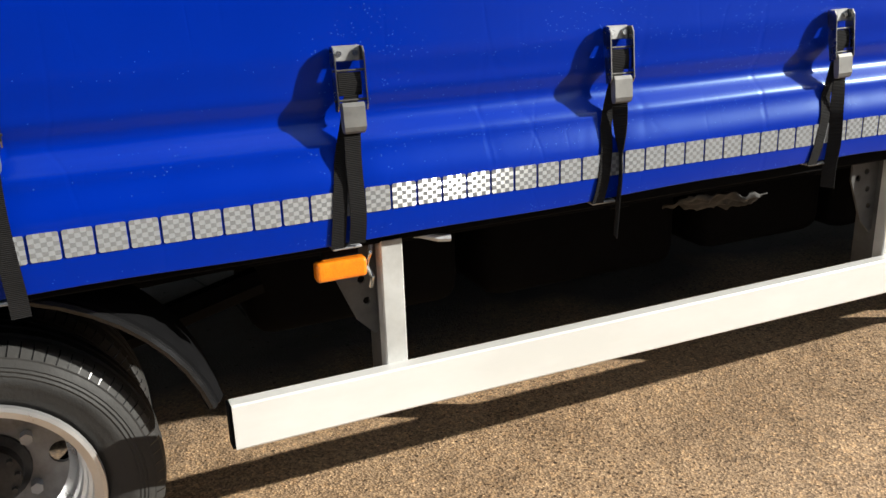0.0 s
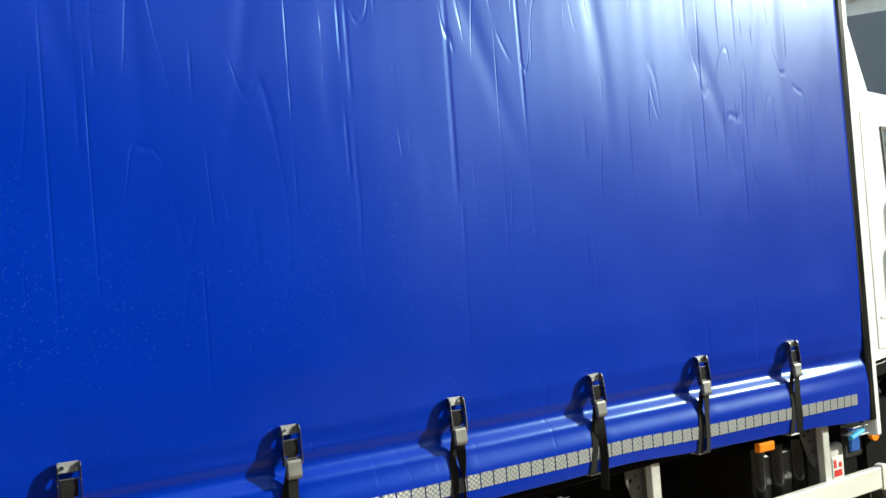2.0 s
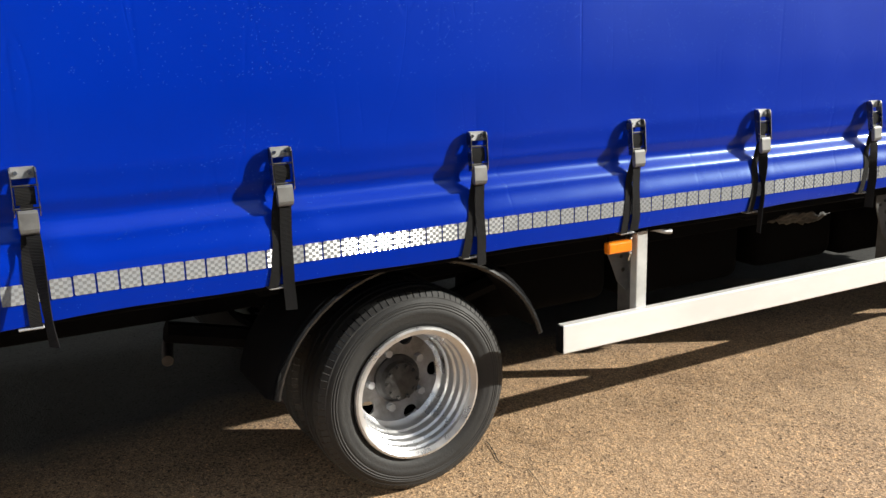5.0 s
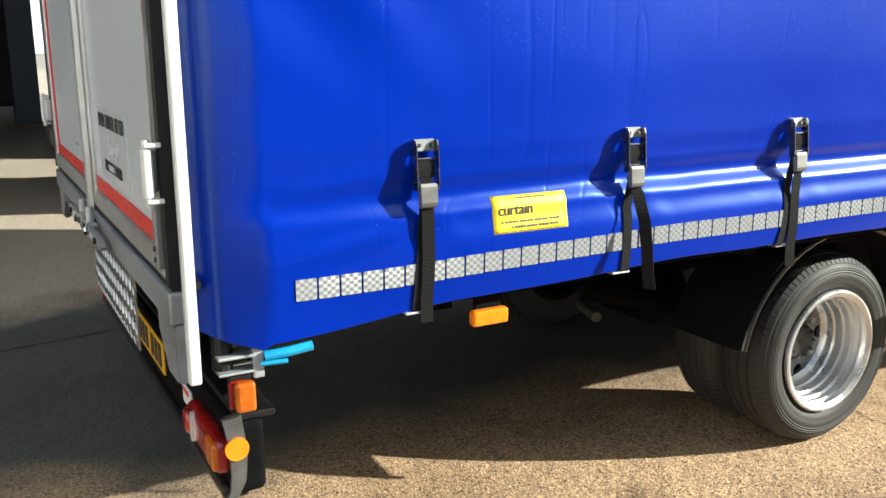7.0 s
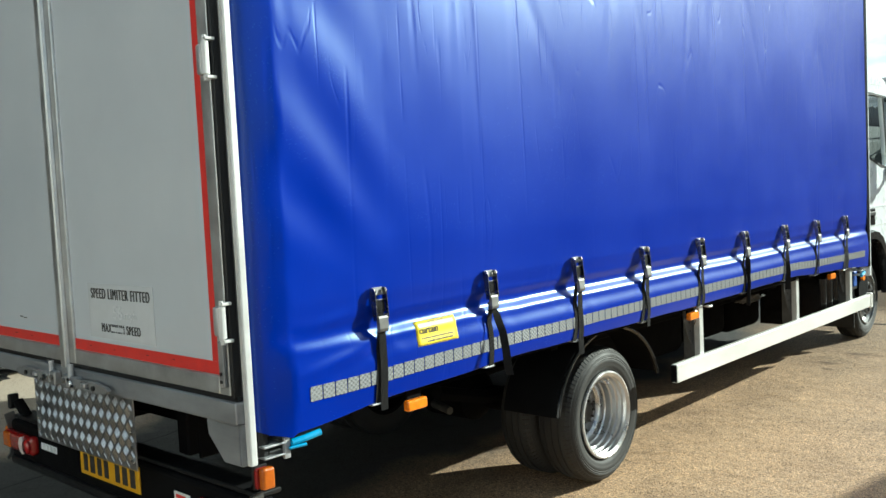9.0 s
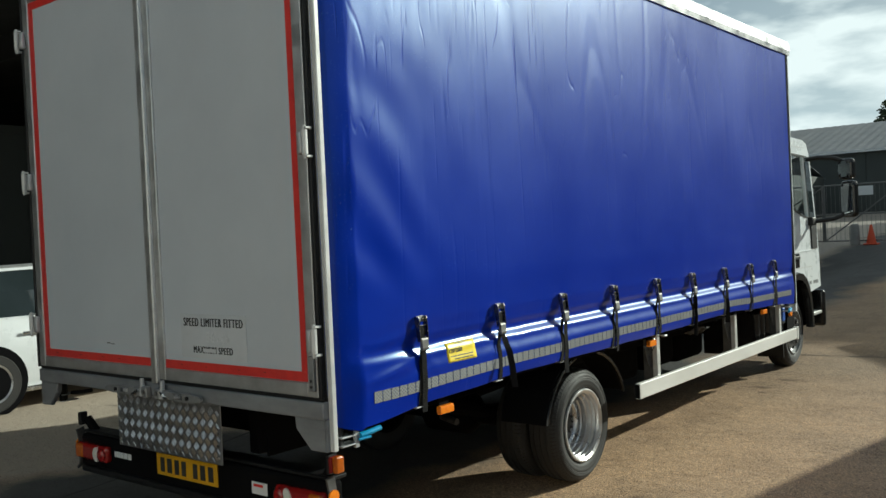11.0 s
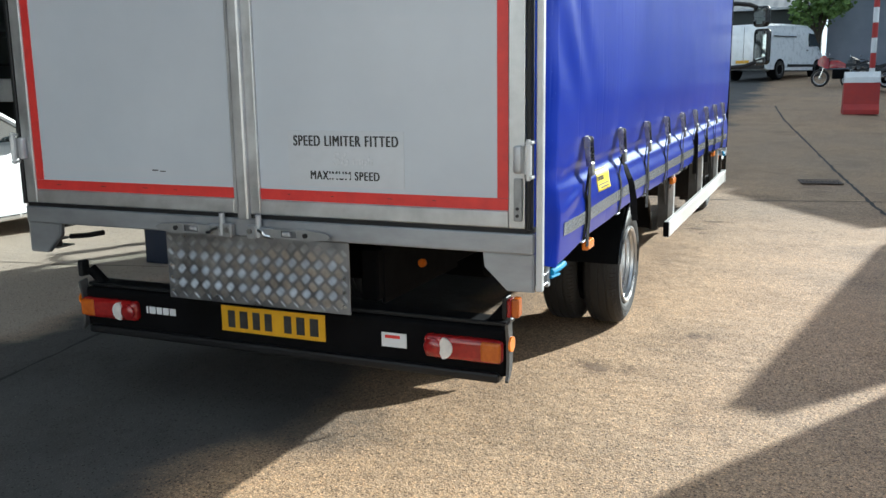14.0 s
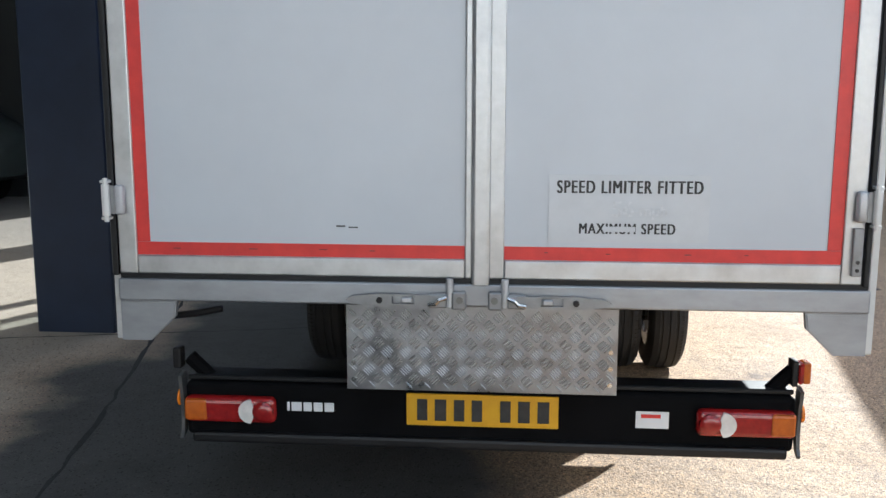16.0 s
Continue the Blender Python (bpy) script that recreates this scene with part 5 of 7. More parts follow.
# cab
CAB = [(6.38, 1.03), (6.38, 2.40), (6.45, 2.455), (7.15, 2.435), (7.27, 2.40), (7.36, 2.28), (7.47, 1.85), (7.56, 1.45), (7.61, 1.15), (7.62, 0.86), (7.17, 0.815), (7.13, 0.90), (7.04, 0.99), (6.92, 1.045), (6.80, 1.06), (6.60, 1.05)]
WIN = [(6.71, 2.27), (7.165, 2.255), (7.275, 1.62), (7.10, 1.64), (6.83, 1.70), (6.745, 1.73)]
for s in (1, -1):
    side = plate(CAB, [WIN], depth=-s * 0.04, plane="yz", at=s * 1.045)
    cab_side = part("cab_side", side, M_white, lorry, "white painted cab side and door")
    part("side_glass", plate([(a + (0.004 if a < 7 else -0.004), b) for a, b in WIN], depth=-s * 0.004, plane="yz", at=s * 1.028), M_pane, cab_side)
    big = [(6.695, 2.285), (7.175, 2.27), (7.292, 1.605), (7.10, 1.62), (6.82, 1.682), (6.73, 1.72)]
    part("window_seal", plate(big, [WIN], depth=s * 0.006, plane="yz", at=s * 1.0455), M_plastic, cab_side, "black window seal")
    part("pillar_trim", plate([(7.19, 2.27), (7.315, 2.26), (7.47, 1.61), (7.30, 1.61)], depth=s * 0.004, plane="yz", at=s * 1.0465), M_glass, cab_side, "dark pillar panel")
    part("air_vane", plate([(7.30, 1.595), (7.49, 1.60), (7.51, 1.28), (7.33, 1.285)], depth=s * 0.012, plane="yz", at=s * 1.0465), M_plastic, cab_side, "black corner vane")
    part("door_line", plate([(6.52, 2.36), (7.19, 2.35), (7.20, 2.355), (6.515, 2.366)], depth=s * 0.002, plane="yz", at=s * 1.0457), M_post, cab_side)
    part("door_line", plate([(6.515, 1.10), (6.52, 1.10), (6.525, 2.36), (6.519, 2.366)], depth=s * 0.002, plane="yz", at=s * 1.0457), M_post, cab_side)
    part("door_line", plate([(6.52, 1.095), (7.32, 1.09), (7.32, 1.097), (6.52, 1.102)], depth=s * 0.002, plane="yz", at=s * 1.0457), M_post, cab_side)
    part("swage_line", plate([(6.56, 1.255), (7.31, 1.262), (7.31, 1.275), (6.56, 1.268)], depth=s * 0.006, plane="yz", at=s * 1.0457), M_white, cab_side)
    hd = part("door_handle", boxes((min(s * 1.04, s * 1.052), max(s * 1.04, s * 1.052), 6.69, 6.89, 1.105, 1.25), bevel=0.012, seg=3), M_gloss_black, cab_side, "black recessed door handle")
    part("handle_bar", boxes((min(s * 1.052, s * 1.066), max(s * 1.052, s * 1.066), 6.71, 6.87, 1.19, 1.225), bevel=0.006, seg=2), M_plastic, hd)
    for y in (7.22, 7.255, 7.36, 7.395, 7.43, 7.465, 7.495):
        part("badge_bar", boxes((min(s * 1.0455, s * 1.0485), max(s * 1.0455, s * 1.0485), y, y + 0.026, 0.905, 0.94)), M_castgrey, cab_side)
    # wheel arch lip
    arch = [(6.38, 1.02), (6.6, 1.04), (6.80, 1.05), (6.92, 1.035), (7.04, 0.98), (7.13, 0.89), (7.19, 0.78), (7.23, 0.62), (7.25, 0.45), (7.20, 0.45), (7.17, 0.62), (7.12, 0.77), (7.06, 0.86), (6.98, 0.93), (6.88, 0.97), (6.78, 0.985), (6.6, 0.98), (6.38, 0.96)]
    part("arch_flare", plate(arch, depth=s * 0.075, plane="yz", at=s * 1.0), M_gloss_black, lorry, "black plastic wheel-arch flare")
    lin = [[(s * x, 6.80 + 0.47 * math.cos(a), 0.50 + 0.49 * math.sin(a)) for x in (0.62, 1.0)] + [(s * x, 6.80 + 0.46 * math.cos(a), 0.50 + 0.48 * math.sin(a)) for x in (1.0, 0.62)] for a in (radians(-4 + 12 * k) for k in range(16))]
    part("arch_liner", loft(lin), M_black, lorry)
    # step and bumper corner
    part("step_box", boxes((min(s * 0.80, s * 1.035), max(s * 0.80, s * 0.93), 7.24, 7.60, 0.44, 0.85), bevel=0.015, seg=2), M_black, lorry, "black step well")
    part("step_tread", boxes((min(s * 0.95, s * 1.06), max(s * 0.95, s * 1.06), 7.27, 7.62, 0.565, 0.60), bevel=0.006), M_post, lorry, "pale anti-slip step tread")
    part("bumper_corner", boxes((min(s * 0.80, s * 1.085), max(s * 0.80, s * 1.085), 7.58, 7.67, 0.42, 0.82), bevel=0.035, seg=4), M_gloss_black, lorry, smooth=40)
    # grille edge vane beside the screen
    part("front_corner", plate([(7.50, 1.30), (7.60, 1.25), (7.66, 1.10), (7.66, 0.92), (7.62, 0.86), (7.615, 1.15)], depth=s * 0.03, plane="yz", at=s * 1.01), M_gloss_black, lorry)
part("cab_roof", loft([[(s_, y, z) for s_, z in ((-1.0, zt - 0.05), (-0.93, zt), (0.93, zt), (1.0, zt - 0.05), (1.0, zt - 0.09), (-1.0, zt - 0.09))] for y, zt in ((6.385, 2.49), (6.8, 2.505), (7.15, 2.48), (7.28, 2.43))]), M_white, lorry, smooth=35)
part("cab_back", boxes((-1.0, 1.0, 6.385, 6.41, 0.95, 2.43)), M_white, lorry)
part("cab_floor", boxes((-1.0, 1.0, 6.42, 7.55, 1.07, 1.13)), M_black, lorry)
part("cab_front", loft([[(-1.0, y, z), (1.0, y, z), (1.0, y - 0.03, z), (-1.0, y - 0.03, z)] for y, z in ((7.62, 0.86), (7.615, 1.15), (7.56, 1.45), (7.545, 1.52))]), M_white, lorry)
scr = part("windscreen", loft([[(-0.98, y, z), (0.98, y, z), (0.98, y - 0.008, z), (-0.98, y - 0.008, z)] for y, z in ((7.545, 1.525), (7.45, 1.85), (7.345, 2.28))]), M_pane, lorry)
part("dashboard", boxes((-0.98, 0.98, 7.25, 7.52, 1.13, 1.50), bevel=0.04, seg=2), M_seat, lorry)
for x in (0.52, -0.45):
    seat = part("cab_seat", boxes((x - 0.24, x + 0.24, 6.6, 7.05, 1.25, 1.42), bevel=0.05, seg=2), M_seat, lorry)
    part("seat_back", boxes((x - 0.23, x + 0.23, 6.5, 6.62, 1.40, 2.02), bevel=0.05, seg=2), M_seat, seat)
part("steering_wheel", pipe([(0.52 + 0.22 * math.cos(a), 7.12 + 0.08 * math.sin(a), 1.58 + 0.2 * math.sin(a)) for a in (2 * math.pi * k / 20 for k in range(21))], 0.016, 6), M_plastic, lorry)
# roof deflector
part("air_deflector", loft([[(-w, y, 2.44), (w, y, 2.44), (w, y, zt - 0.06), (w - 0.08, y, zt), (-w + 0.08, y, zt), (-w, y, zt - 0.06)] for y, zt, w in ((6.42, 3.12, 1.0), (6.5, 3.02, 1.0), (6.62, 2.80, 0.98), (6.74, 2.58, 0.96), (6.80, 2.50, 0.94))]), M_white, lorry, "white roof air deflector", smooth=40)

# mirrors
for s in (1, -1):
    mir = part("mirror_arm", pipe([(s * 1.03, 7.30, 2.235), (s * 1.14, 7.36, 2.25), (s * 1.28, 7.40, 2.235), (s * 1.35, 7.42, 2.205)], 0.024, 8), M_plastic, lorry, "black mirror arm", smooth=True)
    part("mirror_arm_lower", pipe([(s * 1.03, 7.33, 1.565), (s * 1.12, 7.36, 1.575), (s * 1.26, 7.41, 1.59), (s * 1.36, 7.44, 1.63)], 0.022, 8), M_plastic, mir, smooth=True)
    part("arm_mount", boxes((min(s * 1.03, s * 1.10), max(s * 1.03, s * 1.10), 7.24, 7.36, 1.53, 1.62), bevel=0.015, seg=2), M_plastic, mir)
    for (x0, x1, z0, z1, nm) in ((1.268, 1.448, 2.0, 2.225, "wide_mirror"), (1.29, 1.47, 1.60, 1.985, "main_mirror")):
        a, b = sorted((s * x0, s * x1))
        tilt = Matrix.Translation((s * 1.41, 7.45, 0)) @ Matrix.Rotation(radians(-s * 17), 4, "Z") @ Matrix.Translation((-s * 1.37, -7.45, 0))
        bm = bmesh.new()
        box(bm, a, b, 7.40, 7.50, z0, z1, bevel=0.047, seg=4, m=tilt)
        h = part(nm, bm, M_gloss_black, mir, "black mirror housing")
        bm = bmesh.new()
        box(bm, a + 0.028, b - 0.028, 7.392, 7.399, z0 + 0.03, z1 - 0.03, bevel=0.0, m=tilt)
        bmesh.ops.bevel(bm, geom=[e for e in bm.edges if abs((tilt.inverted() @ e.verts[0].co).y - (tilt.inverted() @ e.verts[1].co).y) > 0.004], offset=0.03, segments=4, affect="EDGES")
        part("mirror_glass", bm, M_mirror, h)

# straps
M_buckle = mat("buckle_steel", (0.36, 0.355, 0.345), (0.28, 0.275, 0.27), 20, 0.22, 1.0, 0.03, 120)


# how each strap hangs: buckle tilt, tail below the hem, twist of the tail
LEAN = (3.5, 4.0, 5.0, 5.5, 5.5, 6.0, 5.5, 5.5, 5.0)
TAIL = (0.035, 0.045, 0.075, 0.035, 0.0, 0.09, 0.07, 0.01, 0.0)
DRIFT = (0.003, 0.018, 0.0, 0.002, -0.008, 0.0, 0.003, -0.003, 0.0)
TWIST = (4, 50, 12, -6, 8, 112, 60, -14, 20)


def strap_set(y, i):
    """A buckle strap: frame with two side plates, lever, and two falls of webbing."""
    rnd = random.Random(40 + i)
    xo = curtain_x(y, 1.23) + 0.006
    w = 0.0165
    lean = Matrix.Translation((xo, y, 1.245)) @ Matrix.Rotation(radians(-LEAN[i]), 4, "Y") @ Matrix.Rotation(radians(rnd.uniform(-1.5, 1.5)), 4, "X") @ Matrix.Diagonal((1, 1, 0.83, 1))

    def lb(*rows, bevel=0.0):
        bm = bmesh.new()
        for r in rows:
            box(bm, *r, bevel=bevel, m=lean)
        return bm

    zb = curtain_bottom(y)
    # front fall of webbing, from the lever down past the hem
    tw = DRIFT[i]
    secs = []
    for k in range(15):
        t = k / 14
        z = 1.115 - t * (1.115 - zb + TAIL[i])
        base = curtain_x(y, max(z, zb)) + 0.012
        x = max(base, xo + 0.010 + 0.19 * math.sin(radians(LEAN[i])) - 0.006 * t)
        if i == 1:
            x = base + 0.018 + 0.045 * t
        yy = y + tw * t + 0.003 * math.sin(5 * t + i)
        tilt = tw * 0.6 * math.sin(math.pi * t)
        ph = radians(TWIST[i]) * min(1.0, (2.4 if i == 5 else 1.25) * t) + math.atan2(tilt * 0.5, w)
        dx, dy = w * math.sin(ph), w * math.cos(ph)
        nx, ny = -0.0025 * math.cos(ph), 0.0025 * math.sin(ph)
        secs.append([(x - dx, yy - dy, z), (x + dx, yy + dy, z), (x + dx + nx, yy + dy + ny, z), (x - dx + nx, yy - dy + ny, z)])
    st_ = part("buckle_strap", loft(secs), M_web, lorry, "black webbing strap with a steel over-centre buckle", smooth=40)
    # rear fall, close to the sheet
    secs = []
    for k in range(13):
        t = k / 12
        z = 1.16 - t * (1.16 - zb + 0.008)
        yy = y - 0.004 - (0.012 if i in (0, 1) else 0.042) * t + 0.004 * math.sin(5 * t + 2 * i)
        x = max(curtain_x(yy, z) + 0.005, xo + 0.025 * (1 - t) ** 2)
        secs.append([(x, yy - w + 0.002, z), (x, yy + w - 0.002, z), (x - 0.0022, yy + w - 0.002, z), (x - 0.0022, yy - w + 0.002, z)])
    part("rear_webbing", loft(secs), M_web, st_, smooth=40)
    part("hem_hook", boxes((1.19, 1.235, y - 0.055, y + 0.005, zb - 0.012, zb - 0.006), bevel=0.002), M_galv, st_)
    # buckle: two side plates joined by a riveted head, the webbing rolled between them, and the lever below
    for sy in (-1, 1):
        bm = bmesh.new()
        pts = [(-0.001, 0.004), (0.020, 0.002), (0.026, -0.012), (0.026, -0.128), (0.020, -0.140), (0.006, -0.140), (-0.001, -0.03)]
        plate([(px, pz) for px, pz in pts], depth=sy * 0.0028, plane="xz", at=sy * 0.0272, bm=bm)
        bmesh.ops.transform(bm, matrix=lean, verts=bm.verts)
        part("side_plate", bm, M_buckle, st_, "bright steel buckle side plate")
    part("buckle_head", lb((0.002, 0.007, -0.027, 0.027, -0.030, 0.005), bevel=0.0015), M_castgrey, st_)
    for dy in (-0.016, 0.016):
        bm = bmesh.new()
        tube(bm, lean @ Vector((0.007, dy, -0.013)), lean @ Vector((0.012, dy, -0.013)), 0.0055, 10)
        part("rivet", bm, M_chrome, st_)
    roll = []
    for k in range(7):
        t = k / 6
        roll.append([lean @ Vector((0.012 + 0.005 * math.sin(math.pi * (0.15 + 0.75 * t)) + dx_, dy_, -0.054 - 0.052 * t)) for dx_, dy_ in ((-0.006, -0.0225), (0, -0.0225), (0, 0.0225), (-0.006, 0.0225))])
    part("webbing_loop", loft(roll), M_web, st_, smooth=50)
    lev = [[lean @ Vector((dx_, dy_ * wd, dz_)) for dx_, dy_ in ((0.014, -1), (0.014 + th, -0.92), (0.014 + th, 0.92), (0.014, 1))] for dz_, th, wd in ((-0.121, 0.010, 0.0232), (-0.130, 0.014, 0.0236), (-0.176, 0.014, 0.0236), (-0.186, 0.011, 0.0222), (-0.191, 0.006, 0.0200))]
    part("lever", loft(lev), M_lever, st_, "grey steel buckle lever")
    for pz in (-0.116, -0.050):
        bm = bmesh.new()
        tube(bm, lean @ Vector((0.015, -0.032, pz)), lean @ Vector((0.015, 0.032, pz)), 0.0024, 8)
        part("buckle_pin", bm, M_hub, st_)


for i, y in enumerate(STRAPS):
    strap_set(y, i)

# yellow label on the curtain
lab = bmesh.new()
cols = [[lab.verts.new((curtain_x(y, z) + 0.0008, y, z)) for z in (0.999 + 0.0104 * k for k in range(10))] for y in (0.786 + 0.0208 * j for j in range(12))]
for a, b in zip(cols, cols[1:]):
    for k in range(9):
        lab.faces.new((a[k], b[k], b[k + 1], a[k + 1]))
label_ob = part("maker_label", lab, M_label, curtain, "yellow label with black lettering", smooth=True)
label_ob.modifiers.new("thickness", "SOLIDIFY").thickness = 0.0004
SIDE = Matrix(((0, 0, 1, 0), (1, 0, 0, 0), (0, 1, 0, 0), (0, 0, 0, 1)))


def on_curtain(me):
    """Lay a flat piece of lettering, set out in y and z, onto the sheet."""
    for v in me.vertices:
        v.co.x = curtain_x(v.co.y, v.co.z) + 0.0014 + (0.0004 if v.co.x > 0 else 0)
    return me


part("lettering", on_curtain(text_mesh("curtain", 0.041, Matrix.Translation((0, 0.803, 1.044)) @ SIDE, squeeze=0.92)), M_ink, label_ob)
for z, y0, y1, h in ((1.024, 0.81, 0.99, 0.005), (1.010, 0.84, 0.985, 0.006), (1.083, 0.86, 0.95, 0.004), (1.090, 0.79, 1.01, 0.0015), (1.0015, 0.79, 1.01, 0.0015)):
    bm = bmesh.new()
    n_ = 16
    for k in range(n_):
        a = y0 + (y1 - y0) * k / n_
        b = a + (y1 - y0) / n_ * (0.85 if k % 4 else 0.6)
        vs = [bm.verts.new((curtain_x(p, q) + 0.0017, p, q)) for p, q in ((a, z), (b, z), (b, z + h), (a, z + h))]
        bm.faces.new(vs)
    part("text_bar", bm, M_ink, label_ob)

# reflective tape squares along the hem
def tape_z(y):
    return ease(y, [(0.25, 0.922), (1.5, 0.945), (2.6, 0.951), (4.4, 0.955), (5.2, 0.935), (6.0, 0.922)]) + 0.001 * math.sin(y * 10.1)


tape_meshes = {}
y = 0.262
while y < 5.98:
    zc = tape_z(y + 0.025)
    xa, xb = curtain_x(y + 0.025, zc - 0.024), curtain_x(y + 0.025, zc + 0.024)
    tilt = math.atan2(xb - xa, 0.048)
    key = round(tilt, 2)
    if key not in tape_meshes:
        bm = bmesh.new()
        box(bm, 0.0, 0.0016, -0.025, 0.025, -0.0252, 0.0252, bevel=0.0)
        corner = [e for e in bm.edges if abs(e.verts[0].co.x - e.verts[1].co.x) > 0.001]
        bmesh.ops.bevel(bm, geom=corner, offset=0.0022, segments=1, affect="EDGES")
        tape_meshes[key] = mesh_of(bm, "tape_square")
        tape_meshes[key].materials.append(M_tape)
    ob = new("tape_square", tape_meshes[key])
    ob.parent = curtain
    xm = max(curtain_x(y + 0.025 + d, zc + e) for d in (-0.022, 0, 0.022) for e in (-0.02, 0, 0.02))
    slope = (curtain_x(y + 0.045, zc) - curtain_x(y + 0.005, zc)) / 0.04
    ob.matrix_local = Matrix.Translation((xm + 0.0006, y + 0.025, zc)) @ Matrix.Rotation(-math.atan(slope), 4, "Z") @ Matrix.Rotation(tilt, 4, "Y")
    y += 0.0552


# ---- the yard round the lorry ----
M_rust = mat("rusty_iron", (0.10, 0.075, 0.06), (0.06, 0.045, 0.04), 14, 0.75, 0.2, 0.3, 90)

def at_ground(x, y, turn=0.0, lift=0.0, size=1.0):
    return Matrix.Translation((x, y, yard(x, y) + lift)) @ Matrix.Rotation(radians(turn), 4, "Z") @ Matrix.Diagonal((size, size, size, 1))


def wheel_parts(parent, x, y, r, s, width=0.2, rim=0.62, spokes=5):
    """A road wheel in its vehicle's own space; s is the outer side."""
    t_ = part("wheel", lathe([(s * -width / 2, r * 0.62), (s * -width / 2, r * 0.9), (s * -width * 0.35, r), (s * width * 0.35, r), (s * width / 2, r * 0.93), (s * width / 2, r * rim)], (x, y, r), 32), M_rubber, parent, smooth=35)
    part("rim", lathe([(s * width * 0.5, r * rim), (s * width * 0.46, r * rim * 0.92), (s * width * 0.25, r * rim * 0.86), (s * width * 0.28, r * 0.14), (s * width * 0.36, 0.0)], (x, y, r), 28), M_rim, t_, smooth=35)
    for k in range(spokes):
        a = 2 * math.pi * k / spokes
        q = (y + r * rim * 0.56 * math.cos(a), r + r * rim * 0.56 * math.sin(a))
        part("rim_opening", rod((x + s * width * 0.29, *q), (x + s * width * 0.315, *q), r * 0.13, 12), M_black, t_)
    return t_


def car(name, label, m, paint, group=""):
    """A five-door car, heading +y, origin on the ground in the middle."""
    c = thing(name, label, "car", m)
    body = []
    for y, w, zl, zb in ((-2.03, 0.62, 0.42, 0.80), (-2.0, 0.78, 0.30, 0.92), (-1.7, 0.85, 0.22, 0.96), (-1.0, 0.875, 0.20, 0.96), (0.3, 0.875, 0.20, 0.94), (0.95, 0.865, 0.20, 0.94), (1.45, 0.85, 0.22, 0.86), (1.85, 0.79, 0.24, 0.74), (2.02, 0.66, 0.28, 0.64), (2.08, 0.45, 0.34, 0.55)):
        body.append([(-w * 0.93, y, zl), (w * 0.93, y, zl), (w, y, zl + 0.12), (w * 1.01, y, (zl + zb) / 2 + 0.05), (w * 0.965, y, zb - 0.05), (w * 0.90, y, zb), (-w * 0.90, y, zb), (-w * 0.965, y, zb - 0.05), (-w * 1.01, y, (zl + zb) / 2 + 0.05), (-w, y, zl + 0.12)])
    shell = part("body", loft(body), paint, c, smooth=45)
    house = [[(-w, y0, z), (w, y0, z), (w, y1, z), (-w, y1, z)] for w, y0, y1, z in ((0.79, -1.86, 1.12, 0.94), (0.70, -1.66, 0.62, 1.22), (0.585, -1.42, 0.16, 1.43))]
    part("glasshouse", loft(house), M_glass, shell, "dark tinted windows")
    roof_rows = [[(-w, y, z - 0.03), (w, y, z - 0.03), (w * 0.96, y, z), (0, y, z + 0.02), (-w * 0.96, y, z)] for y, w, z in ((-1.50, 0.585, 1.42), (-1.2, 0.60, 1.455), (-0.4, 0.60, 1.47), (0.10, 0.59, 1.45), (0.22, 0.575, 1.42))]
    part("roof_panel", loft(roof_rows), paint, shell, smooth=45)
    for s in (1, -1):
        for (ya, yb, wd) in ((1.10, 0.17, 0.03), (-0.42, -0.42, 0.035), (-1.5, -1.42, 0.06)):
            part("window_pillar", pipe([(s * 0.80, ya, 0.93), (s * 0.71, (ya + yb) / 2, 1.21), (s * 0.595, yb, 1.43)], wd, 6), paint if ya != -0.42 else M_plastic, shell)
        part("door_mirror", boxes((min(s * 0.86, s * 1.02), max(s * 0.86, s * 1.02), 0.72, 0.86, 0.93, 1.06), bevel=0.035, seg=3), paint, shell)
        for yy in (0.20, -0.85):
            part("door_handle", boxes((min(s * 0.875, s * 0.90), max(s * 0.875, s * 0.90), yy - 0.10, yy + 0.10, 0.775, 0.805), bevel=0.01, seg=2), M_chrome, shell)
        for yy in (0.95, -0.36, -1.25):
            part("door_gap", boxes((min(s * 0.866, s * 0.887), max(s * 0.866, s * 0.887), yy - 0.004, yy + 0.004, 0.34, 0.90)), M_plastic, shell)
        part("sill_trim", boxes((min(s * 0.80, s * 0.885), max(s * 0.80, s * 0.885), -0.95, 0.95, 0.185, 0.235), bevel=0.01), M_chrome, shell)
        for yy in (1.30, -1.28):
            part("wheel_arch", rod((s * 0.70, yy, 0.33), (s * 0.888, yy, 0.33), 0.365, 32), M_black, shell)
            wheel_parts(c, s * 0.80, yy, 0.31, s, 0.2, 0.66, 7)
        part("headlight", boxes((min(s * 0.40, s * 0.74), max(s * 0.40, s * 0.74), 1.90, 2.03, 0.56, 0.70), bevel=0.05, seg=3), M_clearlens, shell)
        part("rear_lamp", boxes((min(s * 0.62, s * 0.84), max(s * 0.62, s * 0.84), -2.02, -1.85, 0.68, 0.90), bevel=0.03, seg=2), M_redlens, shell)
    part("grille", boxes((-0.36, 0.36, 2.04, 2.075, 0.50, 0.58), bevel=0.02), M_plastic, shell)
    part("lower_grille", boxes((-0.50, 0.50, 2.03, 2.07, 0.26, 0.36), bevel=0.02), M_plastic, shell)
    pl_ = part("number_plate", boxes((-0.26, 0.26, 2.08, 2.095, 0.385, 0.495), bevel=0.002), M_sticker, shell, "white number plate with black characters")
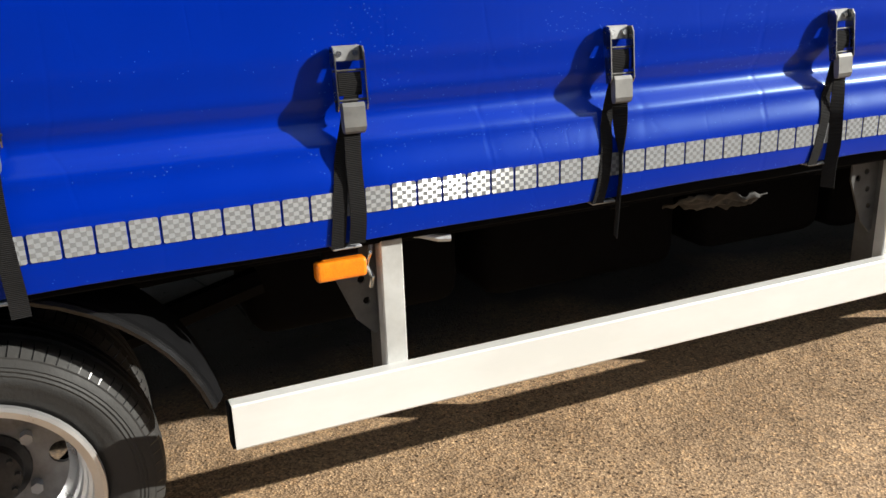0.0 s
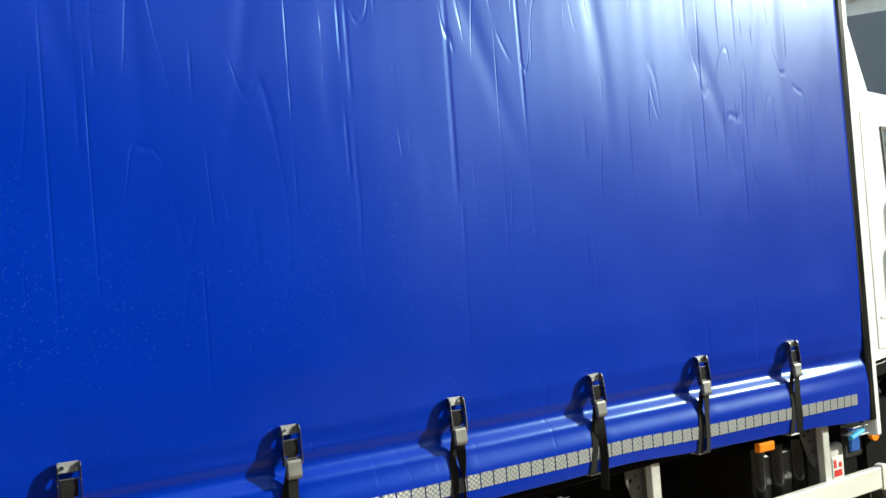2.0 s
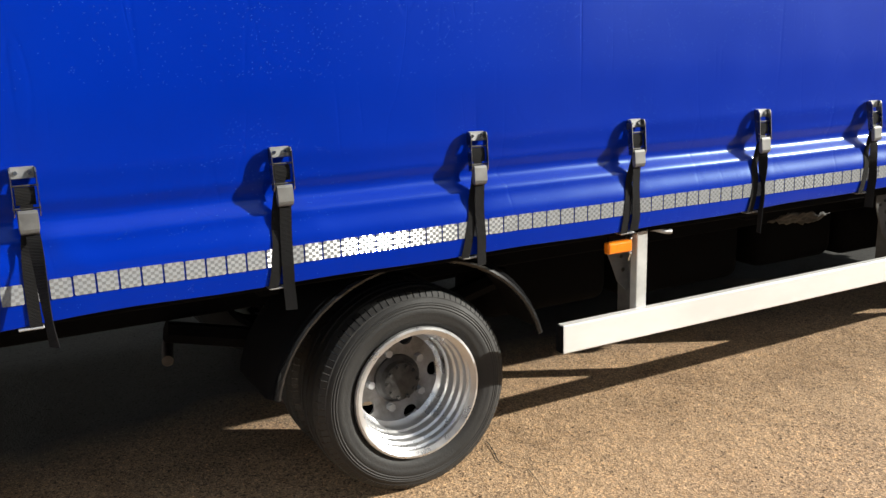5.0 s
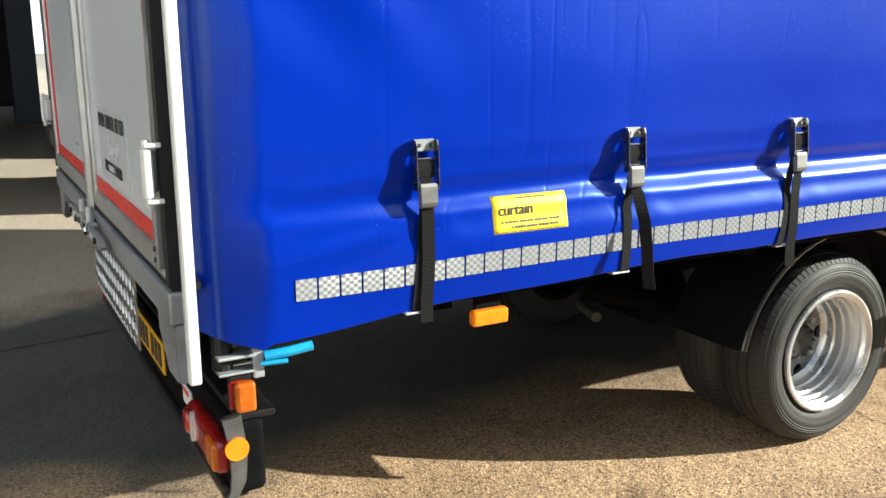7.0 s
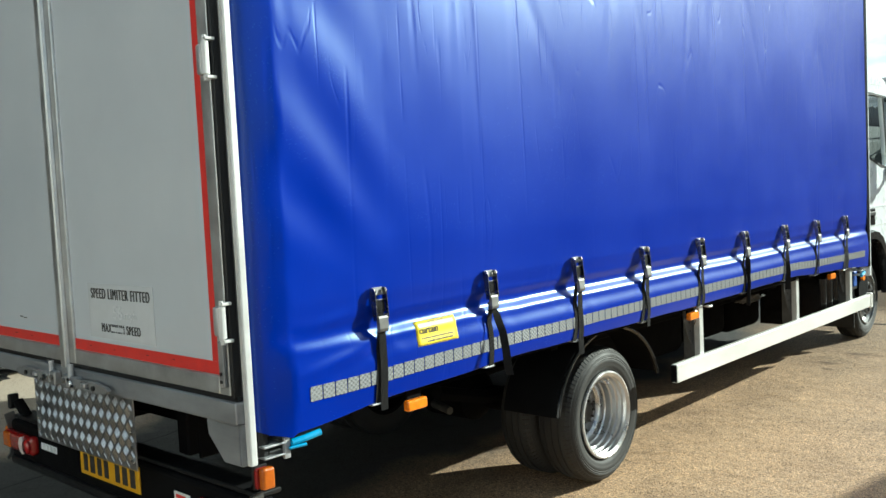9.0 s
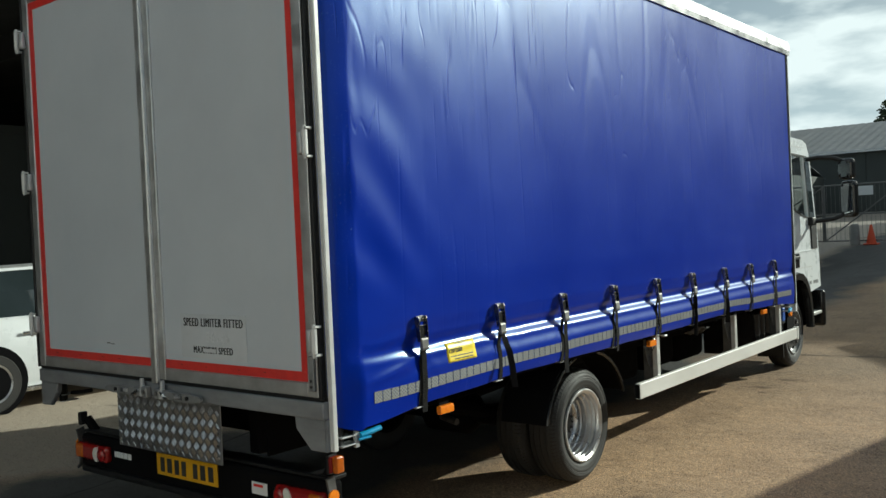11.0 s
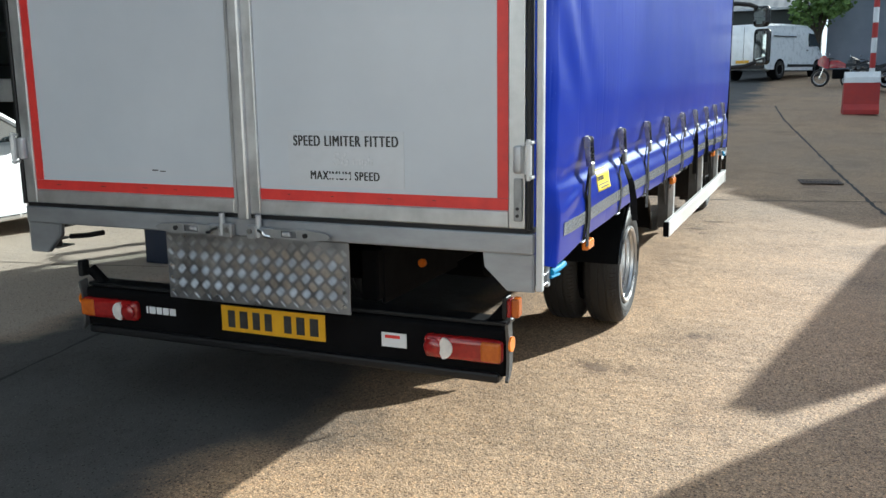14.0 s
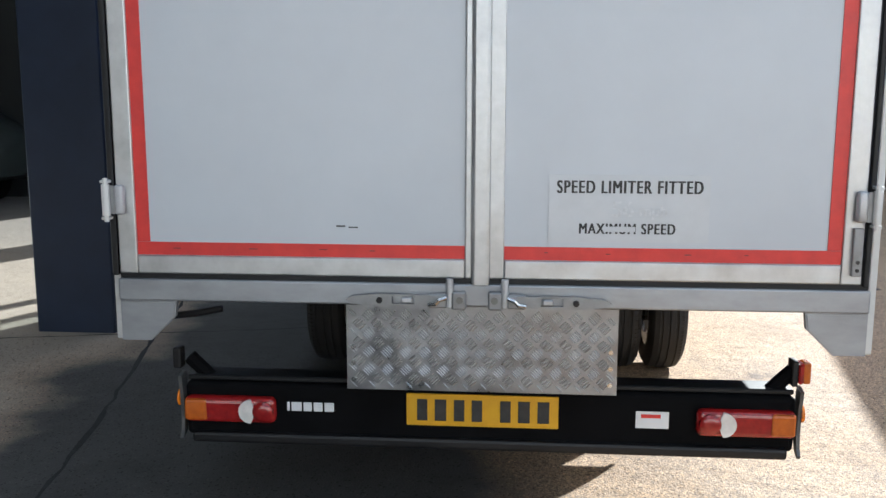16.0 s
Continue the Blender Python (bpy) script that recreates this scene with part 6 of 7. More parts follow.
    for k in range(7):
        part("character_bar", boxes((-0.225 + 0.066 * k, -0.19 + 0.066 * k, 2.094, 2.098, 0.405, 0.475)), M_ink, pl_)
    return c


car("parked_car", "white hatchback parked beside the workshop opening", at_ground(-6.05, 2.75, 0), M_white)
car("parked_car", "dark blue saloon car parked by the white building", at_ground(-3.05, 18.02, 197, size=0.93), M_navycar)


def van(m, paint=M_white, label="white panel van parked by the far fence"):
    v = thing("van", label, "van", m)
    secs = []
    for y, w, zl, zt in ((-2.45, 0.86, 0.42, 1.86), (-2.40, 0.92, 0.34, 1.95), (-1.0, 0.95, 0.30, 1.99), (0.9, 0.95, 0.30, 1.97), (1.25, 0.94, 0.30, 1.86), (1.85, 0.92, 0.32, 1.22), (2.25, 0.86, 0.34, 1.02), (2.42, 0.70, 0.40, 0.80)):
        secs.append([(-w, y, zl), (w, y, zl), (w, y, zt * 0.55), (w * 0.90, y, zt - 0.08), (w * 0.80, y, zt), (-w * 0.80, y, zt), (-w * 0.90, y, zt - 0.08), (-w, y, zt * 0.55)])
    b = part("body", loft(secs), paint, v, smooth=40)
    for s in (1, -1):
        part("cab_window", plate([(0.75, 1.18), (0.75, 1.68), (1.15, 1.66), (1.62, 1.22)], depth=s * 0.03, plane="yz", at=s * 0.91), M_glass, b)
        part("side_rail", boxes((min(s * 0.93, s * 0.97), max(s * 0.93, s * 0.97), -0.9, 1.4, 0.42, 0.52), bevel=0.01), M_plastic, b)
        part("load_rail", boxes((min(s * 0.935, s * 0.958), max(s * 0.935, s * 0.958), -2.0, -0.3, 1.50, 1.54)), M_plastic, b)
        part("rear_lamp", boxes((min(s * 0.80, s * 0.93), max(s * 0.80, s * 0.93), -2.47, -2.38, 0.85, 1.3), bevel=0.02), M_redlens, b)
        part("door_handle", boxes((min(s * 0.94, s * 0.97), max(s * 0.94, s * 0.97), 0.55, 0.68, 1.02, 1.06), bevel=0.008), M_plastic, b)
        for yy in (1.55, -1.5):
            part("wheel_arch", rod((s * 0.72, yy, 0.34), (s * 0.957, yy, 0.34), 0.38, 28), M_black, b)
            wheel_parts(v, s * 0.86, yy, 0.33, s, 0.2, 0.6, 5)
    part("door_split", boxes((-0.006, 0.006, -2.458, -2.44, 0.5, 1.85)), M_plastic, b)
    part("rear_bumper", boxes((-0.85, 0.85, -2.50, -2.40, 0.36, 0.50), bevel=0.02), M_plastic, b)
    part("number_plate", boxes((-0.26, 0.26, -2.515, -2.50, 0.56, 0.67)), M_yellow, b)
    part("windscreen", loft([[(-0.80, y, z), (0.80, y, z), (0.80, y + 0.03, z), (-0.80, y + 0.03, z)] for y, z in ((1.80, 1.28), (1.34, 1.80))]), M_glass, b)


van(at_ground(0.15, 34.2, -24))
M_vangreen = mat("dark_green_van_paint", (0.035, 0.042, 0.038), (0.028, 0.034, 0.031), 2, 0.3, 0, 0, coat=0.4)
van(at_ground(-9.35, 8.6, -90, size=1.1), M_vangreen, "dark green van standing in the workshop bay")


def box_lorry(name, label, m, body_mat, deflector=True, body_len=4.5, body_top=3.3):
    """A small lorry heading +y with its front at y = 0."""
    v = thing(name, label, "lorry", m)
    secs = []
    for y, w, zt in ((0.02, 0.92, 1.25), (-0.10, 0.98, 1.45), (-0.42, 1.0, 2.18), (-0.62, 1.0, 2.36), (-1.2, 1.0, 2.42), (-1.62, 1.0, 2.38)):
        secs.append([(-w, y, 0.55), (w, y, 0.55), (w, y, min(zt - 0.1, 1.35)), (w * 0.95, y, zt - 0.05), (w * 0.87, y, zt), (-w * 0.87, y, zt), (-w * 0.95, y, zt - 0.05), (-w, y, min(zt - 0.1, 1.35))])
    cab = part("cab", loft(secs), M_white, v, smooth=40)
    part("windscreen", loft([[(-0.86, y, z), (0.86, y, z), (0.86, y + 0.03, z + 0.01), (-0.86, y + 0.03, z + 0.01)] for y, z in ((-0.10, 1.46), (-0.41, 2.12))]), M_glass, cab)
    part("bumper", boxes((-0.99, 0.99, -0.06, 0.07, 0.42, 0.72), bevel=0.03, seg=2), M_white, cab)
    for s in (1, -1):
        part("side_window", plate([(-0.42, 1.42), (-0.60, 2.10), (-1.18, 2.16), (-1.20, 1.60), (-0.9, 1.50)], depth=s * 0.035, plane="yz", at=s * 0.965), M_glass, cab)
        part("door_handle", boxes((min(s * 0.995, s * 1.015), max(s * 0.995, s * 1.015), -1.18, -0.98, 1.26, 1.30), bevel=0.006), M_plastic, cab)
        part("door_mirror", boxes((min(s * 1.06, s * 1.20), max(s * 1.06, s * 1.20), -0.12, 0.02, 1.55, 1.98), bevel=0.03, seg=2), M_plastic, cab)
        part("mirror_arm", pipe([(s * 0.98, -0.2, 2.0), (s * 1.12, -0.06, 1.98)], 0.02, 6), M_plastic, cab)
        part("headlight", boxes((min(s * 0.6, s * 0.9), max(s * 0.6, s * 0.9), 0.0, 0.05, 0.78, 0.96), bevel=0.02), M_clearlens, cab)
        part("wheel_arch", rod((s * 0.75, -0.95, 0.40), (s * 1.008, -0.95, 0.40), 0.50, 28), M_plastic, cab)
        wheel_parts(v, s * 0.90, -0.95, 0.375, s, 0.22, 0.6, 6)
        wheel_parts(v, s * 0.92, -body_len - 0.4, 0.375, s, 0.24, 0.6, 6)
        part("side_rail", boxes((min(s * 1.12, s * 1.15), max(s * 1.12, s * 1.15), -body_len + 0.3, -2.0, 0.50, 0.60), bevel=0.005), M_rail, v)
    part("chassis", boxes((-0.4, 0.4, -body_len - 1.6, -1.4, 0.50, 0.75)), M_black, v)
    if deflector:
        part("air_deflector", loft([[(-0.92, y, 2.36), (0.92, y, 2.36), (0.92, y, zt), (-0.92, y, zt)] for y, zt in ((-0.70, 2.44), (-1.1, 2.80), (-1.45, 3.12), (-1.60, 3.15))]), M_white, v, smooth=30)
    bx = part("box_body", boxes((-1.18, 1.18, -body_len - 1.75, -1.78, 0.92, body_top), bevel=0.02), body_mat, v)
    for s in (1, -1):
        part("corner_post", boxes((min(s * 1.12, s * 1.195), max(s * 1.12, s * 1.195), -1.80, -1.73, 0.80, body_top + 0.02), bevel=0.006), M_white, bx)
    part("top_rail", boxes((-1.195, 1.195, -1.81, -1.72, body_top, body_top + 0.05), bevel=0.006), M_white, bx)
    return v


box_lorry("small_lorry", "white small lorry with a dark grey curtain body", at_ground(5.45, 26.2, 90), M_greybody)
box_lorry("small_lorry", "white small lorry with a white box body", at_ground(3.95, 28.8, 90), M_white)


# unseen wall with a raked end, added to cast the pointed yard shadow
RAKE = [(0.0, 3.06), (-0.62, 2.10), (-0.62, -0.2), (4.2, -0.2), (4.2, 3.06)]
bm = plate(RAKE, depth=0.22, plane="yz", at=0.0)
bmesh.ops.transform(bm, matrix=Matrix.Translation((5.49, 7.57, 0)) @ Matrix.Rotation(radians(-10.5), 4, "Z"), verts=bm.verts)
tagged(part("shadow_wall", bm, M_concrete), "unseen concrete wall with a raked end, added for its shadow", "wall", kind="structure")
# this and the next lorry are placed to cast shadows on the yard
box_lorry("small_lorry", "unseen small lorry with a grey curtain body, placed for its shadow", at_ground(6.01, -0.55, 180), M_greybody)
box_lorry("small_lorry", "white small lorry with a slate grey box body", at_ground(10.5, 18.1, -49), M_greybody, body_top=3.4)


# ---- low things in the yard ----
def water_barrier(x, y, turn):
    b = thing("water_barrier", "red and white plastic water-filled road barrier", "barrier", at_ground(x, y, turn), "road barriers")
    secs = [[(-0.36, -d, z), (0.36, -d, z), (0.36, d, z), (-0.36, d, z)] for d, z in ((0.26, 0.0), (0.26, 0.10), (0.16, 0.22), (0.14, 0.68))]
    part("red_base", loft(secs), M_barred, b)
    part("white_top", loft([[(-0.36, -d, z), (0.36, -d, z), (0.36, d, z), (-0.36, d, z)] for d, z in ((0.14, 0.684), (0.13, 0.80), (0.07, 0.92))]), M_white, b)
    return b


water_barrier(2.77, 18.95, 4)
pole = thing("striped_pole", "red and white banded warning pole", "pole", at_ground(2.98, 19.45))
for k in range(9):
    part("band", lathe([(0.33 * k, 0.001), (0.33 * k, 0.06), (0.33 * k + 0.327, 0.06), (0.33 * k + 0.327, 0.001)], (0, 0, 0), 16, "z"), M_barred if k % 2 else M_white, pole)


def cone(x, y, h=0.55):
    c = thing("traffic_cone", "plain orange plastic traffic cone by the gate", "cone", at_ground(x, y), "traffic cones")
    part("base", boxes((-0.17, 0.17, -0.17, 0.17, 0.0, 0.035), bevel=0.012), M_orange, c)
    part("body", lathe([(0.03, 0.125), (h, 0.028), (h, 0.001)], (0, 0, 0), 20, "z"), M_orange, c, smooth=30)


cone(-1.81, 22.45, 0.52)
cone(-0.86, 22.45, 0.40)

bol = thing("bollard", "short grey concrete bollard", "bollard", at_ground(-2.22, 22.5))
part("shaft", lathe([(0, 0.12), (0.50, 0.115), (0.55, 0.08), (0.56, 0.001)], (0, 0, 0), 18, "z"), M_concrete, bol, smooth=35)


def gate_panel(x0, x1, y, top):
    z0 = yard(x0, y)
    f = thing("mesh_gate", "tall grey steel mesh gate across the yard end", "gate", Matrix.Translation((x0, y, z0)), "mesh gates")
    w = x1 - x0
    fr = bmesh.new()
    tube(fr, (0, 0, 0.08), (0, 0, top), 0.025, 8)
    tube(fr, (w, 0, 0.08), (w, 0, top), 0.025, 8)
    for z in (0.10, top * 0.5, top - 0.02):
        tube(fr, (0, 0, z), (w, 0, z), 0.02, 8)
    tube(fr, (0, 0, 0.1), (w, 0, top * 0.95), 0.018, 8)
    part("frame", fr, M_lever, f)
    k = 0.06
    while k < w:
        part("bar", boxes((k - 0.004, k + 0.004, -0.004, 0.004, 0.1, top - 0.02)), M_lever, f)
        k += 0.11
    return f


gate_panel(-3.0, -1.08, 22.65, 1.62)
g2 = gate_panel(-5.6, -3.05, 22.65, 1.62)
sg = thing("gate_sign", "blank white sign wired to the gate", "sign", Matrix.Translation((-2.0, 22.60, yard(-2, 22.6) + 1.42)))
part("board", boxes((-0.24, 0.24, -0.006, 0.006, -0.12, 0.12), bevel=0.004), M_sticker, sg)
gp = thing("gate_post", "tall round galvanised gate post", "post", at_ground(-1.05, 22.6))
part("tube", lathe([(-0.05, 0.10), (2.03, 0.10), (2.05, 0.085), (2.05, 0.001)], (0, 0, 0), 20, "z"), M_galv, gp, smooth=35)


def motorbike(x, y, turn, paint):
    b = thing("motorbike", "parked motorbike with a dark frame and fairing", "motorbike", at_ground(x, y, turn, size=0.9), "parked motorbikes")
    for yy in (0.70, -0.70):
        part("wheel", lathe([(-0.06, 0.24), (-0.07, 0.28), (-0.04, 0.315), (0.04, 0.315), (0.07, 0.28), (0.06, 0.24)], (0, yy, 0.315), 28), M_rubber, b, smooth=35)
        part("rim", lathe([(-0.05, 0.24), (-0.02, 0.22), (0.02, 0.22), (0.05, 0.24)], (0, yy, 0.315), 24), M_rim, b)
        part("brake_disc", rod((-0.06, yy, 0.315), (0.06, yy, 0.315), 0.05, 12), M_galv, b)
    part("engine", boxes((-0.17, 0.17, -0.25, 0.28, 0.28, 0.62), bevel=0.05, seg=2), M_black, b)
    part("fuel_tank", loft([[(-w, y_, 0.66), (w, y_, 0.66), (w, y_, 0.78), (w * 0.5, y_, z), (-w * 0.5, y_, z), (-w, y_, 0.78)] for y_, w, z in ((-0.15, 0.10, 0.80), (0.1, 0.16, 0.93), (0.35, 0.15, 0.94), (0.45, 0.08, 0.84))]), paint, b, smooth=40)
    part("seat", loft([[(-w, y_, z - 0.08), (w, y_, z - 0.08), (w * 0.8, y_, z), (-w * 0.8, y_, z)] for y_, w, z in ((-0.15, 0.12, 0.80), (-0.45, 0.14, 0.80), (-0.8, 0.10, 0.90))]), M_plastic, b, smooth=40)
    part("fairing", loft([[(-w, y_, z0), (w, y_, z0), (w * 0.6, y_, z1), (-w * 0.6, y_, z1)] for y_, w, z0, z1 in ((0.40, 0.18, 0.62, 1.0), (0.62, 0.17, 0.70, 1.12), (0.80, 0.07, 0.78, 0.95))]), paint, b, smooth=40)
    for s in (1, -1):
        part("fork", rod((s * 0.09, 0.70, 0.32), (s * 0.08, 0.48, 0.95), 0.025, 8), M_chrome, b)
        part("handlebar", pipe([(s * 0.05, 0.46, 0.98), (s * 0.25, 0.44, 1.02), (s * 0.36, 0.34, 1.0)], 0.014, 6), M_plastic, b)
        part("mirror", boxes((min(s * 0.28, s * 0.38), max(s * 0.28, s * 0.38), 0.48, 0.50, 1.12, 1.18), bevel=0.008), M_chrome, b)
    part("exhaust", rod((0.15, -0.1, 0.30), (0.17, -0.75, 0.45), 0.045, 12), M_chrome, b)


motorbike(2.45, 28.6, 78, M_redlens)
motorbike(3.25, 29.3, 60, M_gloss_black)
motorbike(3.75, 29.9, 75, M_gloss_black)

# drain grate
dg = thing("drain_grate", "square rusty iron drain grate in the yard", "grate", at_ground(2.08, 9.05, 8, 0.003))
part("grate_frame", plate([(-0.24, -0.24), (0.24, -0.24), (0.24, 0.24), (-0.24, 0.24)], [[(-0.20, -0.20), (0.20, -0.20), (0.20, 0.20), (-0.20, 0.20)]], depth=0.008, plane="xy", at=0.0), M_rust, dg)
part("grate_well", boxes((-0.20, 0.20, -0.20, 0.20, -0.003, 0.001)), M_black, dg)
for k in range(9):
    part("grate_bar", boxes((-0.19 + 0.044 * k, -0.165 + 0.044 * k, -0.2, 0.2, 0.001, 0.008)), M_rust, dg)


# slab joints and cracks, filled with tar
def joint(pts, w=0.011, seed=1):
    rnd = random.Random(seed)
    bm = bmesh.new()
    fine = []
    for (xa, ya), (xb, yb) in zip(pts, pts[1:]):
        n_ = max(2, int(math.hypot(xb - xa, yb - ya) / 0.12))
        fine += [(xa + (xb - xa) * k / n_, ya + (yb - ya) * k / n_) for k in range(n_)]
    fine.append(pts[-1])
    rows_ = []
    for k, (x, y_) in enumerate(fine):
        x2, y2 = fine[min(k + 1, len(fine) - 1)]
        x1, y1 = fine[max(k - 1, 0)]
        d = Vector((x2 - x1, y2 - y1)).normalized()
        j = rnd.uniform(-0.012, 0.012)
        ww = w * rnd.uniform(0.4, 1.1)
        rows_.append([bm.verts.new((x - d.y * (q * ww + j), y_ + d.x * (q * ww + j), yard(x, y_) + 0.0035)) for q in (-0.5, 0.5)])
    for a, b in zip(rows_, rows_[1:]):
        bm.faces.new((a[0], b[0], b[1], a[1]))
    tagged(part("slab_joint", bm, M_tar), "dark tar-filled joint in the yard surface", "joint", kind="structure")


joint([(3.1, 4.6), (2.62, 7.47), (1.97, 12.3), (1.28, 17.4), (0.9, 21.0)], 0.05, 1)
joint([(-0.6, 7.35), (0.8, 7.43), (1.6, 7.5), (2.72, 7.69), (4.4, 7.9)], 0.035, 2)
joint([(-1.55, -0.9), (-1.64, -0.15), (-1.85, 1.0), (-2.25, 2.75), (-2.6, 4.6)], 0.03, 3)
joint([(-4.6, 2.35), (-3.7, 2.5), (-1.9, 2.9), (-0.6, 3.2)], 0.02, 4)
joint([(0.85, 2.74), (1.0, 2.69), (1.12, 2.74), (1.3, 2.70), (1.42, 2.77), (1.62, 2.80), (1.8, 2.92)], 0.0045, 5)

# ---- workshop beside the lorry ----
def structure(name, bm, material, label, category):
    return tagged(part(name, bm, material), label, category, kind="structure")


for px, py in ((-2.82, 3.05), (-2.82, 9.2), (-17.6, 0.9)):
    structure("column", boxes((px - 0.27, px + 0.27, py - 0.25, py + 0.25, 0.0, 5.2), bevel=0.01), M_navy, "navy painted steel workshop column", "column")
structure("ceiling", boxes((-24, -2.4, -9.0, 9.8, 5.0, 5.25), *[(-23.9, -2.45, y, y + 0.2, 4.6, 5.0) for y in (-6.0, -1.0, 4.0, 9.0)]), M_darkwall, "dark steel workshop roof and beams", "ceiling")
structure("wall_west", boxes((-24.2, -24, -9, 1.2, 0, 5.0), (-24.2, -24, 3.2, 9.8, 0, 5.0), (-24.2, -24, 1.2, 3.2, 3.2, 5.0)), M_darkwall, "dark sheeted workshop wall", "wall")
structure("wall_north", boxes((-24, -5.0, 9.8, 10.0, 0, 5.0)), M_darkwall, "dark sheeted workshop wall", "wall")
structure("wall_south", boxes((-24, -4.5, -9.2, -9.0, 0, 5.0)), M_darkwall, "dark sheeted workshop wall", "wall")
structure("fascia", boxes((-2.4, -2.3, -9.0, 9.8, 4.55, 5.3)), M_darkwall, "dark roof fascia", "trim")
# long low wall with rails at the rear of the workshop bay
structure("wall_bay", boxes((-12.1, -12.0, 4.2, 9.6, 0.0, 3.75), (-12.15, -11.95, 4.2, 9.6, 3.75, 3.9)), M_shed, "dark panelled bay wall", "wall")
mc = thing("workshop_machine", "dark upright workshop machine on a pale plinth", "machine", Matrix.Translation((-12.4, 1.25, 0)))
part("plinth", boxes((-0.4, 0.4, -0.4, 0.5, 0, 0.28), bevel=0.02), M_concrete, mc)
part("cabinet", boxes((-0.35, 0.35, -0.3, 0.45, 0.28, 1.78), bevel=0.05, seg=2), M_greybody, mc)
part("head", boxes((-0.2, 0.2, -0.05, 0.35, 1.78, 2.2), bevel=0.06, seg=2), M_black, mc)
part("notice", boxes((0.35, 0.356, -0.05, 0.12, 1.35, 1.55)), M_sticker, mc)
part("pipe", pipe([(0.1, -0.1, 1.75), (0.1, -0.12, 2.3), (0.1, 0.0, 2.42), (0.1, 0.5, 2.36)], 0.05, 8), M_rust, mc, smooth=True)
part("top_rail", boxes((0.34, 0.37, -0.28, 0.43, 1.66, 1.69), bevel=0.004), M_orange, mc)
part("foot_bar", boxes((0.34, 0.42, -0.1, 0.45, 0.42, 0.52), bevel=0.02), M_barred, mc)
part("gauge_panel", boxes((0.345, 0.362, 0.15, 0.36, 0.75, 1.5), bevel=0.006), M_clad, mc)
bench = thing("ramp_beam", "white painted vehicle ramp beam on dark legs", "ramp", Matrix.Translation((-8.1, 7.1, 0)))
part("beam", boxes((-2.6, 1.46, -0.25, 0.25, 1.26, 1.60), bevel=0.02), M_white, bench)
part("beam_end", boxes((1.46, 1.56, -0.25, 0.25, 1.27, 1.59), bevel=0.01), M_galv, bench)
for lx in (-2.3, 1.2):
    part("leg", boxes((lx - 0.1, lx + 0.1, -0.2, 0.2, 0.0, 1.26), bevel=0.01), M_black, bench)

# ---- white building with a grey upper storey ----
bx0, bx1, by0, by1, btop = -13.0, -4.62, 19.3, 22.6, 6.6
bld = thing("office_building", "two-storey white painted brick building with grey cladding", "building", Matrix.Translation((0, 0, 0)))
gb = yard(-5, 19) - 0.3
part("wall", boxes((bx0, bx1, by0 + 0.05, by1, gb, btop)), M_brick, bld)
clad = plate([(-13.0, 6.5), (-13.0, 5.6), (-6.6, 4.55), (-4.60, 3.85), (-4.60, 6.0), (-6.9, 6.3)], depth=-0.12, plane="xz", at=by0 + 0.045)
part("cladding", clad, M_clad, bld, "grey-blue cladding in shade")
part("gutter", pipe([(-13.0, by0 - 0.12, 5.55), (-6.6, by0 - 0.12, 4.5), (-4.58, by0 - 0.12, 3.80)], 0.06, 8), M_plastic, bld)
part("gutter_board", pipe([(-13.0, by0 - 0.05, 5.40), (-6.6, by0 - 0.05, 4.35), (-4.60, by0 - 0.05, 3.66)], 0.05, 6), M_galv, bld)
part("downpipe", pipe([(-4.66, by0 - 0.06, 3.8), (-4.68, by0 - 0.06, 0.5)], 0.05, 8), M_plastic, bld)
part("parapet", boxes((bx0 - 0.05, bx1 + 0.05, by0 - 0.02, by1 + 0.05, btop, btop + 0.08)), M_post, bld)


def window(x0, x1, z0, z1, plane, at, bars=3):
    """A steel-framed window with its panes, set on a wall facing -y (xz) or +x (yz)."""
    def bb(a, b, c, d, o0, o1):
        return (a, b, at + o0, at + o1, c, d) if plane == "xz" else (at + o0, at + o1, a, b, c, d)
    sgn = -1 if plane == "xz" else 1
    o = lambda p, q: (min(sgn * p, sgn * q), max(sgn * p, sgn * q))
    w = part("window", boxes(bb(x0, x1, z0, z1, *o(0.0, 0.012))), M_glass, bld, "steel-framed window")
    fr = boxes(bb(x0 - 0.03, x0 + 0.03, z0, z1, *o(0, 0.04)), bb(x1 - 0.03, x1 + 0.03, z0, z1, *o(0, 0.04)), bb(x0, x1, z1 - 0.03, z1 + 0.03, *o(0, 0.04)))
    part("window_frame", fr, M_white, w)
    for k in range(1, bars):
        z = z0 + (z1 - z0) * k / bars
        part("glazing_bar", boxes(bb(x0, x1, z - 0.025, z + 0.025, *o(0, 0.03))), M_white, w)
    part("window_sill", boxes(bb(x0 - 0.08, x1 + 0.08, z0 - 0.06, z0, *o(0, 0.1))), M_plastic if plane == "xz" else M_post, w)


window(-6.35, -5.55, 2.75, 3.6, "xz", by0 + 0.04, 4)
window(-5.40, -4.95, 1.95, 2.9, "xz", by0 + 0.04, 3)
window(-8.2, -7.2, 2.6, 3.6, "xz", by0 + 0.04, 4)
window(21.0, 22.33, 3.73, 4.85, "yz", bx1, 4)
window(20.85, 22.23, 1.50, 2.45, "yz", bx1, 3)
part("door", boxes((bx1, bx1 + 0.03, 19.62, 20.22, 0.6, 2.5), bevel=0.004), M_clad, bld, "blue-grey door")
part("string_course", boxes((bx1, bx1 + 0.035, by0, by1, 3.27, 3.34)), M_brick, bld)
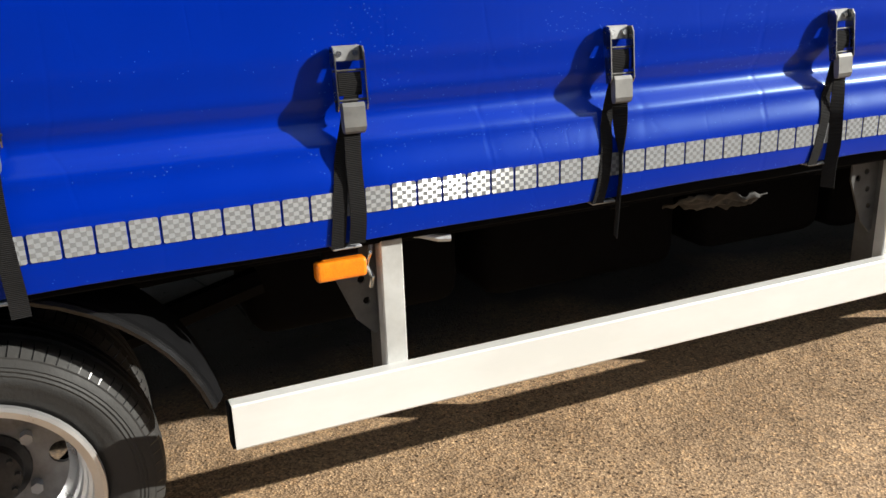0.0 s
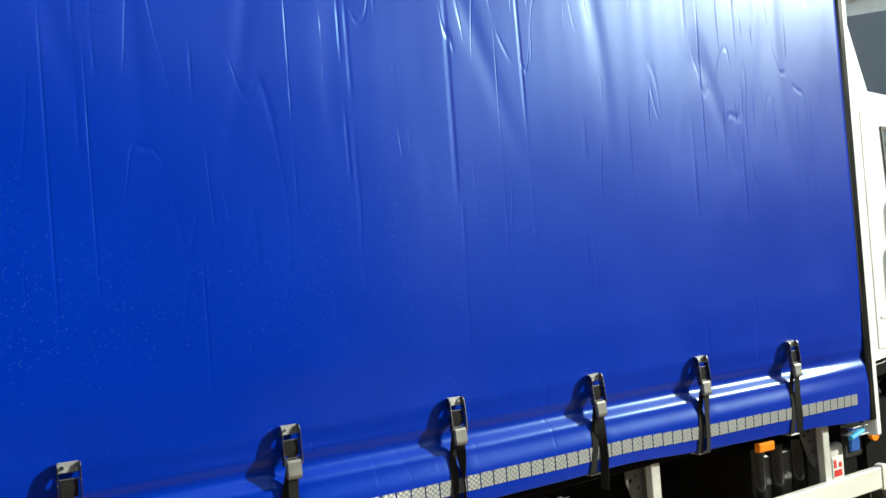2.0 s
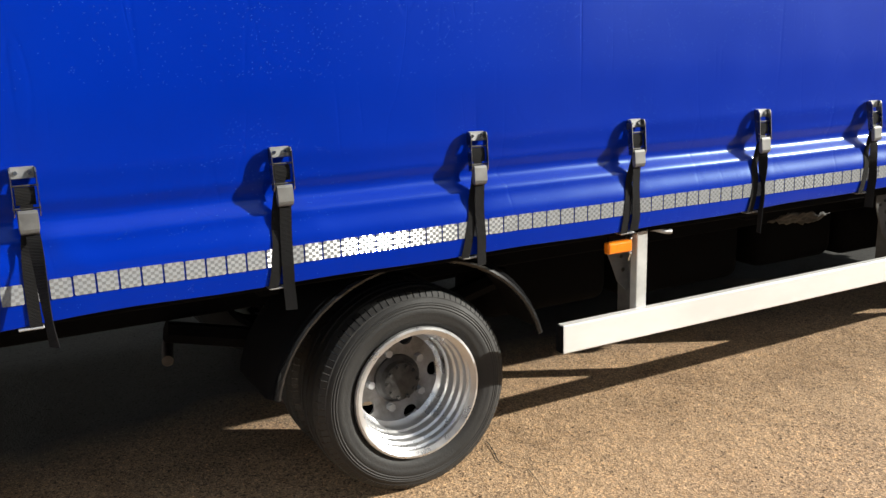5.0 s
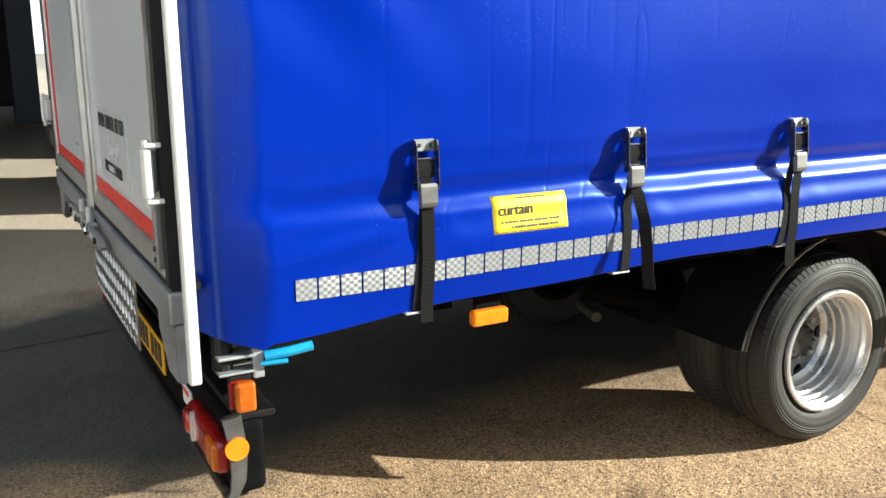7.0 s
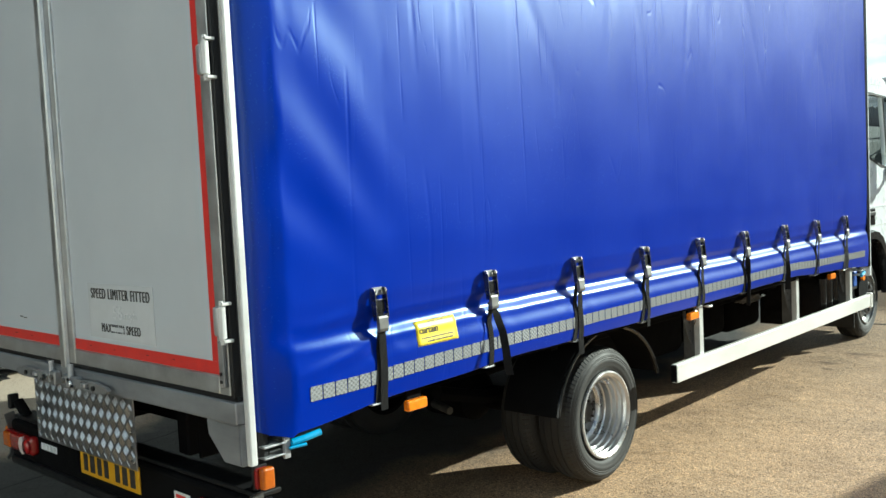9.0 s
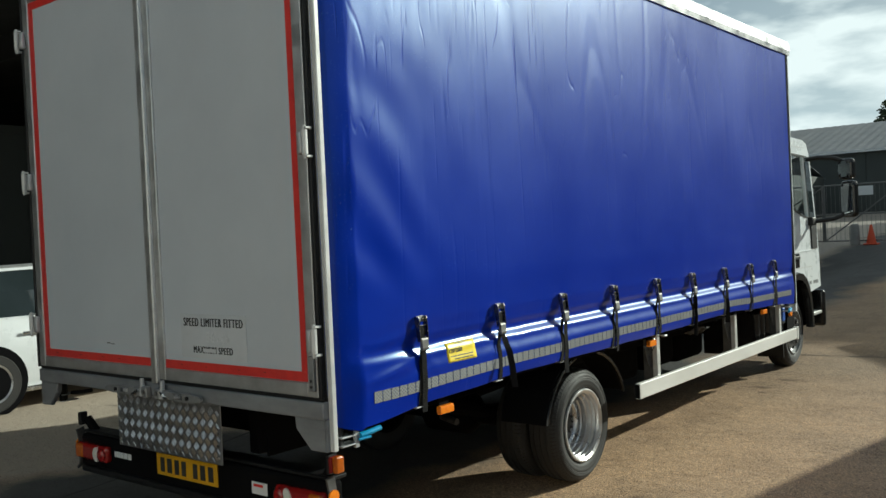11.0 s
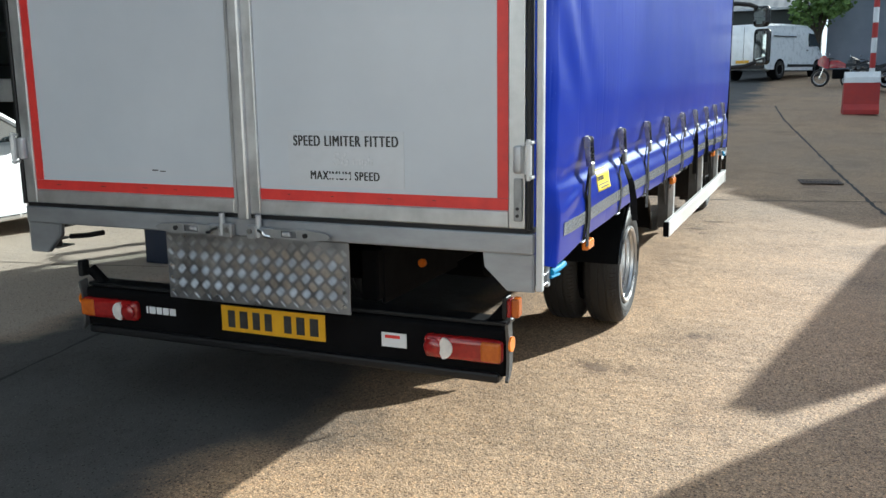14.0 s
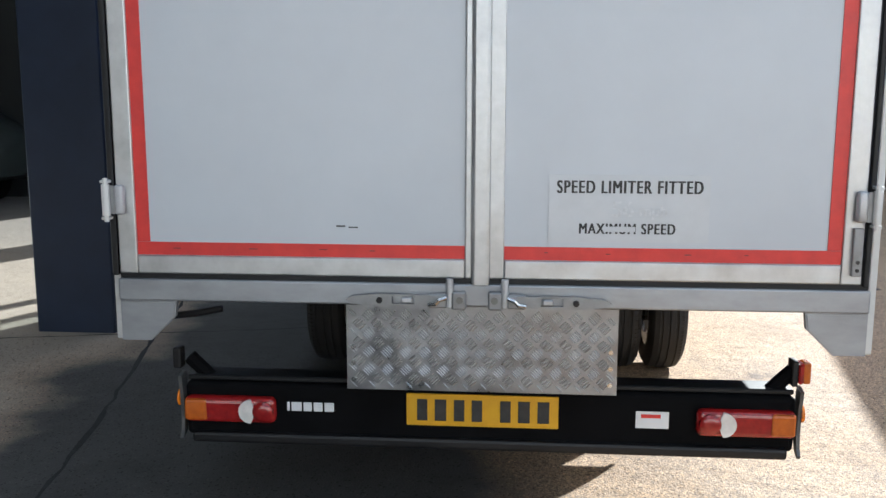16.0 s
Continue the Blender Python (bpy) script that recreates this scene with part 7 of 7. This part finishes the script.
fl = part("floodlight", boxes((-4.60, -4.30, 19.5, 19.72, 4.38, 4.58), bevel=0.02), M_black, bld)
part("flood_bracket", pipe([(-4.6, 19.6, 4.1), (-4.45, 19.6, 4.15), (-4.45, 19.6, 4.40)], 0.02, 6), M_black, bld)
bm = bmesh.new()
box(bm, -0.13, 0.13, -0.10, 0.10, -0.06, 0.06, bevel=0.03, seg=2, m=Matrix.Translation((-4.40, 19.95, 4.02)) @ Matrix.Rotation(radians(-28), 4, "Y"))
part("amber_lamp", bm, M_amber, bld, "tilted amber wall lamp", smooth=40)
courses = bmesh.new()
z = gb
row = 0
while z < btop - 0.08:
    y = by0 + 0.06 - (0.1125 if row % 2 else 0)
    while y < by1 - 0.05:
        a, b = max(y, by0 + 0.05), min(y + 0.215, by1)
        openings = ((20.95, 22.4, 3.65, 4.92), (20.8, 22.3, 1.4, 2.5), (19.58, 20.26, 0.5, 2.54), (by0, by1, 3.26, 3.35))
        if b - a > 0.03 and not any(b > p and a < q and z + 0.065 > r and z < s_ for p, q, r, s_ in openings):
            o = 0.0012 + 0.0018 * random.random()
            vs = [courses.verts.new((bx1 + dx, yy, zz)) for dx in (0, o) for yy, zz in ((a, z), (b, z), (b, z + 0.065), (a, z + 0.065))]
            courses.faces.new(vs[4:])
            for i_ in range(4):
                courses.faces.new((vs[i_], vs[(i_ + 1) % 4], vs[4 + (i_ + 1) % 4], vs[4 + i_]))
        y += 0.225
    z += 0.075
    row += 1
tagged(part("painted_brickwork", courses, M_brick, bld), kind="stuff")

# ---- far sheds ----
def shed(name, label, x0, x1, y0, y1, eave, ridge, wall_m):
    b = thing(name, label, "shed", Matrix.Translation((x0, y0, 0)))
    w, d = x1 - x0, y1 - y0
    part("wall", boxes((0, w, 0, d, 0, eave)), wall_m, b)
    bm = bmesh.new()
    n_ = int(w / 0.22)
    rows_ = []
    for k in range(n_ + 1):
        lift = 0.02 if k % 2 else 0.0
        rows_.append([bm.verts.new((w * k / n_, yy, zz + lift)) for yy, zz in ((-0.35, eave - 0.05), (d * 0.5, ridge), (d + 0.3, eave - 0.05))])
    for a, c in zip(rows_, rows_[1:]):
        for j in range(2):
            bm.faces.new((a[j], c[j], c[j + 1], a[j + 1]))
    r_ = part("roof", bm, M_roofsheet, b, "grey corrugated roof sheets")
    r_.modifiers.new("thickness", "SOLIDIFY").thickness = 0.02
    part("gutter", boxes((0, w, -0.42, -0.32, eave - 0.14, eave - 0.04)), M_galv, b)
    for k in range(1, int(w / 3.0)):
        part("wall_rib", boxes((3.0 * k - 0.06, 3.0 * k + 0.06, -0.05, 0.0, 0, eave - 0.1)), wall_m, b)
    return b


shed("long_shed", "long dark shed with a grey corrugated roof", -30.0, 1.6, 40.0, 54.0, 4.5, 6.3, M_shed)
shed("grey_shed", "pale grey sheeted shed behind the motorbikes", 1.9, 7.0, 41.0, 50.0, 5.2, 6.2, M_clad)
shed("side_shed", "low dark shed beyond the white building", -16.0, -7.2, 31.0, 38.0, 3.3, 4.1, M_shed)
# warehouse added, placed and sized so that its shadow covers the yard ahead
wh = thing("warehouse", "tall grey sheeted warehouse added beyond the yard to shade it", "warehouse", Matrix.Translation((7.3, 37, 0)))
part("wall", boxes((0, 34, 0, 10, -0.5, 13.3)), M_clad, wh)
part("roof", boxes((-0.3, 34.3, -0.3, 10.3, 13.3, 13.6)), M_roofsheet, wh)


# unseen pale wall added behind the lorry to bounce sun onto its doors
structure("bounce_wall", boxes((-22, 24, -17.3, -17.0, -0.2, 6.5), (-22, 24, -17.36, -16.94, 6.5, 6.62)), M_bouncewall, "unseen pale wall added behind the lorry to bounce sunlight", "wall")

# ---- trees ----
def tree(x, y, height, spread, leaf_m, seed, label, leaves=2600, leaf=0.16, trunk_h=0.35):
    rnd = random.Random(seed)
    t_ = thing("tree", label, "tree", at_ground(x, y), "trees")
    tr = bmesh.new()
    th = height * trunk_h
    tube(tr, (0, 0, -0.1), (0.05, 0, th), 0.035 * height * 0.5, 10, 0.02 * height * 0.5)
    lobes = []
    for k in range(9):
        a, up = 2 * math.pi * k / 9 + rnd.uniform(-0.3, 0.3), rnd.uniform(0.45, 0.92)
        r_ = spread * rnd.uniform(0.35, 0.75) * (1.15 - 0.5 * up)
        tip = Vector((r_ * math.cos(a), r_ * math.sin(a), height * up))
        tube(tr, (0.05, 0, th * rnd.uniform(0.7, 1.0)), tip, 0.009 * height, 6, 0.003 * height)
        lobes.append((tip, spread * rnd.uniform(0.30, 0.5)))
    lobes.append((Vector((0, 0, height * 0.9)), spread * 0.42))
    part("trunk", tr, M_bark, t_)
    lv = bmesh.new()
    for k in range(leaves):
        c, r_ = rnd.choice(lobes)
        d = Vector((rnd.gauss(0, 1), rnd.gauss(0, 1), rnd.gauss(0, 0.85))).normalized() * r_ * rnd.uniform(0.35, 1.08) ** 0.6
        p = c + d
        n_ = Vector((rnd.uniform(-1, 1), rnd.uniform(-1, 1), rnd.uniform(-0.3, 1))).normalized()
        q = n_.to_track_quat("Z", "Y").to_matrix()
        s_ = leaf * rnd.uniform(0.6, 1.4)
        vs = [lv.verts.new(p + q @ Vector(o)) for o in ((-s_, 0, 0), (0, -s_ * 0.6, 0.1 * s_), (s_, 0, 0), (0, s_ * 0.6, 0.1 * s_))]
        lv.faces.new(vs)
    tagged(part("crown", lv, leaf_m, t_), kind="stuff")


tree(-12.4, 41.5, 6.4, 2.3, M_leaf_y, 5, "tall yellow autumn tree behind the sheds", 3600, 0.17)
tree(-16.0, 44.0, 6.6, 3.0, M_leaf_y, 6, "tall yellow autumn tree behind the sheds", 3000, 0.18)
tree(-9.9, 66.0, 6.2, 3.0, M_leaf_g, 7, "dark green tree above the shed roofs", 3200, 0.2)
tree(-7.2, 67.0, 5.6, 2.6, M_leaf_g, 8, "dark green tree above the shed roofs", 3200, 0.2)
tree(1.5, 38.3, 4.6, 1.9, M_leaf_b, 9, "small bright green tree beside the van", 2600, 0.11)
tree(-20.0, 62.0, 8.2, 3.6, M_leaf_g, 10, "dark green tree above the shed roofs", 2600, 0.24)
